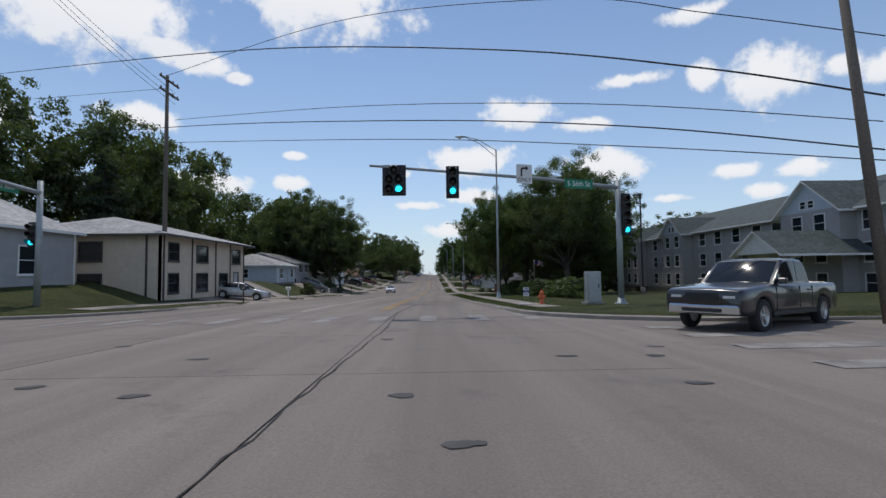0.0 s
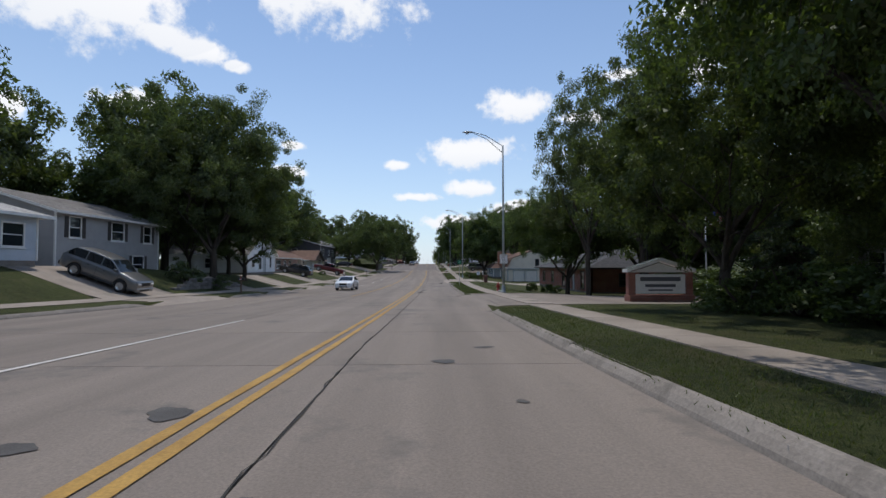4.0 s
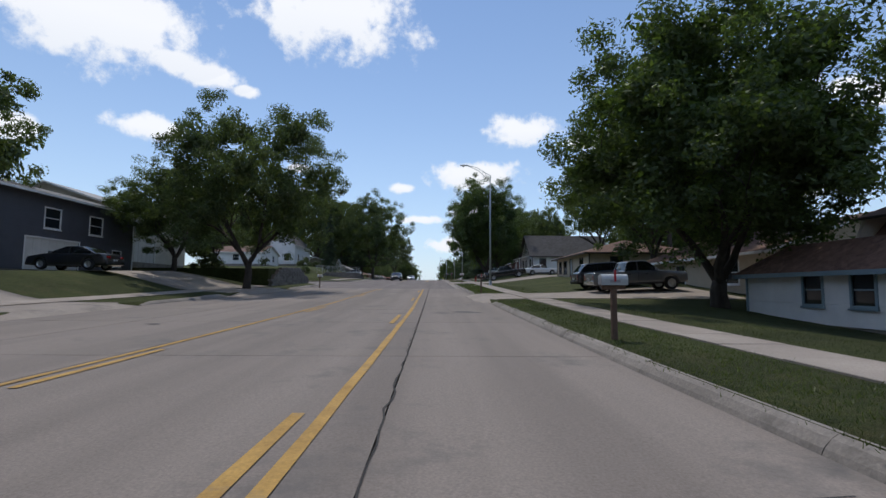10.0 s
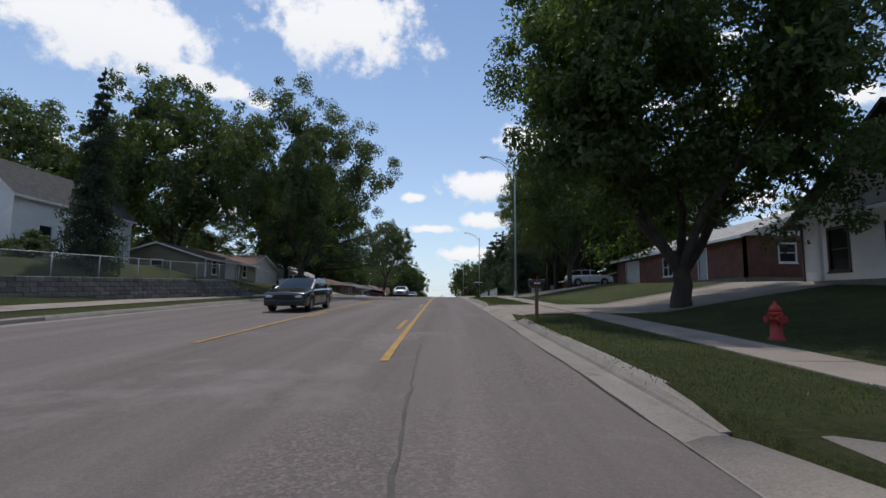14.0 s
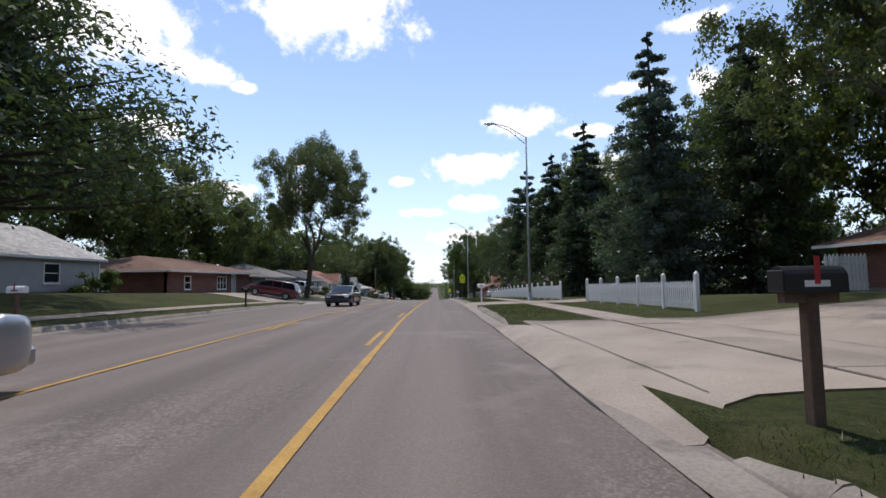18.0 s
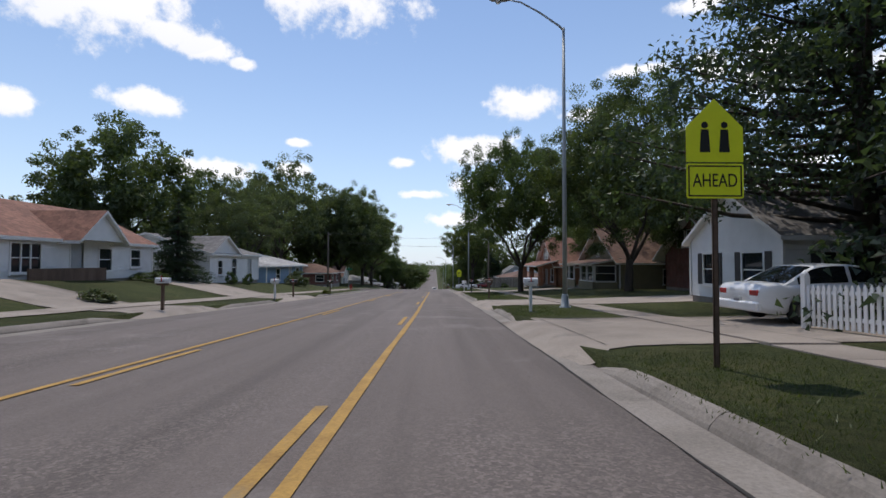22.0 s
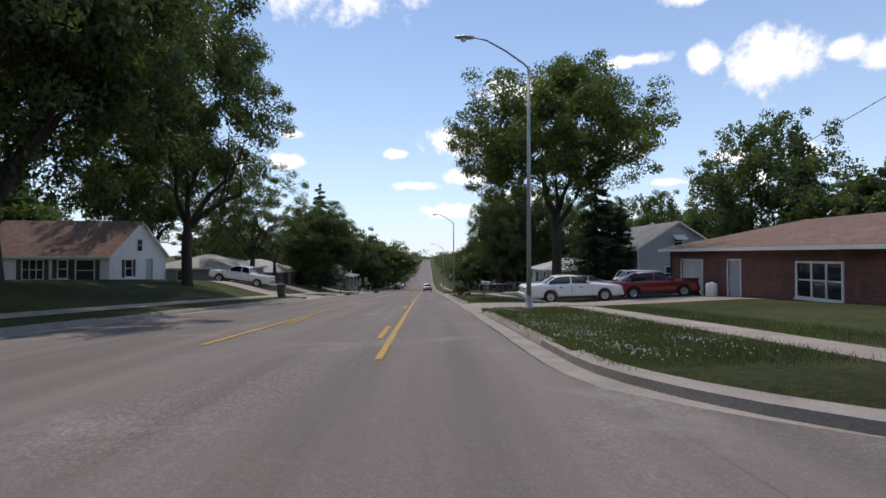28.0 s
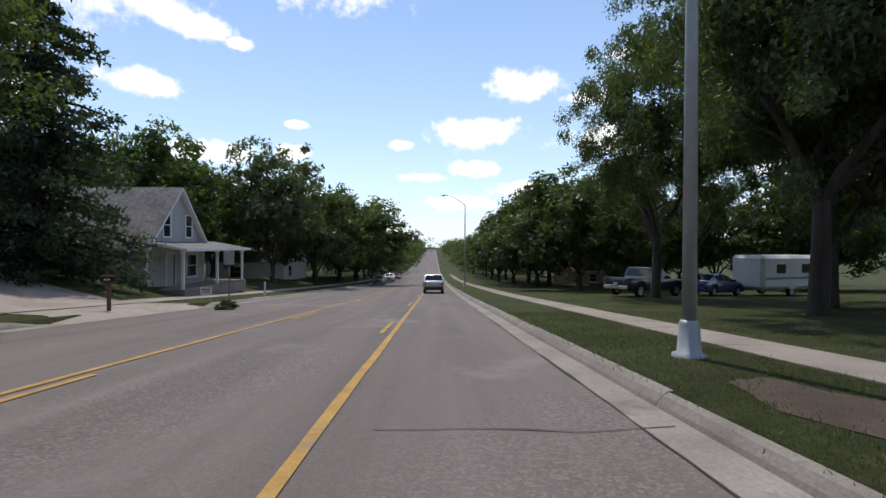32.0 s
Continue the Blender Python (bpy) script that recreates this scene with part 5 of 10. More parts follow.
for gy, gw in ((41.4, 3.3), (65.5, 2.7), (79.0, 2.5)):
    # projecting bay with a white gable
    ly = gy - hy
    bx = -9.0
    bm = bmesh.new()
    wall_mesh(bm, "W", ly - gw, ly + gw, bx - 1.4, 0.3, 7.8, [(ly - 1.8, 1.1, z, 1.5) for z in (0.8, 3.3, 5.9)] + [(ly + 0.7, 1.1, z, 1.5) for z in (0.8, 3.3, 5.9)], 0.22)
    wall_mesh(bm, "S", bx - 1.4, bx, ly - gw, 0.3, 7.8, [], 0.22)
    wall_mesh(bm, "N", bx - 1.4, bx, ly + gw, 0.3, 7.8, [], 0.22)
    part("bay_wall", bm, M["lilac_siding"], hotel)
    for z in (0.8, 3.3, 5.9):
        for u in (-1.8, 0.7):
            opening(hotel, "W", bx - 1.4, ly + u, 1.1, z, 1.5, W, M["trim"])
    vs = [(bx - 1.42, ly - gw, 7.8), (bx - 1.42, ly + gw, 7.8), (bx - 1.42, ly, 7.8 + gw * 0.8), (bx - 1.3, ly - gw, 7.8), (bx - 1.3, ly + gw, 7.8), (bx - 1.3, ly, 7.8 + gw * 0.8)]
    child("gable", mesh_of("gable", vs, [(1, 0, 2), (3, 4, 5), (0, 1, 4, 3), (1, 2, 5, 4), (2, 0, 3, 5)], M["pale_blue"]), hotel)
    opening(hotel, "W", bx - 1.42, ly - 0.75, 0.6, 8.1, 0.6, "attic", M["trim"])
    opening(hotel, "W", bx - 1.42, ly + 0.15, 0.6, 8.1, 0.6, "attic", M["trim"])
    rv, rf, ri = roof_mesh(bx - 1.4, bx + 7, ly - gw, ly + gw, 7.8, 7.8 + gw * 0.8, "x", 0.0, 0.5)
    child("bay_roof", mesh_of("bay_roof", rv, rf, [M["roof_green"], M["trim"]], ri), hotel)
# entrance canopy
rv, rf, ri = roof_mesh(-16.5, -9.2, -25.4, -19.8, 4.0, 5.8, "x", 0.0, 0.4)
child("canopy_roof", mesh_of("canopy_roof", rv, rf, [M["roof_green"], M["trim"]], ri), hotel)
vs = [(-16.52, -25.4, 4.0), (-16.52, -19.8, 4.0), (-16.52, -22.6, 5.85), (-16.4, -25.4, 4.0), (-16.4, -19.8, 4.0), (-16.4, -22.6, 5.85)]
child("canopy_gable", mesh_of("canopy_gable", vs, [(1, 0, 2), (3, 4, 5), (0, 1, 4, 3), (1, 2, 5, 4), (2, 0, 3, 5)], M["trim"]), hotel)
for y_ in (-25.1, -20.1):
    bm = boxm(-16.3, y_ - 0.25, -0.4, -15.8, y_ + 0.25, 4.0)
    box(bm, -16.4, y_ - 0.35, -0.4, -15.7, y_ + 0.35, 1.0)
    part("canopy_post", bm, M["kerb"], hotel)

# first block past the junction, both sides
house("cottage", "white clapboard cottage with a steep front gable and blue corner boards", -32, -22, 108.3, 118.5, 2.6, 5.4, "white_siding", "roof_grey", trim="trim", axis="x", over=0.4, board=0.18,
      chimney=(-3.5, -1.0, 0.35, 5.3, "brick_red"), holes=[("E", 1.5, 0.9, 1.0, 0.9, W), ("E", 3.9, 0.9, 0.7, 1.5, W), ("E", 5.5, 0.95, 0, 2.0, "door"), ("E", 8.0, 0.7, 0.9, 1.3, W), ("E", 4.7, 0.7, 3.1, 1.2, "attic"), ("S", 5, 1, 0.9, 1.1, W)])
house("brick_ranch", "long red-brick ranch house with a brown hipped roof", -34.4, -25, 121.0, 141, 2.6, 4.7, "brick_pink", "roof_brown", inset=5.5, over=0.7, board=0, axis="y",
      holes=[("E", 2.5, 1.1, 1.0, 1.0, W), ("E", 5.5, 0.95, 0, 1.95, "door"), ("E", 7.5, 2.2, 0.7, 1.3, "pic"), ("E", 11.5, 1.1, 1.0, 1.0, W), ("E", 14.5, 1.1, 1.0, 1.0, W), ("S", 2, 1.2, 1, 1, W), ("S", 6, 1.2, 1, 1, W)])
t = house("gable_ranch", "cream ranch house with a brown gabled roof and a carport", -34.2, -25, 143.2, 163.2, 2.2, 3.8, "cream_siding", "roof_brown", axis="y", over=0.8, board=0.2, holes=[("E", 1.5, 1.0, 0.9, 1.0, W), ("E", 5, 4.4, 0, 2.0, "garage"), ("E", 14.0, 2.6, 0.7, 1.15, "pic"), ("S", 2, 1.2, 1, 1, W), ("S", 6, 1.2, 1, 1, W)])
rv, rf, ri = roof_mesh(-2, 6.2, -6.5, 1.2, 2.15, 4.0, "x", 0.0, 0.5)
child("front_gable", mesh_of("front_gable", rv, rf, [M["roof_brown"], M["dark_trim"]], ri), t)
vs = [(6.2, -6.5, 2.15), (6.2, 1.2, 2.15), (6.2, -2.65, 3.95), (6.05, -6.5, 2.15), (6.05, 1.2, 2.15), (6.05, -2.65, 3.95)]
child("gable_board", mesh_of("gable_board", vs, [(0, 1, 2), (4, 3, 5), (0, 3, 4, 1), (1, 4, 5, 2), (2, 5, 3, 0)], M["brown_siding"]), t)
for y_ in (-6.3, 1.0):
    part("carport_post", boxm(6.0, y_ - 0.08, -0.4, 6.16, y_ + 0.08, 2.15), M["trim"], t)
house("slate_house", "two-storey slate-blue house with white-trimmed windows and a pale garage door", -38, -26.2, 165, 183, 5.4, 7.0, "dark_siding", "roof_grey", axis="y", over=0.6, board=0.2,
      holes=[("E", 2.5, 1.2, 3.2, 1.3, W), ("E", 8.6, 1.3, 3.2, 1.3, W), ("E", 12.8, 1.3, 3.2, 1.3, W), ("E", 7.2, 4.6, 0, 2.1, "garage"), ("E", 15.5, 1.0, 0.9, 1.2, W), ("S", 5, 1.2, 3.2, 1.3, W)])
house("cream_house", "cream two-storey house partly behind a spreading tree", -41, -29, 184.5, 197, 5.2, 7.2, "cream_siding", "roof_pale", axis="y", over=0.6, base=road_z(190) + 2.0, holes=[("S", 3, 1.2, 3.2, 1.3, W), ("S", 7, 1.2, 3.2, 1.3, W), ("E", 2, 4.6, 0, 2.2, "garage"), ("E", 2, 1.2, 3.2, 1.3, W), ("E", 6, 1.2, 3.2, 1.3, W), ("E", 10, 1.2, 3.2, 1.3, W)])

# charcoal shingles put the tree shade into a brown-grey roof
t = house("brick_bungalow", "low red-brick house with wide eaves and a roof darkened for shade", 17.2, 28, 100.5, 124.6, 3.0, 4.9, "brick_red", "roof_dark", trim="dark_trim", inset=5.5, over=0.7, board=0, axis="y",
          holes=[("W", 2.5, 1.1, 0.6, 1.8, W), ("W", 6, 0.95, 0, 2.0, "door"), ("W", 10, 1.2, 0.6, 1.8, W), ("W", 15.5, 1.2, 0.9, 1.4, W), ("W", 20.5, 1.2, 0.9, 1.4, W), ("S", 3, 1.3, 1.0, 1.2, W)])
# mansard house with its double garage, gable end to the street corner
gz = ground_z(20, 147)
gz = -3.28
t = house("mansard_house", "cream house with two garage doors under a steep brown mansard roof", 15.44, 23.9, 144.1, 159, 2.46, 2.6, "cream_siding", "roof_brown", trim="blue_trim", axis="y", inset=3.0, over=0.3, board=0.2, base=gz, plinth=0.12,
          holes=[("S", 1.1, 2.1, 0, 2.05, "garage"), ("S", 3.6, 2.1, 0, 2.05, "garage"), ("W", 0.5, 4.6, 0, 2.05, "garage"), ("W", 6.2, 2.4, 0.5, 1.6, "pic")])
# upper storey: lapped gable walls between a mansard slope and two pitched ones
hx, hy = 19.67, 151.55
knee, ridge_p, right_p = (16.35 - hx, 4.68), (20.2 - hx, 6.02), (23.9 - hx, 4.76)


def upper_side(z):
    """Where the gable wall begins and ends at this height."""
    a = -4.2 + (knee[0] + 4.2) * (z - 2.65) / (knee[1] - 2.65) if z < knee[1] else knee[0] + (ridge_p[0] - knee[0]) * (z - knee[1]) / (ridge_p[1] - knee[1])
    b = right_p[0] if z < right_p[1] else right_p[0] + (ridge_p[0] - right_p[0]) * (z - right_p[1]) / (ridge_p[1] - right_p[1])
    return a, b


for yy, sg in ((144.13 - hy, -1), (158.97 - hy, 1)):
    bm = bmesh.new()
    zs = [2.62 + 0.17 * k for k in range(20)] + [6.0]
    for za, zb in zip(zs, zs[1:]):
        (a0, b0), (a1, b1) = upper_side(za), upper_side(zb)
        v = [bm.verts.new(p) for p in ((a0, yy + sg * 0.02, za), (b0, yy + sg * 0.02, za), (b1, yy, zb), (a1, yy, zb), (a0, yy - sg * 0.14, za), (b0, yy - sg * 0.14, za), (b1, yy - sg * 0.14, zb), (a1, yy - sg * 0.14, zb))]
        for q in ((0, 1, 2, 3), (7, 6, 5, 4), (1, 0, 4, 5), (3, 2, 6, 7), (0, 3, 7, 4), (2, 1, 5, 6)):
            bm.faces.new([v[n] for n in (q if sg < 0 else q[::-1])])
    part("gable", bm, M["cream_siding"], t)
part("upper_wall", boxm(right_p[0] - 0.16, 144.3 - hy, 2.62, right_p[0], 158.8 - hy, 4.74), M["cream_siding"], t)
part("band", boxm(-4.36, 144.2 - hy, 2.5, -4.2, 150.6 - hy, 2.95), M["trim"], t)
for nm, (xa, za), (xb, zb), y0_, y1_ in (("mansard_slope", (-4.38, 2.9), (knee[0], knee[1] + 0.05), 143.95, 151.2), ("roof_slope", (knee[0] - 0.1, knee[1] - 0.02), (ridge_p[0], ridge_p[1] + 0.12), 143.85, 159.3), ("roof_slope", (ridge_p[0], ridge_p[1] + 0.12), (right_p[0] + 0.35, right_p[1] - 0.04), 143.85, 159.3), ("rear_slope", (-4.38, 2.5), (knee[0] + 1.2, knee[1] + 0.3), 151.2, 159.2)):
    vs = [(x, y - hy, z + d) for d in (0.0, 0.1) for x, z in ((xa, za), (xb, zb)) for y in (y0_, y1_)]
    fs = [(0, 1, 3, 2), (4, 6, 7, 5), (0, 4, 5, 1), (2, 3, 7, 6), (0, 2, 6, 4), (1, 5, 7, 3)]
    child(nm, mesh_of(nm, vs, fs, [M["roof_brown"], M["dark_trim"]], [1, 0, 1, 1, 1, 1]), t)
opening(t, "S", 144.1 - hy, 5.5 - 4.23, 0.62, 2.95, 1.5, "attic", M["dark_trim"])
part("flood_lamp", boxm(-2.2, 143.9 - hy, 4.45, -1.9, 144.1 - hy, 4.6, bev=0.03), M["trim"], t)
house("link_wing", "low side wing with a brown roof, brick chimney and blue-grey trim", 13.5, 15.4, 152.6, 161.5, 2.3, 3.1, "white_siding", "roof_brown", trim="blue_trim", axis="y", inset=1.6, over=0.4, board=0.18, base=-2.75, chimney=(0.75, -3.3, 0.42, 5.7, "brick_orange"),
      holes=[("W", 1.0, 0.8, 1.0, 1.0, W), ("W", 3.0, 0.8, 1.0, 1.0, W), ("W", 5.0, 0.8, 1.0, 1.0, W), ("S", 0.5, 0.95, 0, 2.0, "door")])
for i in range(5):
    q = thing("skylight", 15.62, 145.2 + i * 1.08, gz + 3.86, 0, "dark slatted skylight pane set in the brown mansard", "skylight", "skylights")
    part("frame", boxm(-0.05, -0.5, -0.62, 0.02, 0.5, 0.62, bev=0.01), M["dark_trim"], q)
    part("pane", boxm(-0.065, -0.43, -0.55, -0.052, 0.43, 0.55), M["solar"], q)
    for z in (-0.3, 0.0, 0.3):
        part("slat", boxm(-0.075, -0.43, z - 0.02, -0.066, 0.43, z + 0.02), M["trim"], q)
    q.matrix_world = pose(15.62, 145.2 + i * 1.08, gz + 3.9, 0, 30.5, 0)

# up the rise
t = house("tan_ranch", "tan-sided ranch house with a brown hipped roof", 15.9, 27, 189.5, 202, 2.7, 4.3, "tan_siding", "roof_brown", trim="dark_trim", inset=5.6, over=0.7, board=0.2, axis="y",
          holes=[("S", 2.2, 1.2, 0.9, 1.3, W), ("S", 7.5, 1.2, 0.9, 1.3, W), ("W", 2, 1.2, 0.9, 1.3, W), ("W", 6, 0.95, 0, 2, "door"), ("W", 8.2, 1.3, 0.8, 1.4, W), ("W", 10.6, 1.0, 0.9, 1.3, W)])
house("brown_ranch", "low brown-roofed ranch house shaded by a large tree", 18, 28, 166, 181, 2.7, 4.5, "tan_siding", "roof_brown", inset=0.0, over=0.7, board=0.2, axis="y", holes=[("S", 2.5, 4.6, 0, 2.1, "garage"), ("W", 3, 1.2, 0.9, 1.3, W), ("W", 9, 1.2, 0.9, 1.3, W)])
t = house("white_house", "white clapboard house with a steep charcoal roof and dark windows", 15.4, 27.5, 215.3, 224.6, 3.0, 6.4, "white_siding", "roof_dark", trim="dark_trim", axis="x", over=0.5, board=0.18,
          holes=[("S", 1.2, 0.9, 0.8, 1.6, W), ("S", 5.0, 0.9, 0.8, 1.6, W), ("S", 8.6, 0.9, 0.8, 1.6, W), ("W", 1.0, 0.9, 0.8, 1.6, W), ("W", 4.1, 1.0, 3.7, 1.5, "attic"), ("W", 4.4, 0.95, 0, 2, "door"), ("W", 7.0, 0.9, 0.8, 1.6, W)], downspout=[(-5.9, -4.7)])
porch(t, -7.6, -6.1, -1.6, 2.2, 2.5, 0.3, [(-7.45, -1.4, 0.14), (-7.45, 2.0, 0.14)], "roof_dark", "W")
house("brick_gable_house", "dark red-brick ranch house with a white-sided gable and pale roof", 17.2, 27, 231.5, 252, 2.7, 4.5, "brick_dark", "roof_pale", axis="y", over=0.5, board=0, gable="white_siding",
      holes=[("S", 2, 0.9, 1.2, 1.0, W), ("S", 6.3, 0.9, 1.2, 1.0, W), ("W", 4, 1.0, 0, 2, "door"), ("W", 8, 2.2, 0.8, 1.3, "pic"), ("W", 15, 3.0, 0, 2.0, "garage")])
t = house("white_gable_house", "tall white house with a dark roof above a block retaining wall", -32, -26.8, 233, 244, 4.1, 6.5, "white_siding", "roof_dark", axis="y", over=0.35, board=0.18, base=road_z(236) + 2.6,
          holes=[("S", 2.1, 1.0, 4.4, 1.1, "attic"), ("E", 2, 1.0, 1.0, 1.3, W), ("E", 5, 0.95, 0, 2, "door"), ("E", 8, 1.0, 1.0, 1.3, W), ("S", 0.8, 1, 1.0, 1.2, W), ("S", 3.2, 1, 1.0, 1.2, W)])
house("shed_garage", "low white garage with a brown shingled roof behind the wall", -36.5, -28.8, 221, 229.5, 2.2, 3.5, "white_siding", "roof_brown", axis="x", over=0.4, board=0.18, base=road_z(222) + 2.4, holes=[("E", 5.5, 0.9, 0.9, 1.0, W), ("S", 3, 1, 0.9, 1, W)])
house("olive_cottage", "low olive-grey cottage with a brown roof", -31, -22, 247.5, 259, 2.0, 3.4, "green_siding", "roof_brown", axis="y", over=0.4, board=0.2, holes=[("E", 1.2, 0.9, 0.7, 1.2, W), ("E", 4, 2.4, 0, 1.9, "garage"), ("E", 8, 0.9, 0.7, 1.2, W), ("S", 4, 1, 0.8, 1.1, W)])

# crest
house("hidden_ranch", "long dark red-brick ranch house under deep shade with pale eaves", 21.5, 31, 268, 292, 2.6, 3.9, "brick_dark", "roof_brown", trim="trim", axis="y", over=0.8, board=0, holes=[("W", 2, 1.2, 0.9, 1.2, W), ("W", 6, 0.95, 0, 2, "door"), ("W", 10, 1.3, 0.9, 1.2, W), ("W", 16, 2.6, 0, 2.0, "garage"), ("S", 3, 1.2, 0.9, 1.2, W)])
house("stone_house", "pale stone-faced house with a brown roof and a dark garage", -38, -27, 268, 280, 2.6, 4.6, "cream_siding", "roof_brown", axis="x", over=0.5, board=0.0, holes=[("E", 1.5, 1.3, 0.9, 1.2, W), ("E", 6.5, 3.0, 0, 2.1, "garage")])
house("grey_cape", "grey house with a pale steep roof behind a clipped shrub", -36, -25.5, 290, 303, 2.6, 5.0, "grey_siding", "roof_pale", axis="y", over=0.4, board=0.2, holes=[("E", 2, 1.2, 0.9, 1.2, W), ("E", 8, 1.2, 0.9, 1.2, W), ("S", 5, 1.2, 0.9, 1.2, W)])
house("red_ranch", "low dark red-brick ranch house with a brown hipped roof", -33, -23, 307.5, 325.5, 2.6, 3.9, "brick_dark", "roof_brown", inset=5.2, over=0.9, board=0, axis="y", holes=[("E", 3, 1.0, 0.9, 1.1, W), ("E", 9.5, 2.0, 0.8, 1.2, "pic"), ("E", 13, 0.95, 0, 2, "door"), ("S", 4, 1.2, 0.9, 1.1, W)])
house("grey_ranch", "grey hipped-roof house beside a spreading tree", -31, -21.5, 327, 337.5, 2.5, 4.1, "grey_siding", "roof_grey", inset=4.8, over=0.6, board=0.2, axis="y", holes=[("E", 1.5, 2.0, 0.8, 1.2, "pic"), ("E", 5, 0.95, 0, 2, "door"), ("E", 8, 1.1, 0.9, 1.1, W), ("S", 4, 1.2, 0.9, 1.1, W)])
house("pale_cottage", "pale grey cottage with a charcoal gabled roof behind shrubs", -28, -19.3, 338.6, 347.2, 2.2, 3.7, "grey_siding", "roof_dark", axis="y", over=0.35, board=0.2, holes=[("S", 2.2, 1, 0.8, 1.2, W), ("E", 1.2, 2.2, 0.7, 1.3, "pic"), ("E", 5, 1, 0.8, 1.2, W)])
t = house("red_roof_cottage", "white clapboard cottage with a red-brown roof and a small entrance gable", -27.5, -19.0, 349, 361.2, 2.4, 4.5, "white_siding", "roof_red", axis="y", over=0.3, board=0.18, holes=[("S", 5.2, 0.8, 0.7, 1.3, W), ("S", 3.9, 0.7, 2.8, 0.9, "attic"), ("E", 1.6, 1.6, 0.8, 1.3, "pic"), ("E", 5.1, 0.9, 0, 2, "door"), ("E", 7.2, 1.0, 0.8, 1.2, W), ("E", 10, 0.9, 1.0, 1.0, W)])
rv, rf, ri = roof_mesh(1.5, 5.2, -1.7, 1.7, 2.4, 3.9, "x", 0.0, 0.25)
child("entrance_roof", mesh_of("entrance_roof", rv, rf, [M["roof_red"], M["trim"]], ri), t)
vs = [(5.2, -1.7, 2.4), (5.2, 1.7, 2.4), (5.2, 0, 3.85), (5.05, -1.7, 2.4), (5.05, 1.7, 2.4), (5.05, 0, 3.85)]
child("entrance_gable", mesh_of("entrance_gable", vs, [(0, 1, 2), (4, 3, 5), (0, 3, 4, 1), (1, 4, 5, 2), (2, 5, 3, 0)], M["white_siding"]), t)
part("deck_rail", boxm(5.0, -4.5, 0.0, 5.1, 0.5, 0.95), M["wood"], t)
t = house("clapboard_house", "white clapboard house with a grey roof, awning and clipped shrubs", -27, -17.4, 366, 376, 2.6, 4.1, "white_siding", "roof_grey", axis="y", over=0.3, board=0.18, holes=[("S", 6.4, 0.9, 0.9, 1.2, W), ("S", 2.4, 0.9, 0, 2.0, "door"), ("E", 1.4, 0.8, 1.0, 1.1, W), ("E", 4.0, 0.9, 0.8, 1.5, W), ("E", 7.4, 0.9, 0, 2.0, "door")])
rv, rf, ri = roof_mesh(0, 4.9, -5.0, 0.2, 2.6, 4.0, "x", 0.0, 0.25)
child("cross_gable", mesh_of("cross_gable", rv, rf, [M["roof_grey"], M["trim"]], ri), t)
vs = [(4.9, -5.0, 2.6), (4.9, 0.2, 2.6), (4.9, -2.4, 3.95), (4.75, -5.0, 2.6), (4.75, 0.2, 2.6), (4.75, -2.4, 3.95)]
child("cross_gable_board", mesh_of("cross_gable_board", vs, [(0, 1, 2), (4, 3, 5), (0, 3, 4, 1), (1, 4, 5, 2), (2, 5, 3, 0)], M["white_siding"]), t)
house("blue_house", "blue single-storey house with a pale hipped roof", -28, -17.6, 379, 392.5, 2.5, 4.0, "blue_siding", "roof_pale", inset=5.0, over=0.6, board=0.2, axis="y", holes=[("E", 3, 1.3, 0.9, 1.2, W), ("E", 7.6, 0.9, 0, 2, "door"), ("E", 10.4, 1.4, 0.9, 1.2, W), ("S", 3, 1.3, 0.9, 1.2, W)])

# past the fence on the other side
t = house("white_corner_house", "white clapboard house with dark shutters behind a picket fence", 12.2, 22, 345.5, 351.5, 2.8, 4.7, "white_siding", "roof_grey", axis="x", over=0.3, board=0.18, shutters="dark_trim", holes=[("S", 1.4, 1.6, 0.8, 1.4, "pic"), ("S", 6, 0.9, 1.2, 1.1, W), ("W", 1, 1.2, 0.9, 1.3, W), ("W", 4, 0.9, 0.9, 1.3, W)])
# the bungalow's dark brick takes the deep shade into its colour
t = house("dark_bungalow", "brick bungalow toned dark for deep shade, with a broad brown roof", 20, 30, 360.6, 370.0, 3.0, 6.2, "brick_dark", "roof_brown", trim="trim", axis="x", over=0.8, board=0, holes=[("W", 4.8, 1.0, 3.6, 1.3, "attic"), ("W", 6.2, 1.0, 3.6, 1.3, "attic"), ("W", 2, 1.4, 0.9, 1.3, W), ("S", 3, 1.3, 0.9, 1.3, W)])
t = house("sunporch_bungalow", "olive bungalow with a glazed sun porch and a brown gable", 16.8, 28, 372.0, 382.6, 3.0, 6.2, "green_siding", "roof_brown", axis="x", over=0.6, board=0.2, holes=[("W", 5.2, 0.9, 3.5, 0.9, "attic"), ("S", 4, 1.3, 0.9, 1.3, W)])
porch(t, -8.0, -5.7, -5.0, 5.0, 2.6, 0.35, [(-7.9, v, 0.14) for v in (-4.9, -3.0, -1.1, 1.1, 3.0, 4.9)], "roof_brown", "W", wall=[(-8.0, -5.0, 0.35, -7.86, -0.7, 1.05, "green_siding"), (-8.0, 0.7, 0.35, -7.86, 5.0, 1.05, "green_siding"), (-7.99, -5.0, 0.35, -5.7, -4.88, 1.05, "green_siding")])
for v in (-4.8, -2.9, 1.2, 3.1):
    opening(t, "W", -7.87, v + 0.1, 1.6, 1.15, 1.35, W, M["trim"])
for v in (-7.7,):
    opening(t, "S", -4.9, v, 1.8, 1.15, 1.35, W, M["trim"])
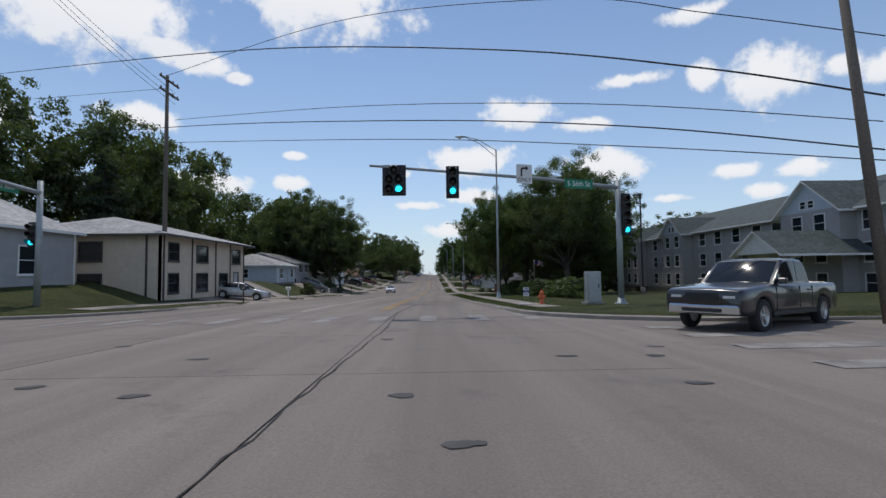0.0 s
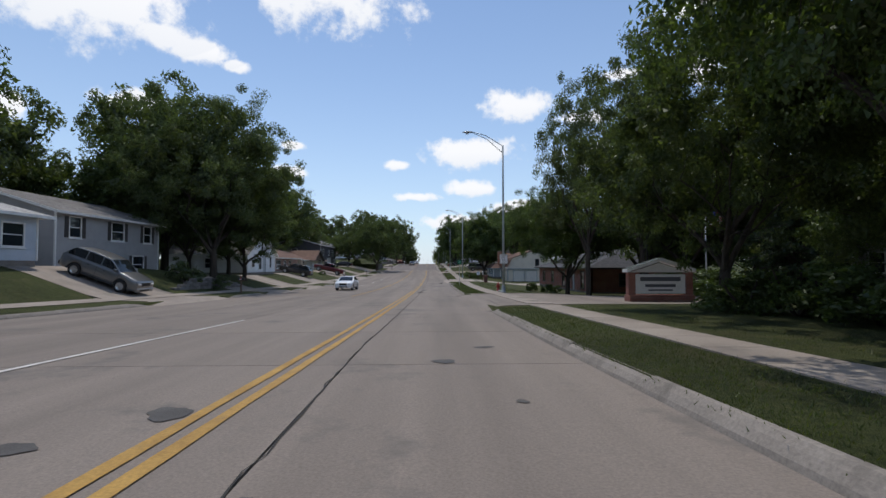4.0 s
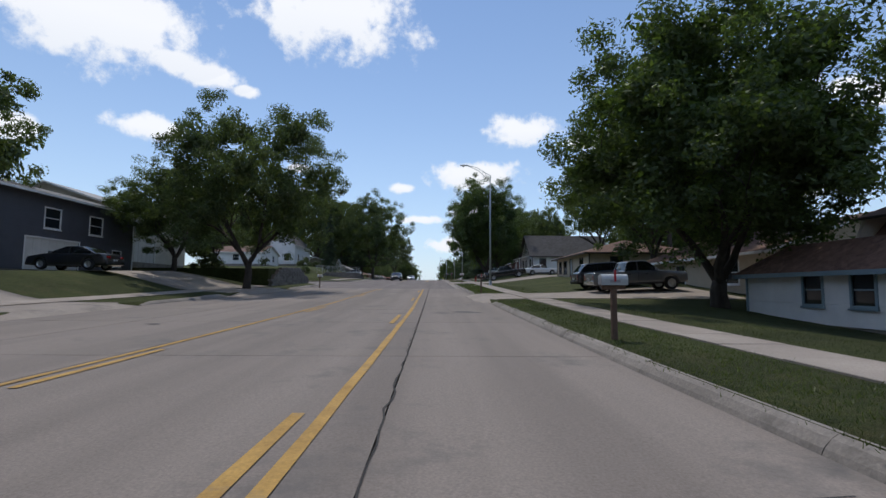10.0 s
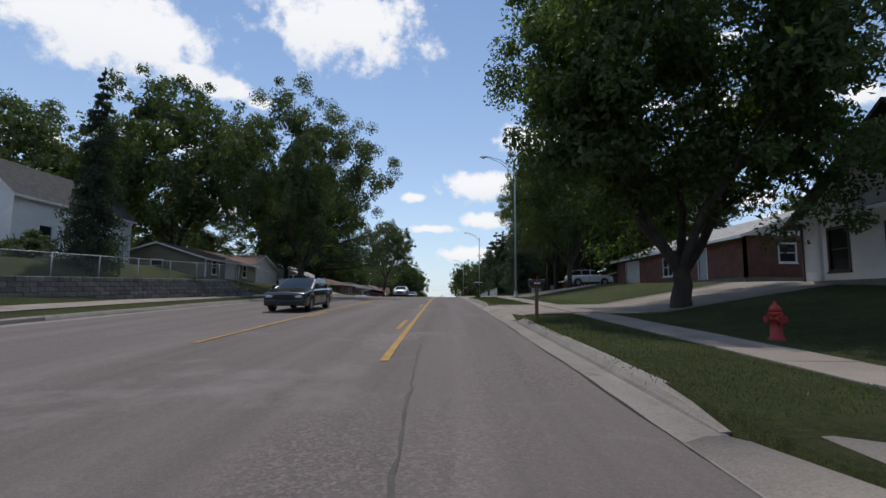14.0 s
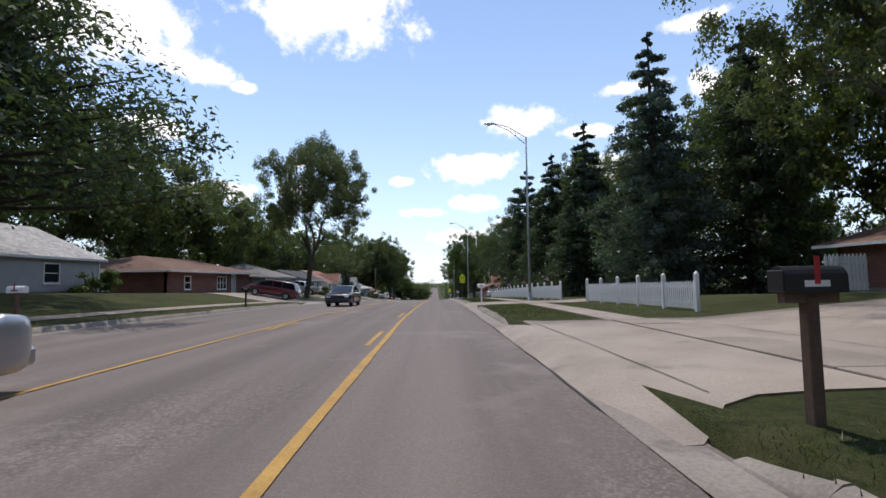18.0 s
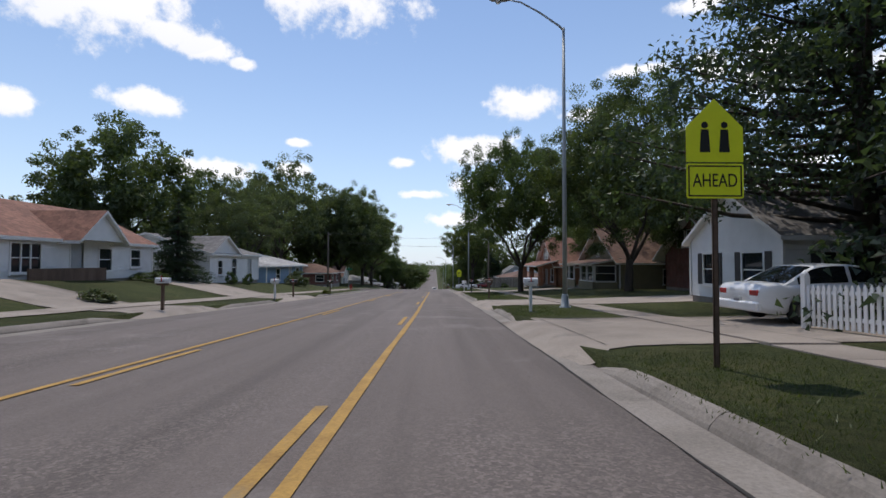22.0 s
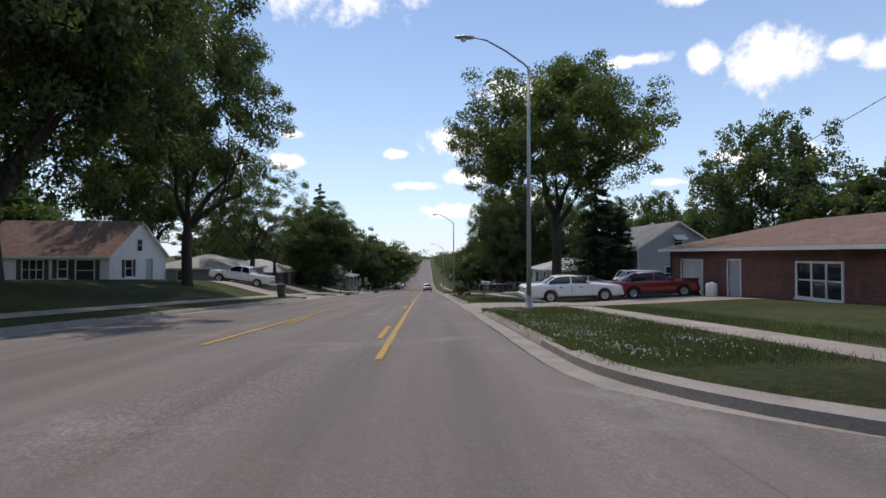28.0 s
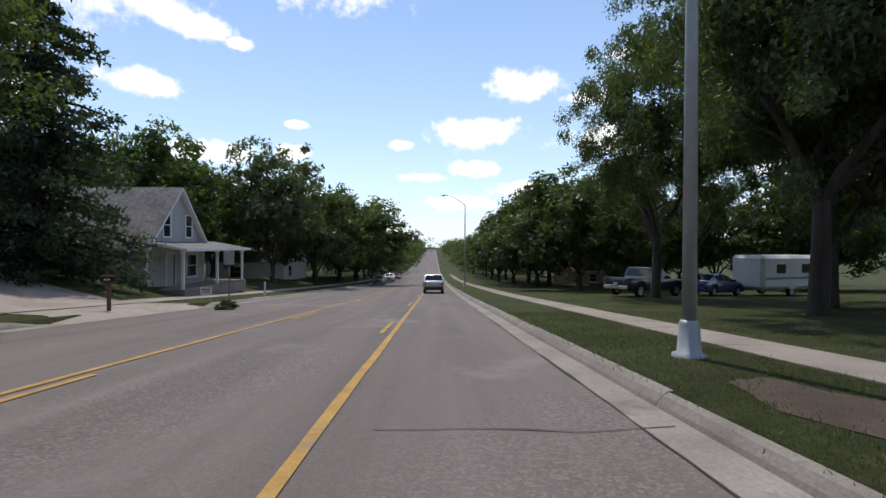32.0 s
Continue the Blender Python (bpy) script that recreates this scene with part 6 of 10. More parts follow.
part("step", boxm(-9.0, -0.8, -0.4, -8.0, 0.8, 0.18), M["blue_trim"], t)
t = house("brick_cottage", "orange-brick cottage with a white-edged gable and a pillared porch", 14.4, 25.2, 385.2, 395.2, 2.9, 6.3, "brick_orange", "roof_red", axis="x", over=0.5, board=0, base=ground_z(17, 394) + 0.1,
          holes=[("W", 4.2, 0.85, 3.7, 1.3, "attic"), ("W", 5.3, 0.85, 3.7, 1.3, "attic"), ("W", 1.4, 1.3, 0.9, 1.5, W), ("W", 4.6, 0.95, 0, 2, "door"), ("W", 7, 1.3, 0.9, 1.5, W), ("S", 3, 1.2, 0.9, 1.3, W)])
porch(t, -7.6, -5.5, -5.2, 5.2, 2.7, 0.45, [(-7.3, -4.9, 0.5), (-7.3, 0.2, 0.5), (-7.3, 4.9, 0.5)], "roof_red", "W", post="brick_orange", wall=[(-7.6, 0.5, 0.45, -7.35, 4.6, 1.2, "brick_orange"), (-7.6, -4.6, 0.45, -7.35, -1.2, 1.2, "brick_orange")], rise=0.7)
for i in range(3):
    part("step", boxm(-8.7 + i * 0.3, -1.1, -0.5, -7.6, 0.1, -0.02 + i * 0.15), M["kerb"], t)
house("corner_ranch", "low red-brick ranch house with a brown roof at the corner", -32.5, -19.5, 417.4, 427, 2.5, 4.0, "brick_dark", "roof_brown", inset=4.5, over=0.7, board=0, axis="x", base=ground_z(-19.5, 417.4) + 0.1, holes=[("E", 2, 1.2, 0.9, 1.1, W), ("E", 6, 1.2, 0.9, 1.1, W), ("S", 2, 1.4, 0.9, 1.1, W), ("S", 6, 1.4, 0.9, 1.1, W), ("S", 10.5, 1.4, 0.9, 1.1, W)])

# down the far slope
house("white_cape", "white house with a brown roof and shuttered windows under tall trees", -37, -25.6, 461, 469, 2.6, 5.5, "white_siding", "roof_brown", axis="x", over=0.3, board=0.18, shutters="dark_trim", holes=[("S", 4.6, 1.6, 0.7, 1.5, "pic"), ("S", 7.4, 0.7, 0.8, 1.4, W), ("S", 8.8, 1.4, 0.6, 1.6, W), ("E", 2.0, 0.9, 0.8, 1.4, W), ("E", 5.0, 0.95, 0, 2, "door"), ("E", 3.6, 0.7, 3.0, 1.0, "attic")])
t = house("brick_house", "dark red-brick ranch house with a brown hipped roof and garage", 15.85, 27, 434.5, 452.6, 3.0, 4.5, "brick_dark", "roof_brown", inset=4.8, over=0.55, board=0, axis="y", base=-5.72, chimney=(1.5, -2.0, 0.45, 5.0, "brick_pink"),
          holes=[("W", 1.4, 1.3, 1.1, 1.2, W), ("W", 5.2, 2.2, 0.9, 1.4, "pic"), ("W", 11.15, 0.95, 0, 2.05, "door"), ("W", 14.5, 2.2, 0, 2.0, "garage"), ("S", 3, 1.3, 1.0, 1.2, W)])
part("step", boxm(-6.9, 1.3, -0.3, -5.6, 4.4, 0.16, bev=0.02), M["concrete"], t)
part("step", boxm(-6.5, 1.6, 0.162, -5.61, 4.1, 0.3, bev=0.02), M["concrete"], t)
# a white tank and a brown bin by the garage
q = thing("water_tank", 15.3, 447.2, -5.42, 0, "white plastic drum standing on the porch step", "drum")
part("body", lathe(bmesh.new(), [(0.02, 0.0), (0.27, 0.01), (0.29, 0.05), (0.29, 0.75), (0.24, 0.82), (0.08, 0.84), (0.08, 0.88), (0.01, 0.88)], 18), M["vinyl"], q)
q = thing("brown_bin", 14.9, 448.5, ground_z(14.9, 448.5), -85, "brown wheeled rubbish bin beside the garage door", "bin")
part("body", boxm(-0.28, -0.32, 0.06, 0.28, 0.3, 0.95, bev=0.03), M["dark_trim"], q)
part("lid", boxm(-0.31, -0.35, 0.951, 0.31, 0.33, 1.02, bev=0.02), M["dark_trim"], q)
for s_ in (-1, 1):
    part("wheel", tube(bmesh.new(), [(s_ * 0.2, 0.3, 0.1), (s_ * 0.26, 0.3, 0.1)], 0.1, 12), M["rubber"], q)
t = house("grey_gable_house", "grey clapboard house with a slate-grey gabled roof and a small awning", 19.4, 26.9, 465.4, 475.0, 3.8, 6.2, "grey_siding", "roof_grey", base=-6.3, axis="y", over=0.35, board=0.2, holes=[("W", 2, 1.2, 0.9, 1.2, W), ("W", 6, 1.2, 0.9, 1.2, W), ("S", 2.6, 1.0, 0.9, 1.2, W), ("S", 3.4, 0.8, 3.95, 1.0, "attic")])
vs = [(x, y, z) for x in (-0.5, 0.6) for y, z in ((-4.84, 5.1), (-5.5, 4.65), (-5.5, 4.6), (-4.84, 5.04))]
child("awning", mesh_of("awning", vs, [(0, 1, 5, 4), (1, 2, 6, 5), (2, 3, 7, 6), (3, 0, 4, 7), (0, 3, 2, 1), (4, 5, 6, 7)], M["trim"]), t, "white metal awning")
house("gambrel_house", "white-trimmed gambrel house beside a clipped hedge", 24.6, 33, 476, 484, 4.2, 8.2, "white_siding", "roof_grey", axis="y", over=0.3, board=0.2, holes=[("W", 2, 1.2, 0.9, 1.3, W), ("W", 5, 0.95, 0, 2, "door"), ("S", 1.2, 0.9, 3.4, 1.2, "attic"), ("S", 3, 1.2, 0.9, 1.2, W)])
t = house("hip_cottage", "small white-sided cottage with a pale hipped roof behind a wire fence", 15.0, 23.4, 482, 490, 2.6, 4.0, "white_siding", "roof_pale", base=ground_z(16, 486) + 0.4, inset=3.6, over=0.6, board=0.18, axis="y", holes=[("W", 0.5, 1.0, 1.0, 1.2, W), ("W", 2.2, 0.95, 0, 2.0, "door"), ("W", 4.2, 1.5, 0.8, 1.3, W), ("S", 2.2, 1.8, 0.8, 1.4, "pic"), ("S", 6, 1.2, 1, 1.2, W)])
house("shade_cottage", "brown cottage in the shade of a round tree", -31, -22, 476, 486, 2.4, 3.8, "grey_siding", "roof_pale", inset=4.0, over=0.5, board=0.2, axis="y", holes=[("E", 2, 1.2, 0.9, 1.2, W), ("E", 6, 1.2, 0.9, 1.2, W), ("S", 3, 1.2, 0.9, 1.2, W)])
house("side_cottage", "low dark cottage with a pale roof on the raised lawn", -30, -21, 488, 499, 2.5, 4.0, "brown_siding", "roof_pale", inset=4.0, over=0.6, board=0.2, axis="y", holes=[("E", 1.5, 1.6, 0.8, 1.3, "pic"), ("E", 6, 0.95, 0, 2, "door"), ("S", 3, 1.2, 0.9, 1.2, W)])
t = house("gabled_farmhouse", "grey gabled farmhouse with white windows and a front porch", -25.5, -16.6, 511, 517.6, 2.9, 6.4, "grey_siding", "roof_grey", axis="x", over=0.35, board=0.18, holes=[("E", 1.6, 0.75, 3.4, 1.4, "attic"), ("E", 4.2, 0.75, 3.4, 1.4, "attic"), ("E", 2, 0.95, 0, 2, "door"), ("E", 4.4, 1.2, 0.8, 1.4, W), ("S", 4, 1.2, 1.2, 0.8, W)])
porch(t, 4.45, 6.6, -3.3, 5.5, 2.5, 0.3, [(6.4, -3.1, 0.14), (6.4, 1.2, 0.14), (6.4, 5.3, 0.14)], "roof_grey", "E")
house("far_house", "pale cottage further down the hill", -27, -18, 540, 550, 2.6, 4.4, "white_siding", "roof_grey", axis="x", over=0.4, board=0.2, holes=[("E", 2, 1.2, 0.9, 1.2, W), ("S", 3, 1.2, 0.9, 1.2, W)])
house("far_house", "tan cottage further down the hill", 22, 32, 560, 571, 2.6, 4.4, "tan_siding", "roof_brown", axis="x", over=0.4, board=0.2, holes=[("W", 2, 1.2, 0.9, 1.2, W), ("S", 3, 1.2, 0.9, 1.2, W)])


# ---- trees and shrubs ----
def leaf_cloud(name, centres, spread, per, size, mat, rs, droop=0.0):
    """Many small pointed leaves about the given clump centres."""
    per *= 2
    c = np.repeat(np.asarray(centres, float), per, axis=0)
    sp = np.repeat(np.asarray(spread, float), per)[:, None]
    g = rs.normal(size=c.shape)
    g /= np.maximum(np.linalg.norm(g, axis=1, keepdims=True), 1e-6)
    p = c + g * sp * rs.uniform(0.05, 1.0, (len(c), 1)) ** 0.55 * np.array([1, 1, 0.75])
    n = g + rs.normal(size=c.shape) * 0.7 + np.array([0, 0, 0.35])
    n /= np.linalg.norm(n, axis=1, keepdims=True)
    a = np.cross(n, rs.normal(size=c.shape))
    a[:, 2] -= droop
    a /= np.maximum(np.linalg.norm(a, axis=1, keepdims=True), 1e-6)
    b = np.cross(n, a)
    s = np.repeat(np.broadcast_to(np.asarray(size, float), (len(centres),)), per)[:, None] * rs.uniform(0.45, 1.1, (len(c), 1))
    v = np.stack([p + b * s * 0.5 - a * s * 0.35 + n * s * 0.12, p + a * s * 1.15, p - b * s * 0.5 - a * s * 0.6], 1).reshape(-1, 3)
    k = len(p)
    me = bpy.data.meshes.new(name)
    me.vertices.add(3 * k)
    me.vertices.foreach_set("co", v.ravel())
    me.loops.add(3 * k)
    me.loops.foreach_set("vertex_index", np.arange(3 * k))
    me.polygons.add(k)
    me.polygons.foreach_set("loop_start", np.arange(0, 3 * k, 3))
    me.materials.append(mat)
    me.update(calc_edges=True)
    return me


def limbs(bm, rs, start, direction, length, radius, depth, tips, bend=0.25, kids=3, up=0.25):
    p, d = Vector(start), Vector(direction).normalized()
    path, rad = [p.copy()], [radius]
    steps = 4
    for i in range(steps):
        d = (d + Vector(rs.normal(size=3)) * bend * 0.5 + Vector((0, 0, up * 0.12))).normalized()
        p = p + d * length / steps
        path.append(p.copy())
        rad.append(radius * (1 - 0.5 * (i + 1) / steps))
    tube(bm, path, rad, 5 if depth > 1 else 3, caps=False)
    if depth == 0:
        tips.append(path[-1])
        return
    for i in range(kids):
        q = path[2 + int(rs.integers(0, steps - 1))] if i else path[-1]
        ang = rs.uniform(0, 2 * math.pi)
        side = Vector((math.cos(ang), math.sin(ang), 0.25))
        limbs(bm, rs, q, d * 0.75 + side * rs.uniform(0.5, 0.95), length * rs.uniform(0.55, 0.78), rad[-1] * 0.75, depth - 1, tips, bend, kids, up)
    tips.append(path[-1])


def broadleaf(seed, mat, label, trunk=0.22, shape=(0.42, 0.42, 0.4), centre=0.62, lobes=12, clumps=22, per=50, size=0.011, rough=0.3, droop=0.0, lean=0.0, bare=False, heart=1.0, clump=0.05):
    """A tree one unit high: trunk with limbs, and a crown of several leafy domes, each built of leaf clumps, with gaps between them."""
    rs = np.random.default_rng(seed)
    t = thing("tree", 0, -500, 0, 0, label, "tree")
    bm, tips = bmesh.new(), []
    tr = 0.02 if not bare else 0.024
    tube(bm, [(0, 0, -0.03), (0.004, 0, 0.02), (lean * 0.3, 0.005, trunk * 0.6), (lean * 0.6, 0, trunk)], [tr * 1.5, tr * 1.1, tr, tr * 0.85], 8)
    for i in range(5):
        a = 2 * math.pi * i / 5 + rs.uniform(-0.4, 0.4)
        limbs(bm, rs, (lean * 0.6, 0, trunk * rs.uniform(0.8, 1.0)), (math.cos(a) * 0.6 + lean, math.sin(a) * 0.6, 1.0), 0.3 * (1 - trunk), tr * 0.62, 2 if per > 30 else 1, tips, 0.3, 3, 0.3)
    part("trunk", bm, M["bark"], t)
    if bare:
        return t
    S, mid = np.array(shape), np.array((lean, 0.0, centre))
    dome = [(np.zeros(3), 0.5)]
    for i in range(lobes):
        f = (i + 0.5) / lobes
        z = 1 - 1.85 * f
        q = math.sqrt(max(0.0, 1 - z * z))
        a = i * 2.39996 + rs.uniform(-0.35, 0.35)
        d = np.array((q * math.cos(a), q * math.sin(a), z))
        rad = 0.42 * (1 + rough * rs.uniform(-0.6, 0.6))
        dome.append((d * (1 - rad) * (1 + rough * rs.uniform(-0.45, 0.35)), rad))
    cs, sp, sizes, many = [], [], [], []
    for n_d, (c, rad) in enumerate(dome):
        for k in range(clumps if n_d else clumps // 2):
            g = rs.normal(size=3)
            g /= np.linalg.norm(g)
            p = c + g * rad * rs.uniform(0.72, 1.0)
            if any(m != n_d and np.linalg.norm(p - e) < r2 * 0.62 for m, (e, r2) in enumerate(dome)):
                continue
            cs.append(tuple(mid + p * S))
            sp.append(clump * rs.uniform(0.65, 1.35))
            sizes.append(size)
        for k in range(int(10 * heart)):
            g = rs.normal(size=3)
            g /= np.linalg.norm(g)
            cs.append(tuple(mid + (c + g * rad * rs.uniform(0, 0.62)) * S))
            sp.append(clump * 1.5)
            sizes.append(size * 1.6)
    for q in tips[::4]:
        cs.append(tuple(q))
        sp.append(clump)
        sizes.append(size)
    q = np.array(cs) - mid
    q[:, :2] *= 0.97 * shape[0] / np.percentile(np.abs(q[:, :2]), 98.5)
    q[:, 2] *= np.where(q[:, 2] > 0, 0.93 * shape[2] / q[:, 2].max(), 1.0)
    child("crown", leaf_cloud("crown", q + mid, sp, per, sizes, mat, rs, droop), t)
    return t


def conifer(seed, mat, label, layers=17, per=46, width=0.23, size=0.03, droop=0.35, base=0.06, open_=0.0, tuft=1.0):
    """A spruce or pine one unit high: a straight trunk and whorls of drooping boughs."""
    rs = np.random.default_rng(seed)
    t = thing("tree", 0, -500, 0, 0, label, "tree")
    bm = bmesh.new()
    tube(bm, [(0, 0, -0.03), (0, 0, 0.4), (0, 0, 0.98)], [0.02, 0.013, 0.002], 8)
    cs, sp = [], []
    for k in range(layers):
        f = k / (layers - 1)
        z = base + (0.95 - base) * f
        r = width * (1 - f) ** 0.8 * rs.uniform(0.85, 1.12) + 0.012
        n = max(4, int(11 * (1 - f) + 4))
        zk = z
        for i in range(n):
            a = 2 * math.pi * (i + rs.uniform(-0.3, 0.3)) / n + k
            ln = r * rs.uniform(0.6, 1.25)
            z = min(0.985, zk + rs.uniform(-0.55, 0.55) * 0.95 / layers)
            end = (ln * math.cos(a), ln * math.sin(a), z - droop * ln * 0.6)
            if r > 0.05:
                tube(bm, [(0, 0, z), (end[0] * 0.5, end[1] * 0.5, z - droop * ln * 0.15), end], [0.005, 0.004, 0.001], 4, caps=False)
            for q in (0.35, 0.6, 0.82, 1.0):
                if q < open_:
                    continue
                cs.append((end[0] * q, end[1] * q, z + (end[2] - z) * q))
                sp.append((0.007 + 0.042 * (1 - f) ** 0.7) * tuft * rs.uniform(0.7, 1.3))
    part("trunk", bm, M["bark"], t)
    child("crown", leaf_cloud("crown", cs, sp, per, size * 0.62, mat, rs, 0.3), t)
    return t


def bush_proto(seed, mat, label, clumps=26, per=64, size=0.04, tall=0.8, name="bush", cat="bush"):
    rs = np.random.default_rng(seed)
    t = thing(name, 0, -500, 0, 0, label, cat)
    cs, sp = [], []
    for i in range(clumps):
        g = rs.normal(size=3)
        g /= np.linalg.norm(g)
        g[2] = abs(g[2])
        r = rs.uniform(0.4, 1) ** 0.5
        cs.append((g[0] * r * 0.42, g[1] * r * 0.42, 0.1 + g[2] * r * tall * 0.8))
        sp.append(rs.uniform(0.1, 0.17))
    bm = bmesh.new()
    for i in range(5):
        a = i * 1.26
        tube(bm, [(0, 0, -0.05), (0.2 * math.cos(a), 0.2 * math.sin(a), 0.35), (0.3 * math.cos(a), 0.3 * math.sin(a), 0.6)], [0.02, 0.015, 0.006], 5, caps=False)
    part("stem", bm, M["bark"], t)
    child("foliage", leaf_cloud("foliage", cs, sp, per, size, mat, rs), t)
    return t


PROTO = {}
BROAD = [("elm1", 1, "leaf_a", "tall spreading elm with a dark ragged crown", dict(trunk=0.15, shape=(0.46, 0.46, 0.45), centre=0.55, lobes=14, rough=0.36)),
         ("elm2", 2, "leaf_a", "broad elm with drooping dark branches", dict(trunk=0.13, shape=(0.5, 0.48, 0.46), centre=0.54, lobes=15, rough=0.42, droop=0.3)),
         ("maple1", 3, "leaf_b", "dense rounded maple with a full green crown", dict(trunk=0.08, shape=(0.38, 0.38, 0.48), centre=0.5, lobes=16, clumps=24, rough=0.16, heart=1.5)),
         ("maple2", 4, "leaf_b", "large broad-crowned maple shading the lawn", dict(trunk=0.16, shape=(0.53, 0.51, 0.41), centre=0.58, lobes=16, clumps=24, rough=0.28, heart=1.2)),
         ("ash1", 5, "leaf_c", "open-crowned ash with yellowing sprays", dict(trunk=0.34, shape=(0.43, 0.43, 0.33), centre=0.67, lobes=14, clumps=22, rough=0.36, heart=0.9)),
         ("ash2", 6, "leaf_d", "airy grey-green tree with sky showing through", dict(trunk=0.22, shape=(0.43, 0.44, 0.4), centre=0.61, lobes=13, clumps=17, rough=0.45, heart=0.35)),
         ("leaning", 7, "leaf_d", "leaning elm with long bare forked limbs", dict(trunk=0.26, shape=(0.44, 0.42, 0.35), centre=0.65, lobes=14, clumps=22, rough=0.36, droop=0.2, lean=0.09, heart=0.7)),
         ("cotton", 8, "leaf_a", "tall cottonwood with several open leafy domes", dict(trunk=0.2, shape=(0.37, 0.37, 0.42), centre=0.58, lobes=12, clumps=21, rough=0.46, heart=0.8))]
for key_, seed_, mat_, lab_, kw_ in BROAD:
    PROTO[key_] = broadleaf(seed_, M[mat_], lab_, per=96, size=0.0078, clump=0.046, **kw_)
    kw_ = dict(kw_, clumps=int(kw_.get("clumps", 22) * 0.8))
    PROTO[key_ + "_far"] = broadleaf(seed_, M[mat_], lab_, per=40, size=0.013, clump=0.05, **kw_)
PROTO["spruce"] = conifer(11, M["needle"], "dark green spruce with layered boughs", 17, 22, 0.24, 0.018)
PROTO["blue_spruce"] = conifer(12, M["blue_needle"], "blue-grey spruce with dense layered boughs", 19, 34, 0.25, 0.0145, 0.25, 0.03)
PROTO["pine"] = conifer(13, M["needle"], "tall pine with open upswept boughs", 14, 70, 0.3, 0.0125, -0.3, 0.16, 0.4, 1.35)
PROTO["cedar"] = conifer(14, M["needle"], "narrow dark green columnar cedar", 19, 16, 0.19, 0.022, 0.05, 0.02)
PROTO["far1"] = broadleaf(21, M["leaf_a"], "dark green broadleaf tree behind the plots", 0.12, (0.46, 0.46, 0.45), 0.53, 11, 14, 22, 0.021, 0.34, clump=0.06)
PROTO["far2"] = broadleaf(22, M["leaf_b"], "rounded green tree behind the houses", 0.12, (0.42, 0.42, 0.46), 0.53, 11, 14, 22, 0.021, 0.25, clump=0.06)
PROTO["far3"] = broadleaf(23, M["leaf_d"], "olive-green broadleaf tree behind the plots", 0.12, (0.48, 0.46, 0.44), 0.54, 11, 14, 22, 0.021, 0.36, clump=0.06)
PROTO["bare"] = broadleaf(24, M["leaf_d"], "leafless grey tree with bare branches", 0.28, per=40, bare=True)
PROTO["bush"] = bush_proto(31, M["leaf_b"], "clipped green shrub beside a house")
PROTO["bush2"] = bush_proto(32, M["leaf_d"], "loose grey-green shrub on the lawn", 20, 60, 0.055)
PROTO["red_bush"] = bush_proto(33, M["red_leaf"], "purple-leaved shrub growing at the kerb")
PROTO["lily"] = bush_proto(34, M["leaf_c"], "tuft of arching yellow-green leaves", 16, 60, 0.08, 0.5)
HALF = {"elm1": 0.46, "elm2": 0.5, "maple1": 0.4, "maple2": 0.54, "ash1": 0.44, "ash2": 0.44, "leaning": 0.46, "cotton": 0.4, "spruce": 0.25, "blue_spruce": 0.26, "pine": 0.3, "cedar": 0.2, "far1": 0.48, "far2": 0.44,
        "far3": 0.5, "bare": 0.4, "bush": 0.55, "bush2": 0.55, "red_bush": 0.55, "lily": 0.55}
USED = set()


_cp = copy_thing


def copy_plain(ob, m):
    """A copy at a full matrix, scale and all."""
    o = _cp(ob, Matrix())
    o.matrix_basis = m
    return o


def plant_all(rows):
    for kind, x, y, h, r in rows:
        z = ground_z(x, y)
        k = r / HALF[kind]
        if kind in HALF and "bush" not in kind and kind not in ("lily", "far1", "far2", "far3"):
            k, h = k * 1.12, h * 1.2
            if y > 520:
                kind, k, h = ("far1", "far2")[int(y) % 2], r * 1.35 / 0.45, h * 0.95
            kind += "_far" if (abs(x) > 25 or y > 520) and kind + "_far" in PROTO else ""
        m = pose(x, y, z - 0.05, 0, 0, (x * 37 + y * 53) % 360 if not kind.startswith("leaning") else 0) @ Matrix.Diagonal((k, k, h, 1))
        if kind in USED:
            copy_plain(PROTO[kind], m)
        else:
            USED.add(kind)
            PROTO[kind].matrix_basis = m


# junction and first block
plant_all([("elm1", -37, 56, 17, 7), ("spruce", -34, 50, 12, 3.4), ("elm2", -40, 68, 19, 9), ("elm1", -46, 50, 18, 8), ("elm2", -38, 86, 15, 8.0), ("maple1", -34, 96, 10, 5), ("elm1", -22, 103, 10.5, 4.2)])
plant_all([("maple2", 8.2, 57, 11.2, 4.6), ("cotton", 14.3, 50, 12.8, 5.4), ("maple1", 17.2, 55, 8.6, 4.4), ("ash1", 12.5, 62, 10.5, 4.6), ("elm1", 19, 57, 13, 5), ("maple1", 24, 72, 11, 5.0), ("cotton", 21, 68, 12, 4.6), ("elm2", 10.5, 67, 9.5, 4.4)])
plant_all([("elm1", -20.5, 96, 15.5, 6.4), ("cotton", -27, 99.5, 17, 6.4), ("elm2", -30, 105, 17.5, 7.5), ("elm1", -19.5, 101, 9.5, 4.4), ("elm2", -24, 98.5, 8.5, 4.6), ("elm2", -37, 116, 17, 7), ("elm1", -40, 130, 20, 9.2), ("elm2", -39, 147, 20, 9.4), ("elm1", -36.5, 161, 20, 8.4), ("elm2", -32.5, 171, 12, 6), ("ash2", -36, 166, 14, 5)])
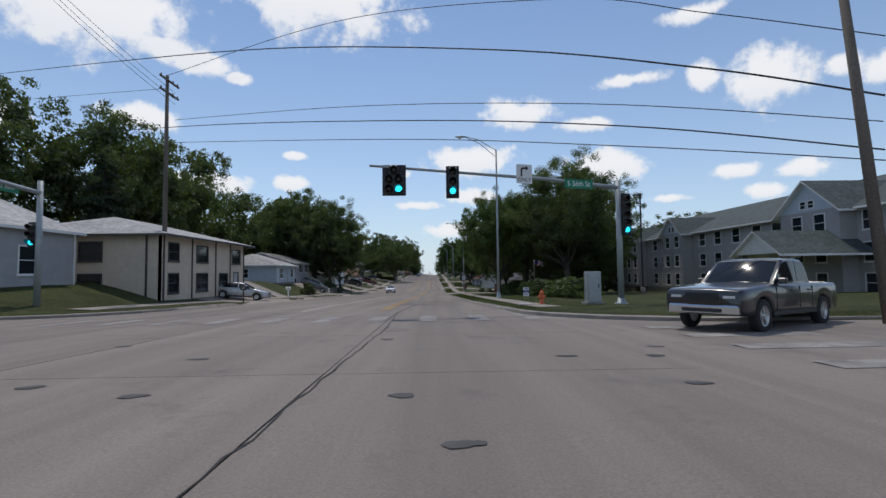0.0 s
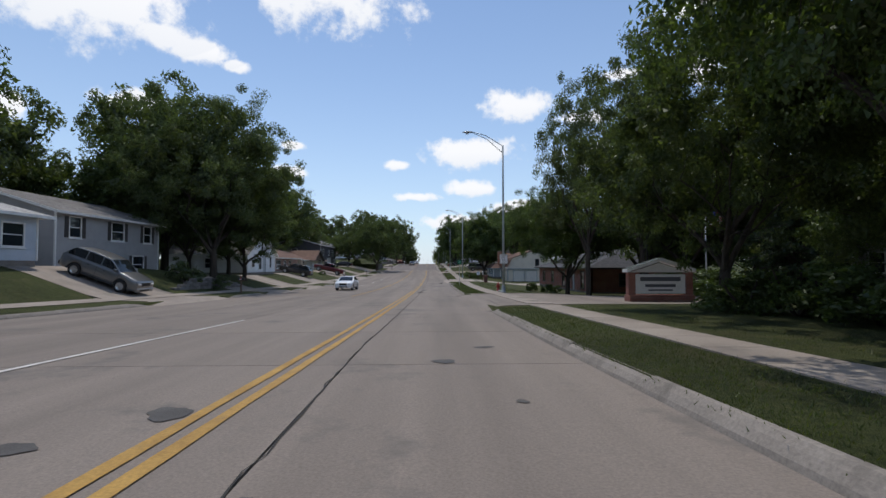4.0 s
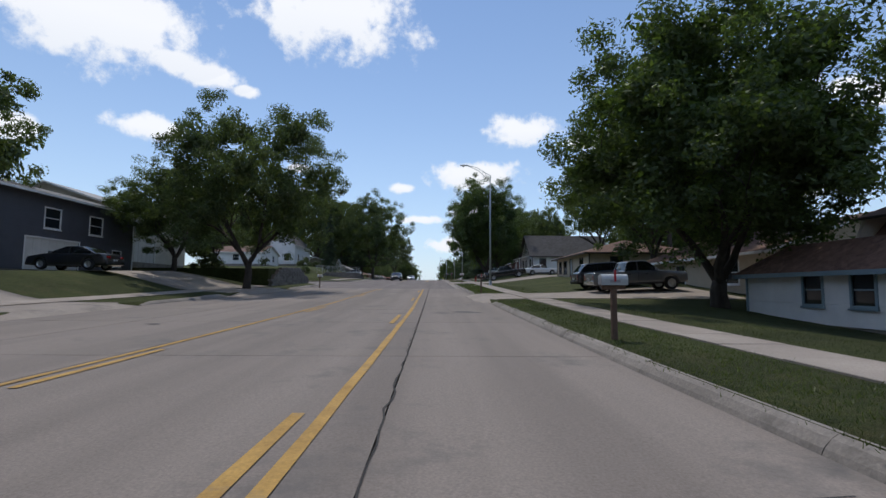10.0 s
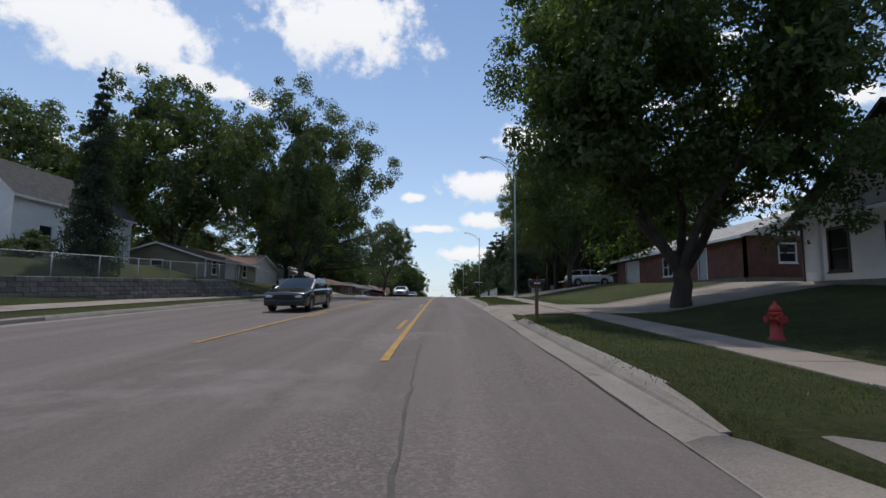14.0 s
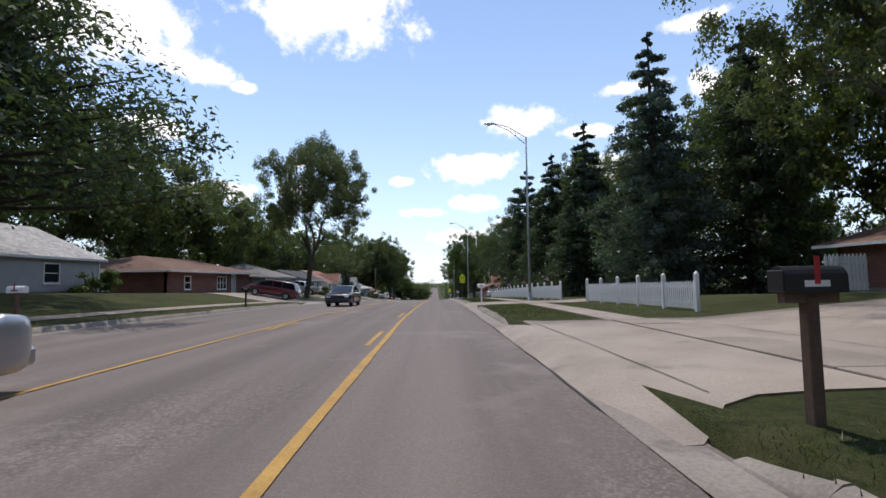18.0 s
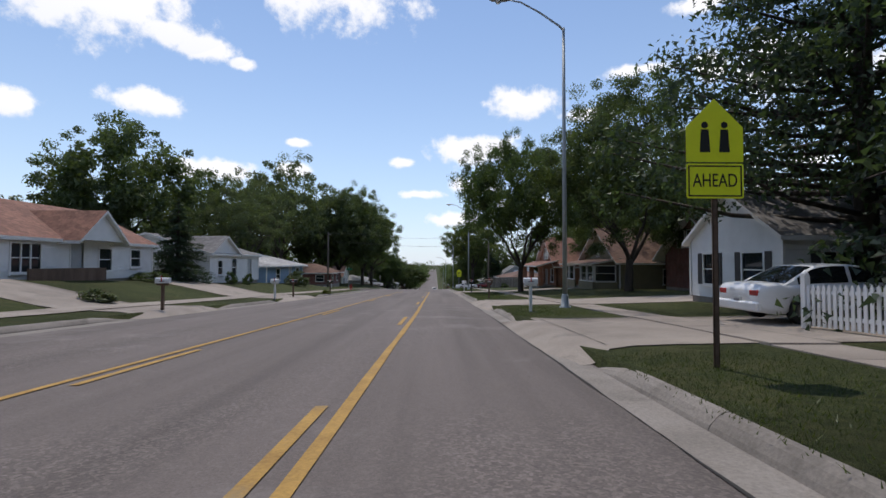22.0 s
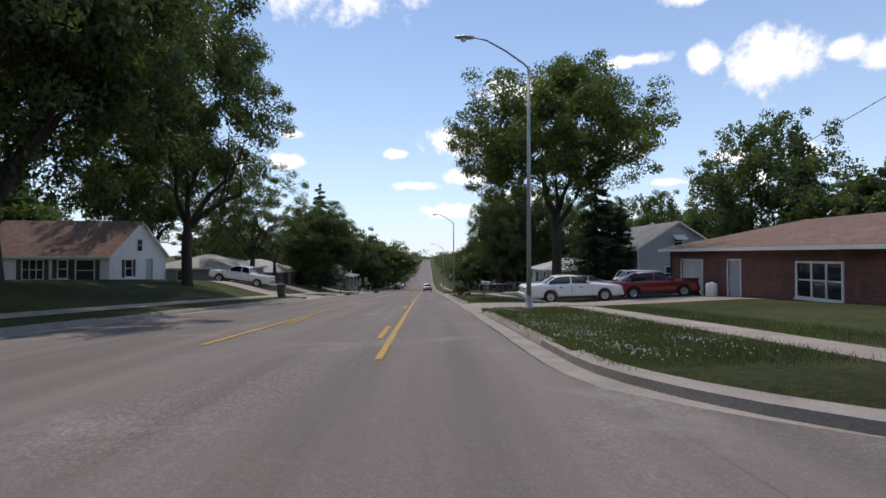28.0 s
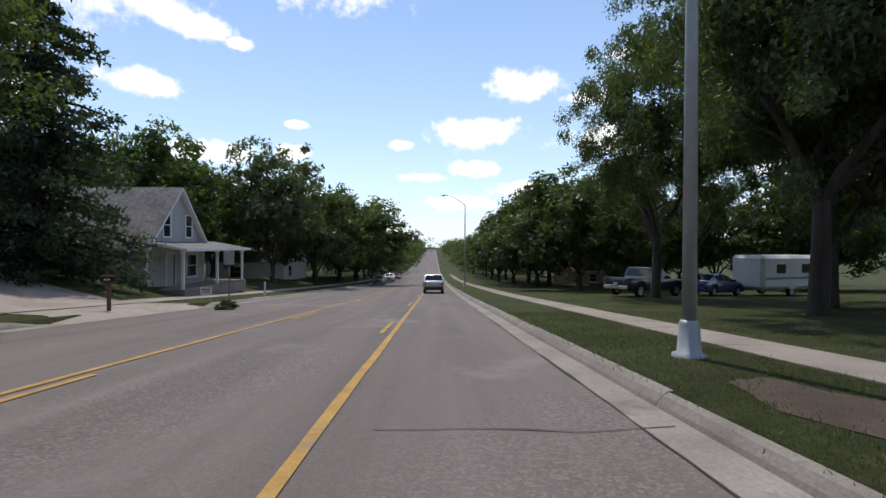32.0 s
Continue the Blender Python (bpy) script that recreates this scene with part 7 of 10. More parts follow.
plant_all([("ash2", 12.5, 87.5, 15, 3.7), ("ash2", 17.0, 88, 15.5, 4.4), ("elm1", 21, 89, 14, 4.6), ("maple2", 13.2, 95.5, 9.4, 5.0), ("far1", 26, 96, 10, 5), ("far3", 34, 92, 11, 6), ("spruce", 23, 80, 9, 2.6)])
plant_all([("maple1", 12.9, 162.5, 13, 6.3), ("ash1", 22, 174, 12.5, 5), ("spruce", 34.5, 164, 13, 3.2), ("spruce", 38, 168, 10.5, 2.8), ("spruce", 42, 166, 9.5, 2.6), ("far3", 44, 160, 11, 4.5), ("far1", 52, 170, 10, 5), ("bush2", 29, 150, 4.4, 3), ("bush2", 33, 146, 5, 3.4), ("bush2", 37, 152, 5, 3.4), ("bush2", 42, 148, 5, 3.6)])
# left mass over the rise, right side maples
plant_all([("elm2", -14.2, 178.0, 12.8, 6.3), ("elm1", -22.5, 183, 8.5, 4.6), ("ash2", -24.5, 195, 8, 3.6), ("elm1", -27.5, 252, 18, 7.6), ("elm2", -13.8, 249.5, 17, 7.2), ("spruce", -19.5, 230, 9.8, 1.5), ("elm1", -54, 262, 20, 8.4)])
plant_all([("far1", -62, 250, 14, 8), ("elm1", -40, 262, 17, 7), ("maple1", 8.8, 222, 15.4, 5.9), ("elm1", 46, 236, 17, 8), ("ash1", 54, 240, 16, 6), ("elm2", 19.5, 183, 15, 6.5), ("cotton", 25, 212, 17, 5.4), ("ash1", 33, 207, 18, 7), ("elm1", 30, 186, 14, 6)])
plant_all([("maple2", 12.5, 252, 13.5, 6.0), ("elm1", 16, 262, 15, 6.2), ("ash2", 17, 283, 18, 6.6), ("elm1", 24, 281, 19, 7.0), ("cotton", 21, 272, 17, 6), ("elm1", 29, 262, 15, 6), ("elm2", 27, 293, 16, 6)])
# crest
plant_all([("pine", -22.3, 287, 20, 8.0), ("elm1", -27, 284.5, 19.5, 7.8), ("ash2", -44, 292, 14, 6), ("elm1", -37, 312, 17, 7.5), ("elm2", -36.5, 324, 17, 7.6), ("leaning", -15.9, 325.0, 17, 6.1), ("elm1", -33, 335, 14, 7), ("elm2", -33, 348, 15, 7.4)])
plant_all([("blue_spruce", 15.2, 299.5, 16, 4.2), ("blue_spruce", 16.2, 317, 13.5, 3.8), ("spruce", 12.5, 309, 9, 3.0), ("elm1", 19.5, 327, 16, 5.6), ("spruce", 14, 331, 11.8, 3.8), ("spruce", 12.6, 338, 12.5, 3.6), ("blue_spruce", 17.5, 340, 11.5, 3.4)])
plant_all([("pine", 15.2, 345.5, 18, 5.8), ("spruce", 21, 335, 15, 4.2), ("elm2", 24, 322, 16, 6), ("spruce", 14.8, 326.5, 15.5, 4.6), ("spruce", 16.5, 318.5, 16.5, 4.8), ("spruce", 19.5, 308, 15, 3.8), ("spruce", 21, 298, 16, 4.0), ("elm1", 26, 306, 17, 6), ("spruce", 23, 346, 14, 4)])
# down to the cross street
plant_all([("elm1", -40, 391, 18, 8), ("elm2", -34, 432, 20, 9), ("ash2", -25, 393, 12, 5.6), ("elm1", -43, 418, 18.5, 8), ("elm2", -22.5, 441, 20.5, 8.8), ("elm1", -17.0, 441.0, 18, 7.6), ("ash2", -27.4, 413.8, 20, 7.4)])
plant_all([("spruce", -18.5, 363.5, 5.2, 1.9), ("elm1", 15.2, 366, 14.5, 6.0), ("maple2", 8.6, 376.6, 14, 6.1), ("elm2", 21, 384, 10, 5), ("elm2", 24, 372, 10.5, 5), ("elm1", 30, 388, 15, 6), ("elm1", 27.5, 406.5, 19.5, 6.2), ("far2", 30, 445, 11, 4.6), ("far2", 40, 440, 12, 5)])
plant_all([("ash1", 10.3, 460, 15.9, 7.4), ("elm1", 44, 482, 19, 7.8), ("spruce", 16.4, 468, 10.6, 3.4), ("cedar", 18.4, 467.0, 7.6, 1.6), ("far1", 44, 470, 12, 6), ("cotton", -16.9, 456, 18.5, 6.1), ("elm1", -24.5, 436, 17.5, 6.6), ("elm1", -29, 447.5, 16, 6), ("elm2", -29.5, 471.5, 15, 6.0), ("ash2", -28, 486, 9.5, 4.6)])
plant_all([("ash2", -20.4, 478, 12.8, 5.6), ("bare", -20.8, 487, 8.8, 3.4), ("maple1", -16.4, 494, 11.6, 5.4), ("cotton", 11.4, 497.5, 14.4, 4.6), ("elm1", 16.4, 500, 16.5, 5.6), ("elm1", 23.5, 505, 14.5, 5.4), ("elm2", 31, 505, 14, 6), ("elm1", 38, 500, 14, 6)])
plant_all([("spruce", -19.2, 506.5, 15.5, 4.0), ("cotton", 12.8, 511, 15, 4.6), ("elm2", 14.6, 500.8, 14, 4.2), ("ash2", 19, 518, 13, 5), ("elm1", 13.5, 528, 11, 5), ("elm2", 12.6, 542, 10.5, 5), ("elm1", 12, 556, 11, 5), ("elm1", -14.5, 556, 13.2, 7.4)])
plant_all([("far1", 23, 540, 9.5, 5), ("far2", 30, 534, 10, 5), ("far1", 38, 530, 11, 6), ("far3", 47, 524, 11, 6), ("far2", 26, 552, 11, 6), ("far2", -24, 540, 10, 4.6), ("far1", -30, 530, 11, 5), ("elm2", -14.5, 572, 11, 5.4), ("far1", 12, 572, 12, 5.5), ("far2", -14, 590, 12, 6), ("far1", 13, 592, 12, 6), ("spruce", -20.8, 500, 10, 2.8), ("elm1", -24, 525, 12, 4.6)])
# woods behind the plots and at the far end
rnd = random.Random(77)
rows = []
for y0 in range(30, 640, 15):
    for s in (-1, 1):
        x = s * rnd.uniform(42, 60)
        yy = y0 + rnd.uniform(-6, 6)
        if in_street(x, yy, 7) or (s > 0 and yy < 75) or (s > 0 and 185 < yy < 215):
            continue
        rows.append((rnd.choice(("far1", "far2", "far3")), x, yy, rnd.uniform(11, 16), rnd.uniform(6.0, 8.5)))
plant_all(rows)
rs = np.random.default_rng(78)
cs, sp = [], []
for y0 in range(640, 1010, 15):
    for s in (-1, 1):
        for k in range(3):
            x, y, h = s * (14.5 + 15 * k + rnd.uniform(-2, 3)), y0 + rnd.uniform(-7, 7), rnd.uniform(11, 15)
            cs += [(x + rnd.gauss(0, 2.6), y + rnd.gauss(0, 2.6), road_z(y) + h * rnd.uniform(0.05, 0.95)) for _ in range(34)]
for k in range(40):
    x, y, h = -300 + k * 15 + rnd.uniform(-5, 5), 1020 + rnd.uniform(-15, 60), rnd.uniform(13, 19)
    cs += [(x + rnd.gauss(0, 4), y + rnd.gauss(0, 4), road_z(y) + h * rnd.uniform(0.05, 0.95)) for _ in range(34)]
tagged(new("far_woods", leaf_cloud("far_woods", cs, [rnd.uniform(1.6, 2.8) for _ in cs], 12, 0.62, M["leaf_a"], rs)), "distant green trees closing the end of the street", "woods", "", "stuff")
# street trees down the far hill
rnd = random.Random(41)
rows = []
for y0 in range(528, 650, 12):
    for s in (-1, 1):
        for x_ in ((15.5, 27) if y0 % 24 else (17, 33)):
            rows.append((rnd.choice(("far1", "far2", "far1", "far3")), s * (x_ + rnd.uniform(-1.5, 1.5)), y0 + rnd.uniform(-4, 4), rnd.uniform(11.5, 15), rnd.uniform(5.4, 7)))
plant_all(rows)
# planting added for deep shade behind the first drive and at the crest
plant_all([("elm1", 20, 94, 14, 6.4), ("elm2", 27, 86, 15, 7), ("ash2", 16.2, 274, 16.5, 7.0), ("elm1", 28, 275, 16, 7), ("elm2", 34, 285, 16, 8)])
plant_all([("bush2", 24 + 3.4 * k, 97 - 1.2 * k, 3.4, 2.6) for k in range(5)])
# shrubs
plant_all([("bush", 10.2, 98, 1.3, 0.8), ("bush", 11.6, 97.4, 1.3, 0.9), ("bush", 12.8, 98.4, 1.2, 0.8), ("bush", 7.6, 139.6, 1.9, 1.5), ("bush2", -17.5, 68, 2.6, 1.4), ("bush2", -19, 88, 2.4, 1.6), ("bush2", -17.6, 90.5, 1.6, 1.2), ("bush", -19, 135, 1.2, 0.8)])
plant_all([("bush2", -20.8, 186, 3.0, 2.0), ("bush2", -17, 187, 1.6, 1.3), ("bush", -23.8, 300.5, 2.6, 1.8), ("bush", -26, 283, 2.6, 2.2), ("bush", -18.0, 359.5, 0.9, 1.5), ("bush2", -17.6, 341, 1.8, 1.8), ("bush2", -17.8, 346, 1.5, 1.4), ("bush2", -14, 349, 0.8, 0.9)])
plant_all([("bush", -16.6, 368, 1.6, 0.6), ("bush", -16.4, 371, 1.5, 0.55), ("bush2", -15.6, 382.5, 2.3, 1.7), ("lily", -9.7, 371.6, 0.8, 0.6), ("bush", 15, 381.5, 1.0, 0.8), ("bush2", 12.8, 478.5, 1.6, 1.0), ("red_bush", 3.5, 467.6, 1.3, 0.75), ("bush2", 3.7, 480.8, 1.6, 0.8)])
plant_all([("bush", 8.9, 138.6, 1.7, 1.2), ("bush2", 3.2, 479.9, 0.6, 0.5), ("bush2", 12.4, 470.4, 2.3, 1.6), ("bush", 15.5, 473.5, 1.8, 2.2), ("bush", 16, 76.5, 2.6, 2.6), ("lily", 2.9, 247.2, 0.5, 0.4), ("bush2", -8.9, 503.8, 0.7, 0.6), ("bush2", 13.4, 394, 0.5, 0.6), ("bush", 13.2, 397, 0.5, 0.6)])
plant_all([("bush2", -22, 229, 1.5, 1.4), ("bush2", -24.5, 231.5, 2.6, 1.6), ("bush", -19.6, 214, 1.2, 1.0), ("bush2", 14.2, 486.5, 1.3, 0.9), ("bush2", 13.6, 489, 1.2, 0.8), ("bush", -9.8, 480, 0.5, 0.5), ("lily", 10.8, 414, 1.6, 1.0), ("lily", 12, 411, 1.7, 1.0)])
# hedge along the residence
plant_all([("bush", 10.6 + 0.35 * math.sin(k * 1.7), 33 + k * 1.55, 2.2 + 0.2 * math.sin(k * 2.3), 1.7) for k in range(22)])


# ---- vehicles ----
def surf(x, y):
    """Height of whatever one drives on at this place."""
    if line(y, KERB_L) <= x <= line(y, KERB_R) or in_street(x, y):
        return road_z(y) + 0.008
    return ground_z(x, y) + 0.04


PAINT = {}


def car_paint(key):
    tones = {"silver": ((0.42, 0.43, 0.45), 0.35, 0.6), "white": ((0.76, 0.77, 0.78), 0.35, 0.0), "black": ((0.012, 0.012, 0.014), 0.25, 0.1), "dark": ((0.012, 0.013, 0.017), 0.28, 0.1),
             "grey": ((0.14, 0.145, 0.15), 0.35, 0.5), "red": ((0.2, 0.012, 0.016), 0.3, 0.1), "maroon": ((0.12, 0.015, 0.022), 0.3, 0.2), "blue": ((0.02, 0.06, 0.2), 0.3, 0.3)}
    if key not in PAINT:
        c, r, m = tones[key]
        PAINT[key] = plain(key + " car paint", c, r, m, 0.05, 2.0, 0, 0.9)
    return PAINT[key]


# length, half width, sill, belt height, bonnet height, roof height, wheel radius, front and rear axle from the middle,
# windscreen foot, roof front, roof rear, rear glass foot (all along the car from its middle, forwards positive)
KINDS = {"sedan": (4.8, 0.91, 0.25, 0.95, 0.9, 1.46, 0.33, 1.45, -1.36, 1.15, 0.18, -0.95, -1.8),
         "fullsize": (5.35, 0.98, 0.27, 0.98, 0.94, 1.46, 0.34, 1.62, -1.3, 1.0, 0.3, -0.95, -1.62),
         "suv": (4.75, 0.94, 0.3, 1.1, 1.06, 1.72, 0.37, 1.45, -1.36, 1.2, 0.4, -1.75, -2.22),
         "van": (5.0, 0.98, 0.26, 1.06, 1.0, 1.76, 0.35, 1.55, -1.5, 1.7, 0.6, -2.05, -2.4),
         "pickup": (5.75, 0.99, 0.42, 1.18, 1.14, 1.87, 0.41, 1.85, -1.75, 1.22, 0.5, -0.75, -0.98),
         "jeep": (4.2, 0.9, 0.42, 1.15, 1.12, 1.82, 0.4, 1.25, -1.2, 0.72, 0.42, -1.9, -2.02)}


def ease(u):
    u = min(1.0, max(0.0, u))
    return u * u * (3 - 2 * u)


def shell(k):
    """Lower body: sections along the car with rounded shoulders and ends, arched over the wheels, with a bed behind a pickup's cab."""
    L, w, sill, belt, bon, roof, wr, fa, ra, c0, c1, c2, c3 = KINDS[k]
    boxy = k in ("pickup", "jeep", "van")
    st = sorted(set([round(-L / 2 + L * i / 40, 4) for i in range(41)] + [round(e * (L / 2 - d), 4) for e in (-1, 1) for d in (0.012, 0.035, 0.07, 0.16)]
                    + [round(ax + wr * 1.14 * math.cos(math.pi * i / 12), 4) for ax in (fa, ra) for i in range(13)] + [round(c3 - 0.1, 4), round(c3 - 0.12, 4)]))
    vs, fs = [], []
    for y in st:
        d = L / 2 - abs(y)
        nose = math.sqrt(max(0.0, 1 - (1 - min(1.0, d / 0.42)) ** 2))
        ww = w * (0.83 + 0.17 * nose) if not boxy else w * (0.92 + 0.08 * nose)
        arch = sill + (1 - min(1, d / 0.3)) * 0.07
        for ax in (fa, ra):
            q = abs(y - ax)
            rr = wr * 1.14
            if q < rr:
                arch = max(arch, wr * 0.96 + math.sqrt(rr * rr - q * q))
        if y > c0:
            f = (y - c0) / (L / 2 - c0)
            top = belt + 0.02 + (bon - belt - 0.02) * ease(f * 1.5) - (0.1 if boxy else 0.15) * f ** 2.5
        elif y < c3 and k in ("sedan", "fullsize"):
            f = (c3 - y) / (L / 2 + c3)
            top = belt + 0.05 - 0.07 * f ** 2
        else:
            top = belt + 0.01
        top -= (0.06 if boxy else 0.16) * (1 - math.sqrt(max(0.0, 1 - (1 - min(1.0, d / 0.16)) ** 2)))
        arch = min(arch, top - 0.05)
        bed = k == "pickup" and -L / 2 + 0.07 < y < c3 - 0.11
        inner = top - 0.45 if bed else top + 0.03
        lip = 0.9 if bed else 0.7
        hh = top - max(arch, sill)
        sec = [(0.0, arch), (ww * 0.84, arch), (ww * 0.965, arch + 0.015), (ww * 0.992, arch + hh * 0.25), (ww, arch + hh * 0.55), (ww * 0.992, top - hh * 0.2 - 0.02), (ww * 0.975, top - 0.06), (ww * 0.945, top - 0.018), (ww * 0.89, top),
               (ww * lip, top if bed else top + 0.014), (ww * (lip - 0.015), inner if bed else top + 0.016), (ww * 0.35, inner if bed else top + 0.03), (0.0, inner if bed else top + 0.034)]
        m = len(sec)
        vs += [(x, y, z) for x, z in sec] + [(-x, y, z) for x, z in sec]
    m2, n = 2 * m, len(st) - 1
    for i in range(n):
        a, b = i * m2, (i + 1) * m2
        for j in range(m - 1):
            fs.append((a + j, a + j + 1, b + j + 1, b + j))
            fs.append((a + m + j, b + m + j, b + m + j + 1, a + m + j + 1))
    for a, fl in ((0, False), (n * m2, True)):
        ring = [a + j for j in range(m)] + [a + m + j for j in reversed(range(m))]
        fs.append(tuple(ring if fl else ring[::-1]))
    return vs, fs


class Cabin:
    """The glasshouse of a vehicle as one curved surface, from which roof, pillars and panes are cut."""

    def __init__(self, k):
        L, self.w, _, belt, _, self.roof, _, _, _, self.c0, self.c1, self.c2, self.c3 = KINDS[k]
        self.hb = belt - 0.01
        self.wb, self.wt = self.w * 0.925, self.w * (0.76 if k in ("sedan", "fullsize") else 0.83)

    def top(self, y):
        r = self.roof - self.hb
        mid = (self.c1 + self.c2) / 2
        if y >= self.c1:
            u = (self.c0 - y) / (self.c0 - self.c1)
            return self.hb + (r - 0.045) * (u * 1.12 - 0.12 * u * u)
        if y <= self.c2:
            u = (y - self.c3) / (self.c2 - self.c3)
            return self.hb + (r - 0.045) * (u * 1.14 - 0.14 * u * u)
        return self.roof - 0.045 * ((y - mid) / (self.c1 - mid)) ** 2

    def wide(self, z):
        u = (z - self.hb) / (self.roof - self.hb)
        return self.wb + (self.wt - self.wb) * (0.75 * u + 0.25 * u * u)

    def side(self, y, f, s, out=0.0):
        z = self.hb + (self.top(y) - self.hb) * f
        return Vector((s * (self.wide(z) + out), y, z + out * 0.3))

    def over(self, y, v, out=0.0):
        zt = self.top(y)
        e = self.wide(zt) - 0.015
        n = Vector((0, -(self.top(y + 0.02) - self.top(y - 0.02)) / 0.04, 1)).normalized()
        drop = 0.03 * abs(v) ** 4
        return Vector((v * e, y - 0.05 * v * v * (1 if y > self.c1 else (-1 if y < self.c2 else 0)) * min(1.0, (zt - self.hb) * 2), zt - drop)) + n * out

    def body(self):
        ys_ = [self.c0 + (self.c3 - self.c0) * i / 30 for i in range(31)]
        vs, fs = [], []
        for y in ys_:
            right = [self.side(y, f, 1) for f in (0.0, 0.3, 0.6, 0.86)]
            roof = [self.over(y, v) for v in (1.0, 0.97, 0.8, 0.4, 0.0, -0.4, -0.8, -0.97, -1.0)]
            left = [self.side(y, f, -1) for f in (0.86, 0.6, 0.3, 0.0)]
            vs += [tuple(p) for p in right + roof + left]
        m = len(vs) // 31
        for i in range(30):
            for j in range(m - 1):
                fs.append((i * m + j, i * m + j + 1, (i + 1) * m + j + 1, (i + 1) * m + j))
        return vs, fs

    def pane(self, grid):
        """A thin curved pane through a grid of points on the surface."""
        bm = bmesh.new()
        V = [[bm.verts.new(p) for p in row] for row in grid]
        for a, b in zip(V, V[1:]):
            for j in range(len(a) - 1):
                bm.faces.new((a[j], a[j + 1], b[j + 1], b[j])).smooth = True
        bmesh.ops.recalc_face_normals(bm, faces=bm.faces)
        return bm


MESHES = {}


def stored(key, make, mats):
    """One mesh for all alike parts."""
    if key not in MESHES:
        bm = make()
        me = bpy.data.meshes.new(key[0])
        bm.to_mesh(me)
        bm.free()
        for mt in mats if isinstance(mats, (list, tuple)) else [mats]:
            me.materials.append(mt)
        MESHES[key] = me
    return MESHES[key]


def wheel_mesh(r, wide, what):
    bm = bmesh.new()
    if what == "tyre":
        lathe(bm, [(r * 0.62, -wide), (r * 0.9, -wide), (r, -wide * 0.7), (r, wide * 0.7), (r * 0.9, wide), (r * 0.62, wide)], 20, caps=False)
    else:
        lathe(bm, [(r * 0.64, -wide * 0.7), (r * 0.66, wide * 0.92), (r * 0.58, wide * 0.95), (r * 0.55, wide * 0.5), (r * 0.2, wide * 0.55), (r * 0.14, wide * 0.8), (0.01, wide * 0.82)], 20)
        for a in range(5):
            bm2 = bmesh.new()
            box(bm2, r * 0.12, -r * 0.07, wide * 0.55, r * 0.58, r * 0.07, wide * 0.78)
            bmesh.ops.rotate(bm2, verts=bm2.verts, cent=(0, 0, 0), matrix=Matrix.Rotation(a * 2 * math.pi / 5, 3, "Z"))
            me = bpy.data.meshes.new("spoke")
            bm2.to_mesh(me)
            bm2.free()
            bm.from_mesh(me)
            bpy.data.meshes.remove(me)
    return bm


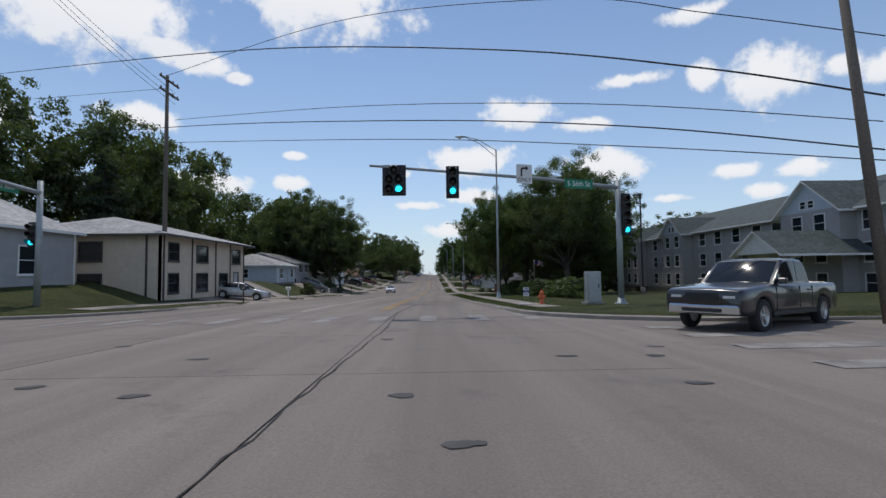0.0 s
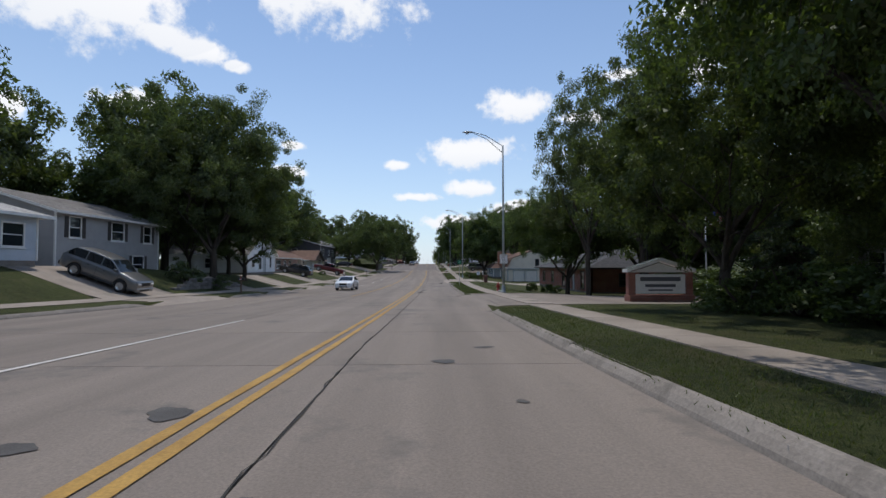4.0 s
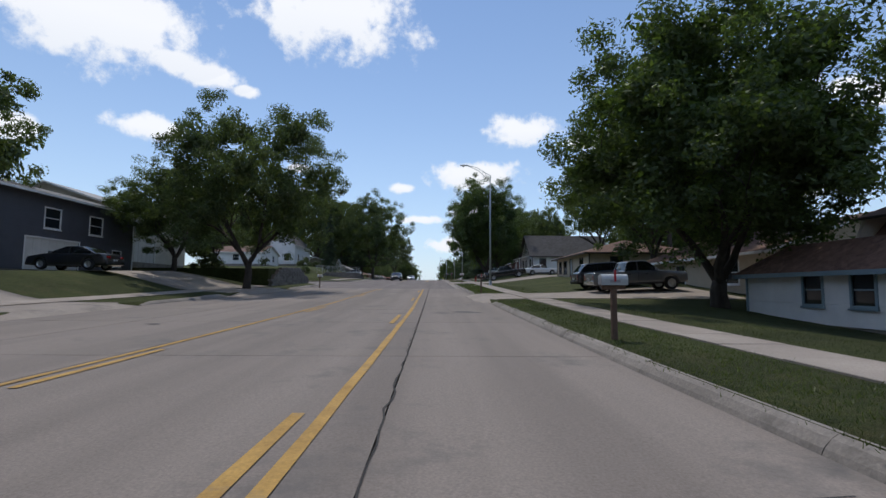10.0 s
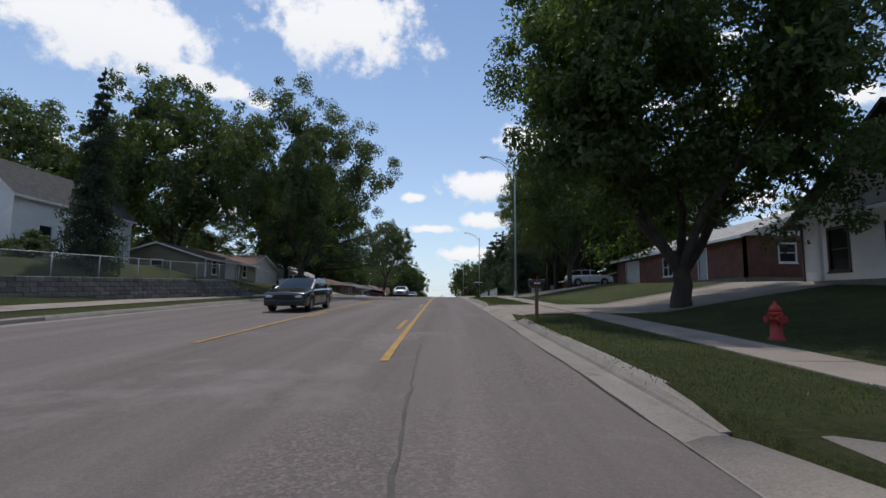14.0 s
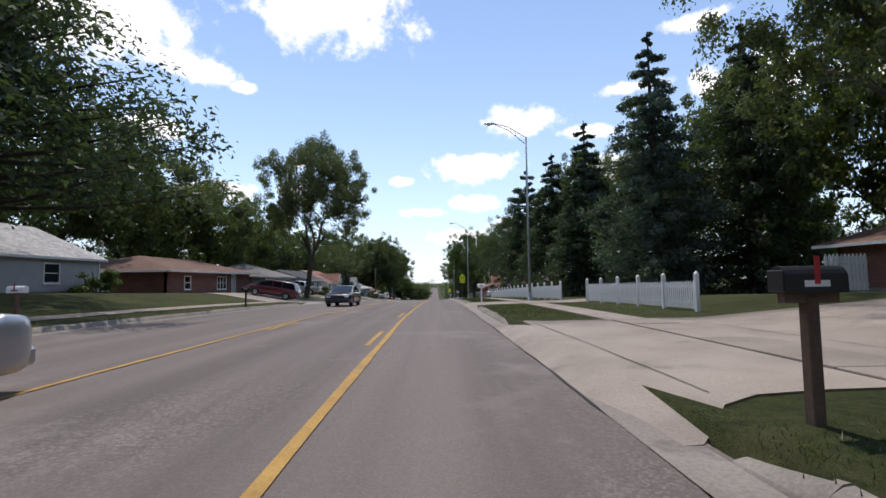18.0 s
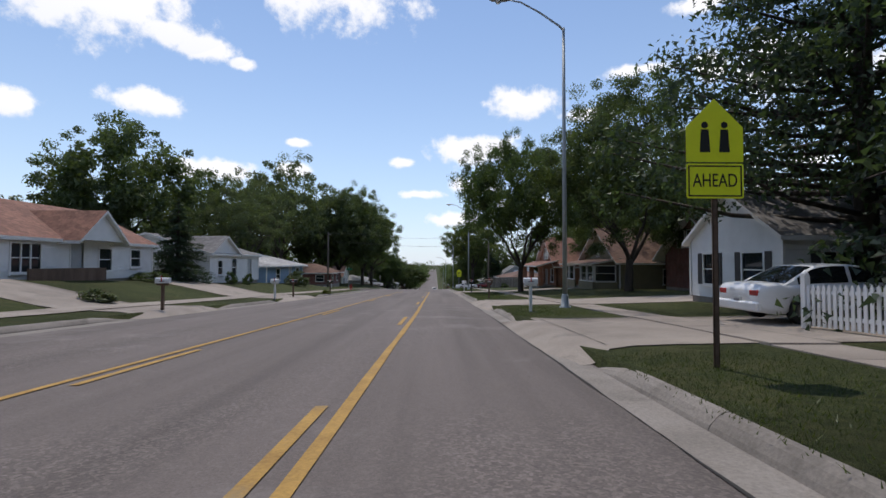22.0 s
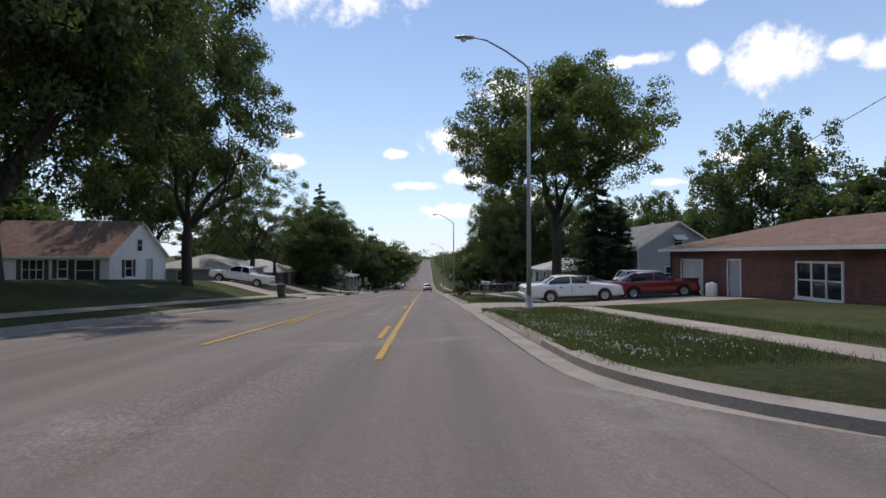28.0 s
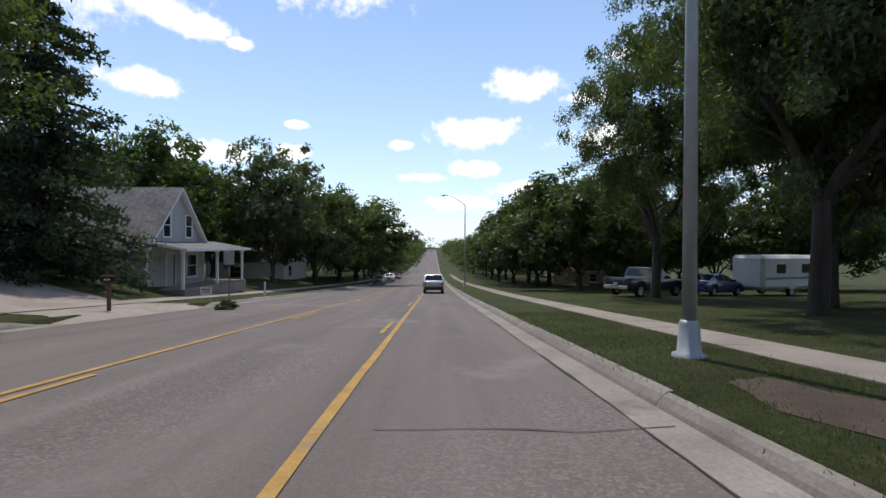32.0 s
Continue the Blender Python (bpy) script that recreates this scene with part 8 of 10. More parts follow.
def vehicle(k, colour, x, y, heading_, label, name=None):
    L, w, sill, belt, bon, roof, wr, fa, ra, c0, c1, c2, c3 = KINDS[k]
    hx, hy = -math.sin(radians(heading_)), math.cos(radians(heading_))
    zf, zb = surf(x + hx * fa, y + hy * fa), surf(x + hx * ra, y + hy * ra)
    nm = name or {"sedan": "car", "fullsize": "car", "suv": "suv", "van": "van", "pickup": "pickup_truck", "jeep": "suv"}[k]
    t = thing(nm, x, y, (zf + zb) / 2, heading_, label, {"pickup": "truck", "van": "van"}.get(k, "car"))
    t.matrix_world = pose(x, y, (zf + zb) / 2, 0, 0, heading_) @ Matrix.Rotation(math.atan2(zf - zb, fa - ra), 4, "X")
    col = car_paint(colour)
    key = (k, colour)
    if ("body",) + key not in MESHES:
        v, f = shell(k)
        MESHES[("body",) + key] = mesh_of("body", v, f, col, smooth=True)
    body = child("body", MESHES[("body",) + key], t)
    wb = w * 0.93
    C = Cabin(k)
    if ("cab",) + key not in MESHES:
        v, f = C.body()
        MESHES[("cab",) + key] = mesh_of("cab", v, f, col, smooth=True)
    child("cab", MESHES[("cab",) + key], t)
    G = M["car_glass"]

    def screen(a, b):
        return C.pane([[C.over(a + (b - a) * i / 6, v, 0.006) for v in (-0.9, -0.6, -0.3, 0, 0.3, 0.6, 0.9)] for i in range(7)])
    child("windscreen", stored(("windscreen", k), lambda: screen(c0 - 0.06, c1 + 0.05), G), t)
    child("rear_window", stored(("rear_window", k), lambda: screen(c3 + 0.09 * (c2 - c3) + 0.02, c2 - 0.04), G), t)
    lo_, hi_ = c3 + (c2 - c3) * 0.42, c0 - (c0 - c1) * 0.4
    cuts = [(-0.12, hi_), (lo_, -0.21)] if k in ("sedan", "fullsize", "pickup") else [(0.02, hi_), (-0.92, -0.06), (lo_, -1.0)]
    for s in (-1, 1):
        for n_, (y0_, y1_) in enumerate(cuts):
            def side_pane(s=s, y0_=y0_, y1_=y1_):
                return C.pane([[C.side(y0_ + (y1_ - y0_) * i / 6, f, s, 0.007) for f in (0.1, 0.4, 0.65, 0.86)] for i in range(7)])
            child("side_window", stored(("side_window", k, s, n_), side_pane, G), t)
        for n_, yy in enumerate((c0 - 0.02 if k != "van" else 1.0, -0.16, -1.08 if k != "pickup" else -0.95)):
            child("door_seam", stored(("door_seam", k, s, n_), lambda s=s, yy=yy: boxm(min(s * w * 0.97, s * (w + 0.003)), yy - 0.006, sill + 0.14, max(s * w * 0.97, s * (w + 0.003)), yy + 0.006, belt - 0.07), M["black_plastic"]), t)
        child("mirror", stored(("mirror", s) + key, lambda s=s: boxm(min(s * wb, s * (wb + 0.2)), c0 - 0.35, belt + 0.0, max(s * wb, s * (wb + 0.2)), c0 - 0.22, belt + 0.15, bev=0.03), col if k != "jeep" else M["black_plastic"]), t)
        f_y = L / 2 - 0.06
        child("headlight", stored(("headlight", k, s), lambda s=s: boxm(min(s * w * 0.47, s * w * 0.84), f_y - 0.2, bon - 0.34, max(s * w * 0.47, s * w * 0.84), f_y + 0.062, bon - 0.19, bev=0.045), M["clear_lens"]), t)
        tall = 0.34 if k in ("suv", "van", "pickup", "jeep") else 0.17
        child("tail_light", stored(("tail_light", k, s), lambda s=s: boxm(min(s * w * (0.48 if tall < 0.2 else 0.7), s * w * 0.86), -L / 2 - 0.006, belt - 0.1 - tall, max(s * w * (0.48 if tall < 0.2 else 0.7), s * w * 0.86), -L / 2 + 0.14, belt - 0.1, bev=0.03), M["red_lens"]), t)
        for q, yy in enumerate((0.35, -0.72)):
            child("door_handle", stored(("door_handle", k, s, q), lambda s=s, yy=yy: boxm(min(s * w * 0.96, s * (w + 0.012)), yy - 0.09, belt - 0.19, max(s * w * 0.96, s * (w + 0.012)), yy + 0.09, belt - 0.15, bev=0.008), M["black_plastic"]), t)
        child("sill_trim", stored(("sill_trim", k, s), lambda s=s: boxm(min(s * w * 0.8, s * w * 0.99), ra + wr * 1.2, sill - 0.03, max(s * w * 0.8, s * w * 0.99), fa - wr * 1.2, sill + 0.08, bev=0.01), M["black_plastic"]), t)
        for ax in (fa, ra):
            wm = Matrix.Translation((s * (w - 0.13), ax, wr)) @ Matrix.Rotation(s * math.pi / 2, 4, "Y")
            wh = child("wheel", stored(("tyre", k), lambda: wheel_mesh(wr, 0.115, "tyre"), M["rubber"]), t, "", wm)
            child("rim", stored(("rim", k), lambda: wheel_mesh(wr, 0.115, "rim"), M["rim"]), wh)
    child("front_bumper", stored(("front_bumper",) + key, lambda: boxm(-w * 0.88, L / 2 - 0.14, sill + 0.02, w * 0.88, L / 2 + 0.04, sill + 0.26, bev=0.04), M["chrome"] if k == "pickup" else col), t)
    child("rear_bumper", stored(("rear_bumper",) + key, lambda: boxm(-w * 0.9, -L / 2 - 0.06, sill + 0.06, w * 0.9, -L / 2 + 0.14, sill + 0.3, bev=0.04), M["chrome"] if k == "pickup" else (M["black_plastic"] if k in ("suv", "jeep") else col)), t)
    def grille():
        bm = bmesh.new()
        for i in range(5):
            box(bm, -w * 0.4, L / 2 - 0.1, bon - 0.37 + i * 0.038, w * 0.4, L / 2 + 0.016, bon - 0.347 + i * 0.038)
        box(bm, -w * 0.42, L / 2 - 0.1, bon - 0.38, w * 0.42, L / 2 + 0.006, bon - 0.17)
        return bm
    child("intake", stored(("intake", k), lambda: boxm(-w * 0.5, L / 2, sill + 0.08, w * 0.5, L / 2 + 0.046, sill + 0.18, bev=0.01), M["black_plastic"]), t)
    child("grille", stored(("grille", k), grille, M["black_plastic"]), t)
    pl = child("number_plate", stored(("number_plate", k), lambda: boxm(-0.15, -L / 2 - 0.075 if k not in ("sedan", "fullsize") else -L / 2 - 0.03, belt - 0.45, 0.15, -L / 2 + 0.01, belt - 0.3), M["plate"]), t)
    child("plate_print", stored(("plate_print", k), lambda: boxm(-0.11, -L / 2 - 0.079 if k not in ("sedan", "fullsize") else -L / 2 - 0.034, belt - 0.41, 0.11, -L / 2 - 0.02, belt - 0.35), M["bar_grey"]), pl)
    return t


vehicle("suv", "silver", -0.2, 527.5, 0, "silver sport utility car driving ahead down the hill")
vehicle("pickup", "dark", 9.25, 13.2, 122, "dark pickup truck waiting at the crossroads")
vehicle("sedan", "white", -8.8, 101.5, 180, "white sedan coming up the opposite lane")
vehicle("sedan", "black", -6.6, 226, 180, "black sedan coming along the opposite lane")
vehicle("sedan", "silver", -6.2, 270.8, 180, "silver sedan coming over the crest")
vehicle("sedan", "dark", -6.8, 301.5, 180, "dark blue sedan following over the crest")
for kind_, colour, x, y, hd, label in [
        ("sedan", "silver", -17, 43, -80, "silver sedan parked on the drive of the tan house"),
        ("suv", "grey", -19.5, 79.5, -90, "grey sport utility car parked by the bungalow"),
        ("suv", "dark", -20.6, 124.0, 90, "dark sport utility car parked before the brick ranch"),
        ("pickup", "maroon", -19.5, 142.5, 90, "dark red pickup truck parked on a drive"),
        ("sedan", "dark", -22, 171, 90, "dark sedan parked in front of the garage"),
        ("suv", "white", 22.4, 132.0, -90, "white sport utility car parked behind the brick house"),
        ("pickup", "grey", 12.6, 170.8, -90, "grey pickup truck parked tail to the street"),
        ("suv", "dark", 12.2, 174.2, -90, "dark sport utility car beside a grey pickup"),
        ("pickup", "black", 10.2, 208.8, -90, "black pickup truck on the drive of the tan ranch"),
        ("sedan", "white", 15.3, 209.0, -90, "white sedan parked behind a black pickup"),
        ("suv", "white", 15.4, 255.5, -90, "white sport utility car in deep tree shade"),
        ("jeep", "white", -22.5, 275, 90, "white boxy off-road car by a garage"),
        ("van", "maroon", -16.5, 315, 90, "maroon van parked before the red ranch"),
        ("pickup", "silver", -19.2, 333.5, 90, "silver pickup truck on the grey ranch's drive"),
        ("sedan", "white", 10.2, 341.2, -90, "white sedan parked by the picket fence"),
        ("fullsize", "white", 7.9, 448.2, -90, "long white sedan parked tail to the street"),
        ("sedan", "silver", 13.8, 462.8, -90, "silver sedan parked beside the tall ash"),
        ("sedan", "red", 12.7, 448.7, -90, "red sedan parked before the brick house"),
        ("van", "white", 17.8, 460.0, -90, "low white van parked beyond a silver sedan"),
        ("pickup", "white", -18.2, 469.0, 90, "white pickup truck on a sloping drive"),
        ("pickup", "dark", 13.5, 514, -60, "dark blue pickup truck parked on the grass"),
        ("sedan", "blue", 18.5, 515, -60, "blue car parked beside a trailer"),
        ("sedan", "dark", -26.5, 408.0, 90, "dark sedan on the side street"),
        ("sedan", "grey", -9.2, 562, 180, "grey car far down the hill"),
        ("suv", "white", -9.2, 580, 180, "white car far down the hill"),
        ("sedan", "red", -9.3, 600, 180, "red car far down the hill")]:
    vehicle(kind_, colour, x, y, hd, label)

# white travel trailer
t = thing("travel_trailer", 23.5, 516, ground_z(23.5, 516), -70, "white travel trailer parked on the grass", "trailer")
bm = boxm(-1.15, -2.9, 0.5, 1.15, 2.9, 2.8, bev=0.22)
part("body", bm, M["vinyl"], t)
part("stripe", boxm(-1.17, -2.6, 1.2, 1.17, 2.6, 1.34), M["blue_trim"], t, "blue stripe")
for yy in (-1.6, 0.9):
    part("window", boxm(-1.165, yy, 1.6, 1.165, yy + 0.9, 2.2), M["car_glass"], t)
part("door", boxm(1.1, -0.4, 0.55, 1.17, 0.3, 2.4), M["trim"], t)
part("drawbar", boxm(-0.08, 2.8, 0.42, 0.08, 4.0, 0.52), M["black"], t)
for s in (-1, 1):
    wh = child("wheel", stored(("tyre", "suv"), None, None), t, "", Matrix.Translation((s * 1.0, 0, 0.37)) @ Matrix.Rotation(s * math.pi / 2, 4, "Y"))
    child("rim", stored(("rim", "suv"), None, None), wh)


# ---- street furniture ----
def words(text, size, mat, parent, m, name="lettering", wide=1.0):
    """Flat raised lettering, centred; m places it with its face to local +z."""
    cu = bpy.data.curves.new(name, "FONT")
    cu.body, cu.size, cu.extrude = text, size, 0.002
    cu.align_x, cu.align_y = "CENTER", "CENTER"
    cu.materials.append(mat)
    ob = bpy.data.objects.new(name, cu)
    me = bpy.data.meshes.new_from_object(ob)
    bpy.data.objects.remove(ob)
    me.materials.clear()
    me.materials.append(mat)
    o = child(name, me, parent, "", m @ Matrix.Diagonal((wide, 1, 1, 1)))
    return o


FACE_BACK = Matrix.Rotation(math.pi / 2, 4, "X")      # lettering that faces -y


def plate_bm(w, h, r=0.04, t=0.004):
    """A sign sheet standing in x-z with rounded corners, face to -y."""
    bm = bmesh.new()
    pts = []
    for cx, cz, a0 in ((w / 2 - r, h / 2 - r, 0), (-w / 2 + r, h / 2 - r, 90), (-w / 2 + r, -h / 2 + r, 180), (w / 2 - r, -h / 2 + r, 270)):
        for i in range(4):
            a = radians(a0 + 30 * i)
            pts.append((cx + r * math.cos(a), cz + r * math.sin(a)))
    return prism(bm, pts, t)


def prism(bm, pts, t, y=0.0):
    f = [bm.verts.new((x, y - t, z)) for x, z in pts]
    b = [bm.verts.new((x, y, z)) for x, z in pts]
    bm.faces.new(f)
    bm.faces.new(b[::-1])
    n = len(pts)
    for i in range(n):
        bm.faces.new((f[i], b[i], b[(i + 1) % n], f[(i + 1) % n]))
    bmesh.ops.recalc_face_normals(bm, faces=bm.faces)
    return bm


def at(x, y, z):
    return Matrix.Translation((x, y, z))


def street_lamp(x, y, h, double):
    t = thing("street_lamp", x, y, ground_z(x, y), 0, "tall grey steel street lamp with an arm over the road", "street lamp", "street lamps along the road")
    part("base", lathe(bmesh.new(), [(0.24, -0.1), (0.24, 0.04), (0.17, 0.06), (0.14, 0.5), (0.115, 0.55)], 14), M["pole_paint"], t)
    part("pole", tube(bmesh.new(), [(0, 0, 0.02), (0, 0, h * 0.5), (0, 0, h - 0.4)], [0.105, 0.085, 0.06], 12), M["pole_paint"], t)
    if double:
        a = [(0, 0, h - 1.0), (-0.5, 0, h - 0.6), (-1.3, 0, h + 0.1), (-2.4, 0, h + 0.6)]
        b = [(0, 0, h - 0.45), (-0.5, 0, h - 0.15), (-1.4, 0, h + 0.4), (-2.4, 0, h + 0.66)]
        part("arm", tube(bmesh.new(), a, 0.03, 8), M["pole_paint"], t)
        part("arm", tube(bmesh.new(), b, 0.032, 8), M["pole_paint"], t)
        part("strut", tube(bmesh.new(), [(-0.8, 0, h - 0.34), (-0.8, 0, h + 0.03)], 0.018, 6), M["pole_paint"], t)
        hx = -2.4
    else:
        part("arm", tube(bmesh.new(), [(0, 0, h - 0.5), (-0.2, 0, h - 0.3), (-1.0, 0, h + 0.25), (-1.8, 0, h + 0.68), (-2.3, 0, h + 0.78)], [0.05, 0.045, 0.04, 0.035, 0.03], 8), M["pole_paint"], t)
        hx = -2.3
    z = h + (0.64 if double else 0.78)
    bm = bmesh.new()
    secs = [(-0.0, 0.05, 0.05), (-0.15, 0.13, 0.09), (-0.45, 0.17, 0.1), (-0.75, 0.12, 0.07), (-0.85, 0.03, 0.03)]
    rings = []
    for sx, wy, hz_ in secs:
        rings.append([bm.verts.new((hx + sx, wy * math.cos(k * math.pi / 4), z + hz_ * math.sin(k * math.pi / 4) * (1 if k < 4 else 0.6))) for k in range(8)])
    for r0, r1 in zip(rings, rings[1:]):
        for k in range(8):
            bm.faces.new((r0[k], r0[(k + 1) % 8], r1[(k + 1) % 8], r1[k])).smooth = True
    bm.faces.new(rings[0][::-1])
    bm.faces.new(rings[-1])
    bmesh.ops.recalc_face_normals(bm, faces=bm.faces)
    hd = part("lamp_head", bm, M["galv"], t)
    bm = lathe(bmesh.new(), [(0.13, 0.0), (0.12, -0.06), (0.07, -0.11), (0.01, -0.12)], 10, (hx - 0.48, 0, z - 0.055))
    part("lens", bm, M["clear_lens"], hd)
    return t


for x, y, h, d in ((5.3, 37.2, 12.2, 1), (5.9, 88.2, 12.2, 1), (6.2, 140.5, 12.2, 1), (6.0, 191.5, 12.2, 1), (6.3, 247, 12.2, 1), (7.0, 303, 13, 1), (5.4, 348.8, 12.2, 0), (4.75, 396.5, 11.3, 0), (4.3, 442.0, 10.7, 0), (3.64, 490.5, 10.5, 0), (3.8, 545, 11, 0)):
    street_lamp(x, y, h, d)
for x, y, h in ((21.3, 47.5, 9.9), (16.5, 86, 8.5)):
    t = thing("parking_lamp", x, y, ground_z(x, y), 0, "dark parking-lot lamp with a flat square head", "street lamp", "parking lamps")
    part("base", lathe(bmesh.new(), [(0.25, -0.1), (0.25, 0.6), (0.22, 0.62)], 12), M["kerb"], t)
    part("pole", boxm(-0.06, -0.06, 0.6, 0.06, 0.06, h), M["black"], t)
    part("lamp_head", boxm(-0.7, -0.2, h, 0.1, 0.2, h + 0.12, bev=0.02), M["black"], t)


def post(x, y, h, label, name="road_sign", cat="sign", r=0.03, mat="galv"):
    t = thing(name, x, y, ground_z(x, y), 0, label, cat)
    bm = bmesh.new()
    for a in ((-r, -0.008, r, 0.0), (-r, -0.008, -r + 0.01, 0.02), (r - 0.01, -0.008, r, 0.02)):
        box(bm, a[0], a[1], -0.3, a[2], a[3], h)
    part("post", bm, M[mat], t)
    return t


def sheet(t, w, h, z, mat, y=-0.012, r=0.04, border=None, x=0.0):
    bm = plate_bm(w, h, r)
    bmesh.ops.translate(bm, verts=bm.verts, vec=(x, y, z))
    pl = part("sign_plate", bm, M[mat], t)
    if border:
        bm = bmesh.new()
        i, e = 0.025, 0.018
        for a in ((-w / 2 + i, -h / 2 + i, w / 2 - i, -h / 2 + i + e), (-w / 2 + i, h / 2 - i - e, w / 2 - i, h / 2 - i), (-w / 2 + i, -h / 2 + i + e, -w / 2 + i + e, h / 2 - i - e), (w / 2 - i - e, -h / 2 + i + e, w / 2 - i, h / 2 - i - e)):
            box(bm, x + a[0], y - 0.0065, z + a[1], x + a[2], y - 0.0042, z + a[3])
        part("border", bm, M[border], pl)
    return pl


def bars(t, y, rows, mat="ink"):
    """Plain bars where print cannot be lettered: x, z, width, height."""
    for x, z, w, h in rows:
        part("print_bar", boxm(x - w / 2, y - 0.003, z - h / 2, x + w / 2, y, z + h / 2), M[mat], t)


# speed limit on the second lamp
t = thing("speed_sign", 5.9, 88.08, ground_z(5.9, 88.2) + 2.0, 0, "white speed limit sign strapped to a lamp pole", "sign")
pl = sheet(t, 0.61, 0.76, 0.65, "sign_white", 0.0, 0.04, "ink")
words("SPEED", 0.16, M["ink"], t, at(0, -0.005, 0.91) @ FACE_BACK, wide=0.85)
words("LIMIT", 0.16, M["ink"], t, at(0, -0.005, 0.76) @ FACE_BACK, wide=0.95)
words("35", 0.36, M["ink"], t, at(0, -0.005, 0.5) @ FACE_BACK)
for z in (0.45, 0.85):
    part("strap", boxm(-0.1, 0.0, z, 0.1, 0.14, z + 0.03), M["galv"], t)


# ---- signals at the junction ----
def signal_head(t, x, y, z0, n, lit, face="S", wide=0.36, gap=0.36):
    """Stacked signal sections with hoods; face S looks to -y, W to -x."""
    rot = 0 if face == "S" else -math.pi / 2
    h = part("signal_head", boxm(-wide / 2, -0.1, 0, wide / 2, 0.12, n * gap, bev=0.02), M["black"], t)
    h.matrix_local = at(x, y, z0) @ Matrix.Rotation(rot, 4, "Z")
    part("backplate", boxm(-wide / 2 - 0.1, 0.06, -0.1, wide / 2 + 0.1, 0.075, n * gap + 0.1), M["black_plastic"], h)
    for i in range(n):
        zc = (i + 0.5) * gap
        bm = bmesh.new()
        lathe(bm, [(0.13, 0.0), (0.12, 0.02), (0.06, 0.04), (0.01, 0.045)], 16)
        bmesh.ops.rotate(bm, verts=bm.verts, cent=(0, 0, 0), matrix=Matrix.Rotation(math.pi / 2, 3, "X"))
        bmesh.ops.translate(bm, verts=bm.verts, vec=(0, -0.1, zc))
        ln = part("lens", bm, M["signal_lamp"] if i == lit else M["lens_off"], h)
        bm = bmesh.new()
        seg = 12
        inner, outer = [], []
        for k in range(seg + 1):
            a = radians(-30 + 240 * k / seg)
            for r, lst in ((0.15, outer), (0.14, inner)):
                lst.append([bm.verts.new((r * math.cos(a), -0.1, zc + r * math.sin(a))), bm.verts.new((r * math.cos(a), -0.1 - (0.2 + 0.08 * math.sin(a)), zc + r * math.sin(a)))])
        for lst in (outer, inner):
            for p, q in zip(lst, lst[1:]):
                bm.faces.new((p[0], q[0], q[1], p[1]))
        part("hood", bm, M["black"], h)
    return h


sx, sy = 9.2, 22.7
g0 = ground_z(sx, sy)
rz0 = road_z(sy) - g0
t = thing("signal_pole", sx, sy, g0, 0, "grey steel traffic signal pole with a long mast arm", "traffic light")
part("base", lathe(bmesh.new(), [(0.3, -0.1), (0.3, 0.05), (0.2, 0.08), (0.16, 0.3)], 14), M["pole_paint"], t)
part("pole", tube(bmesh.new(), [(0, 0, 0.05), (0, 0, 6.2 + rz0)], [0.15, 0.12], 14), M["pole_paint"], t)
part("mast_arm", tube(bmesh.new(), [(0, 0, 5.85 + rz0), (-4, -1.1, 6.1 + rz0), (-11.6, -3.2, 6.28 + rz0)], [0.11, 0.085, 0.05], 12), M["pole_paint"], t)
# five-lens head: one above, two and two below
hd = part("signal_head", boxm(-0.2, -0.1, 0.8, 0.2, 0.1, 1.2, bev=0.02), M["black"], t)
hd.matrix_local = at(-10.6, -3.1, 5.1 + rz0)
part("lower_head", boxm(-0.42, -0.1, 0.0, 0.42, 0.1, 0.8, bev=0.02), M["black"], hd)
part("backplate", boxm(-0.49, 0.102, -0.05, 0.49, 0.115, 1.25), M["black_plastic"], hd)
for lx, lz, on in ((0, 1.0, 0), (-0.2, 0.6, 0), (0.2, 0.6, 0), (-0.2, 0.2, 0), (0.2, 0.2, 1)):
    bm = lathe(bmesh.new(), [(0.14, 0.0), (0.13, 0.02), (0.06, 0.04), (0.01, 0.045)], 16)
    bmesh.ops.rotate(bm, verts=bm.verts, cent=(0, 0, 0), matrix=Matrix.Rotation(math.pi / 2, 3, "X"))
    bmesh.ops.translate(bm, verts=bm.verts, vec=(lx, -0.1, lz))
    part("lens", bm, M["signal_lamp"] if on else M["lens_off"], hd)
    hood = bmesh.new()
    tube(hood, [(lx, -0.1, lz), (lx, -0.3, lz)], 0.155, 12, caps=False)
    part("hood", hood, M["black"], hd)
signal_head(t, -8.14, -2.55, 5.1 + rz0, 3, 0, gap=0.4)
signal_head(t, 0.3, -0.12, 3.6 + rz0, 5, 0, gap=0.37)
turn = Matrix.Rotation(0.27, 4, "Z")
pl = part("sign_plate", plate_bm(0.78, 0.88), M["sign_white"], t, "white lane sign with a black turn arrow")
pl.matrix_local = at(-4.84, -1.45, 6.25 + rz0) @ turn
words("ONLY", 0.25, M["ink"], pl, at(0, -0.007, -0.26) @ FACE_BACK)
bm = prism(bmesh.new(), [(-0.16, 0.0), (-0.08, 0.0), (-0.08, 0.28), (-0.04, 0.34), (0.1, 0.34), (0.1, 0.26), (0.24, 0.39), (0.1, 0.52), (0.1, 0.43), (-0.07, 0.43), (-0.16, 0.33)], 0.004)
bmesh.ops.translate(bm, verts=bm.verts, vec=(-0.02, -0.005, -0.12))
part("arrow", bm, M["ink"], pl)
pl = part("street_name_plate", plate_bm(1.5, 0.44), M["sign_green"], t, "green street name sign with white letters")
pl.matrix_local = at(-2.15, -0.78, 5.9 + rz0) @ turn
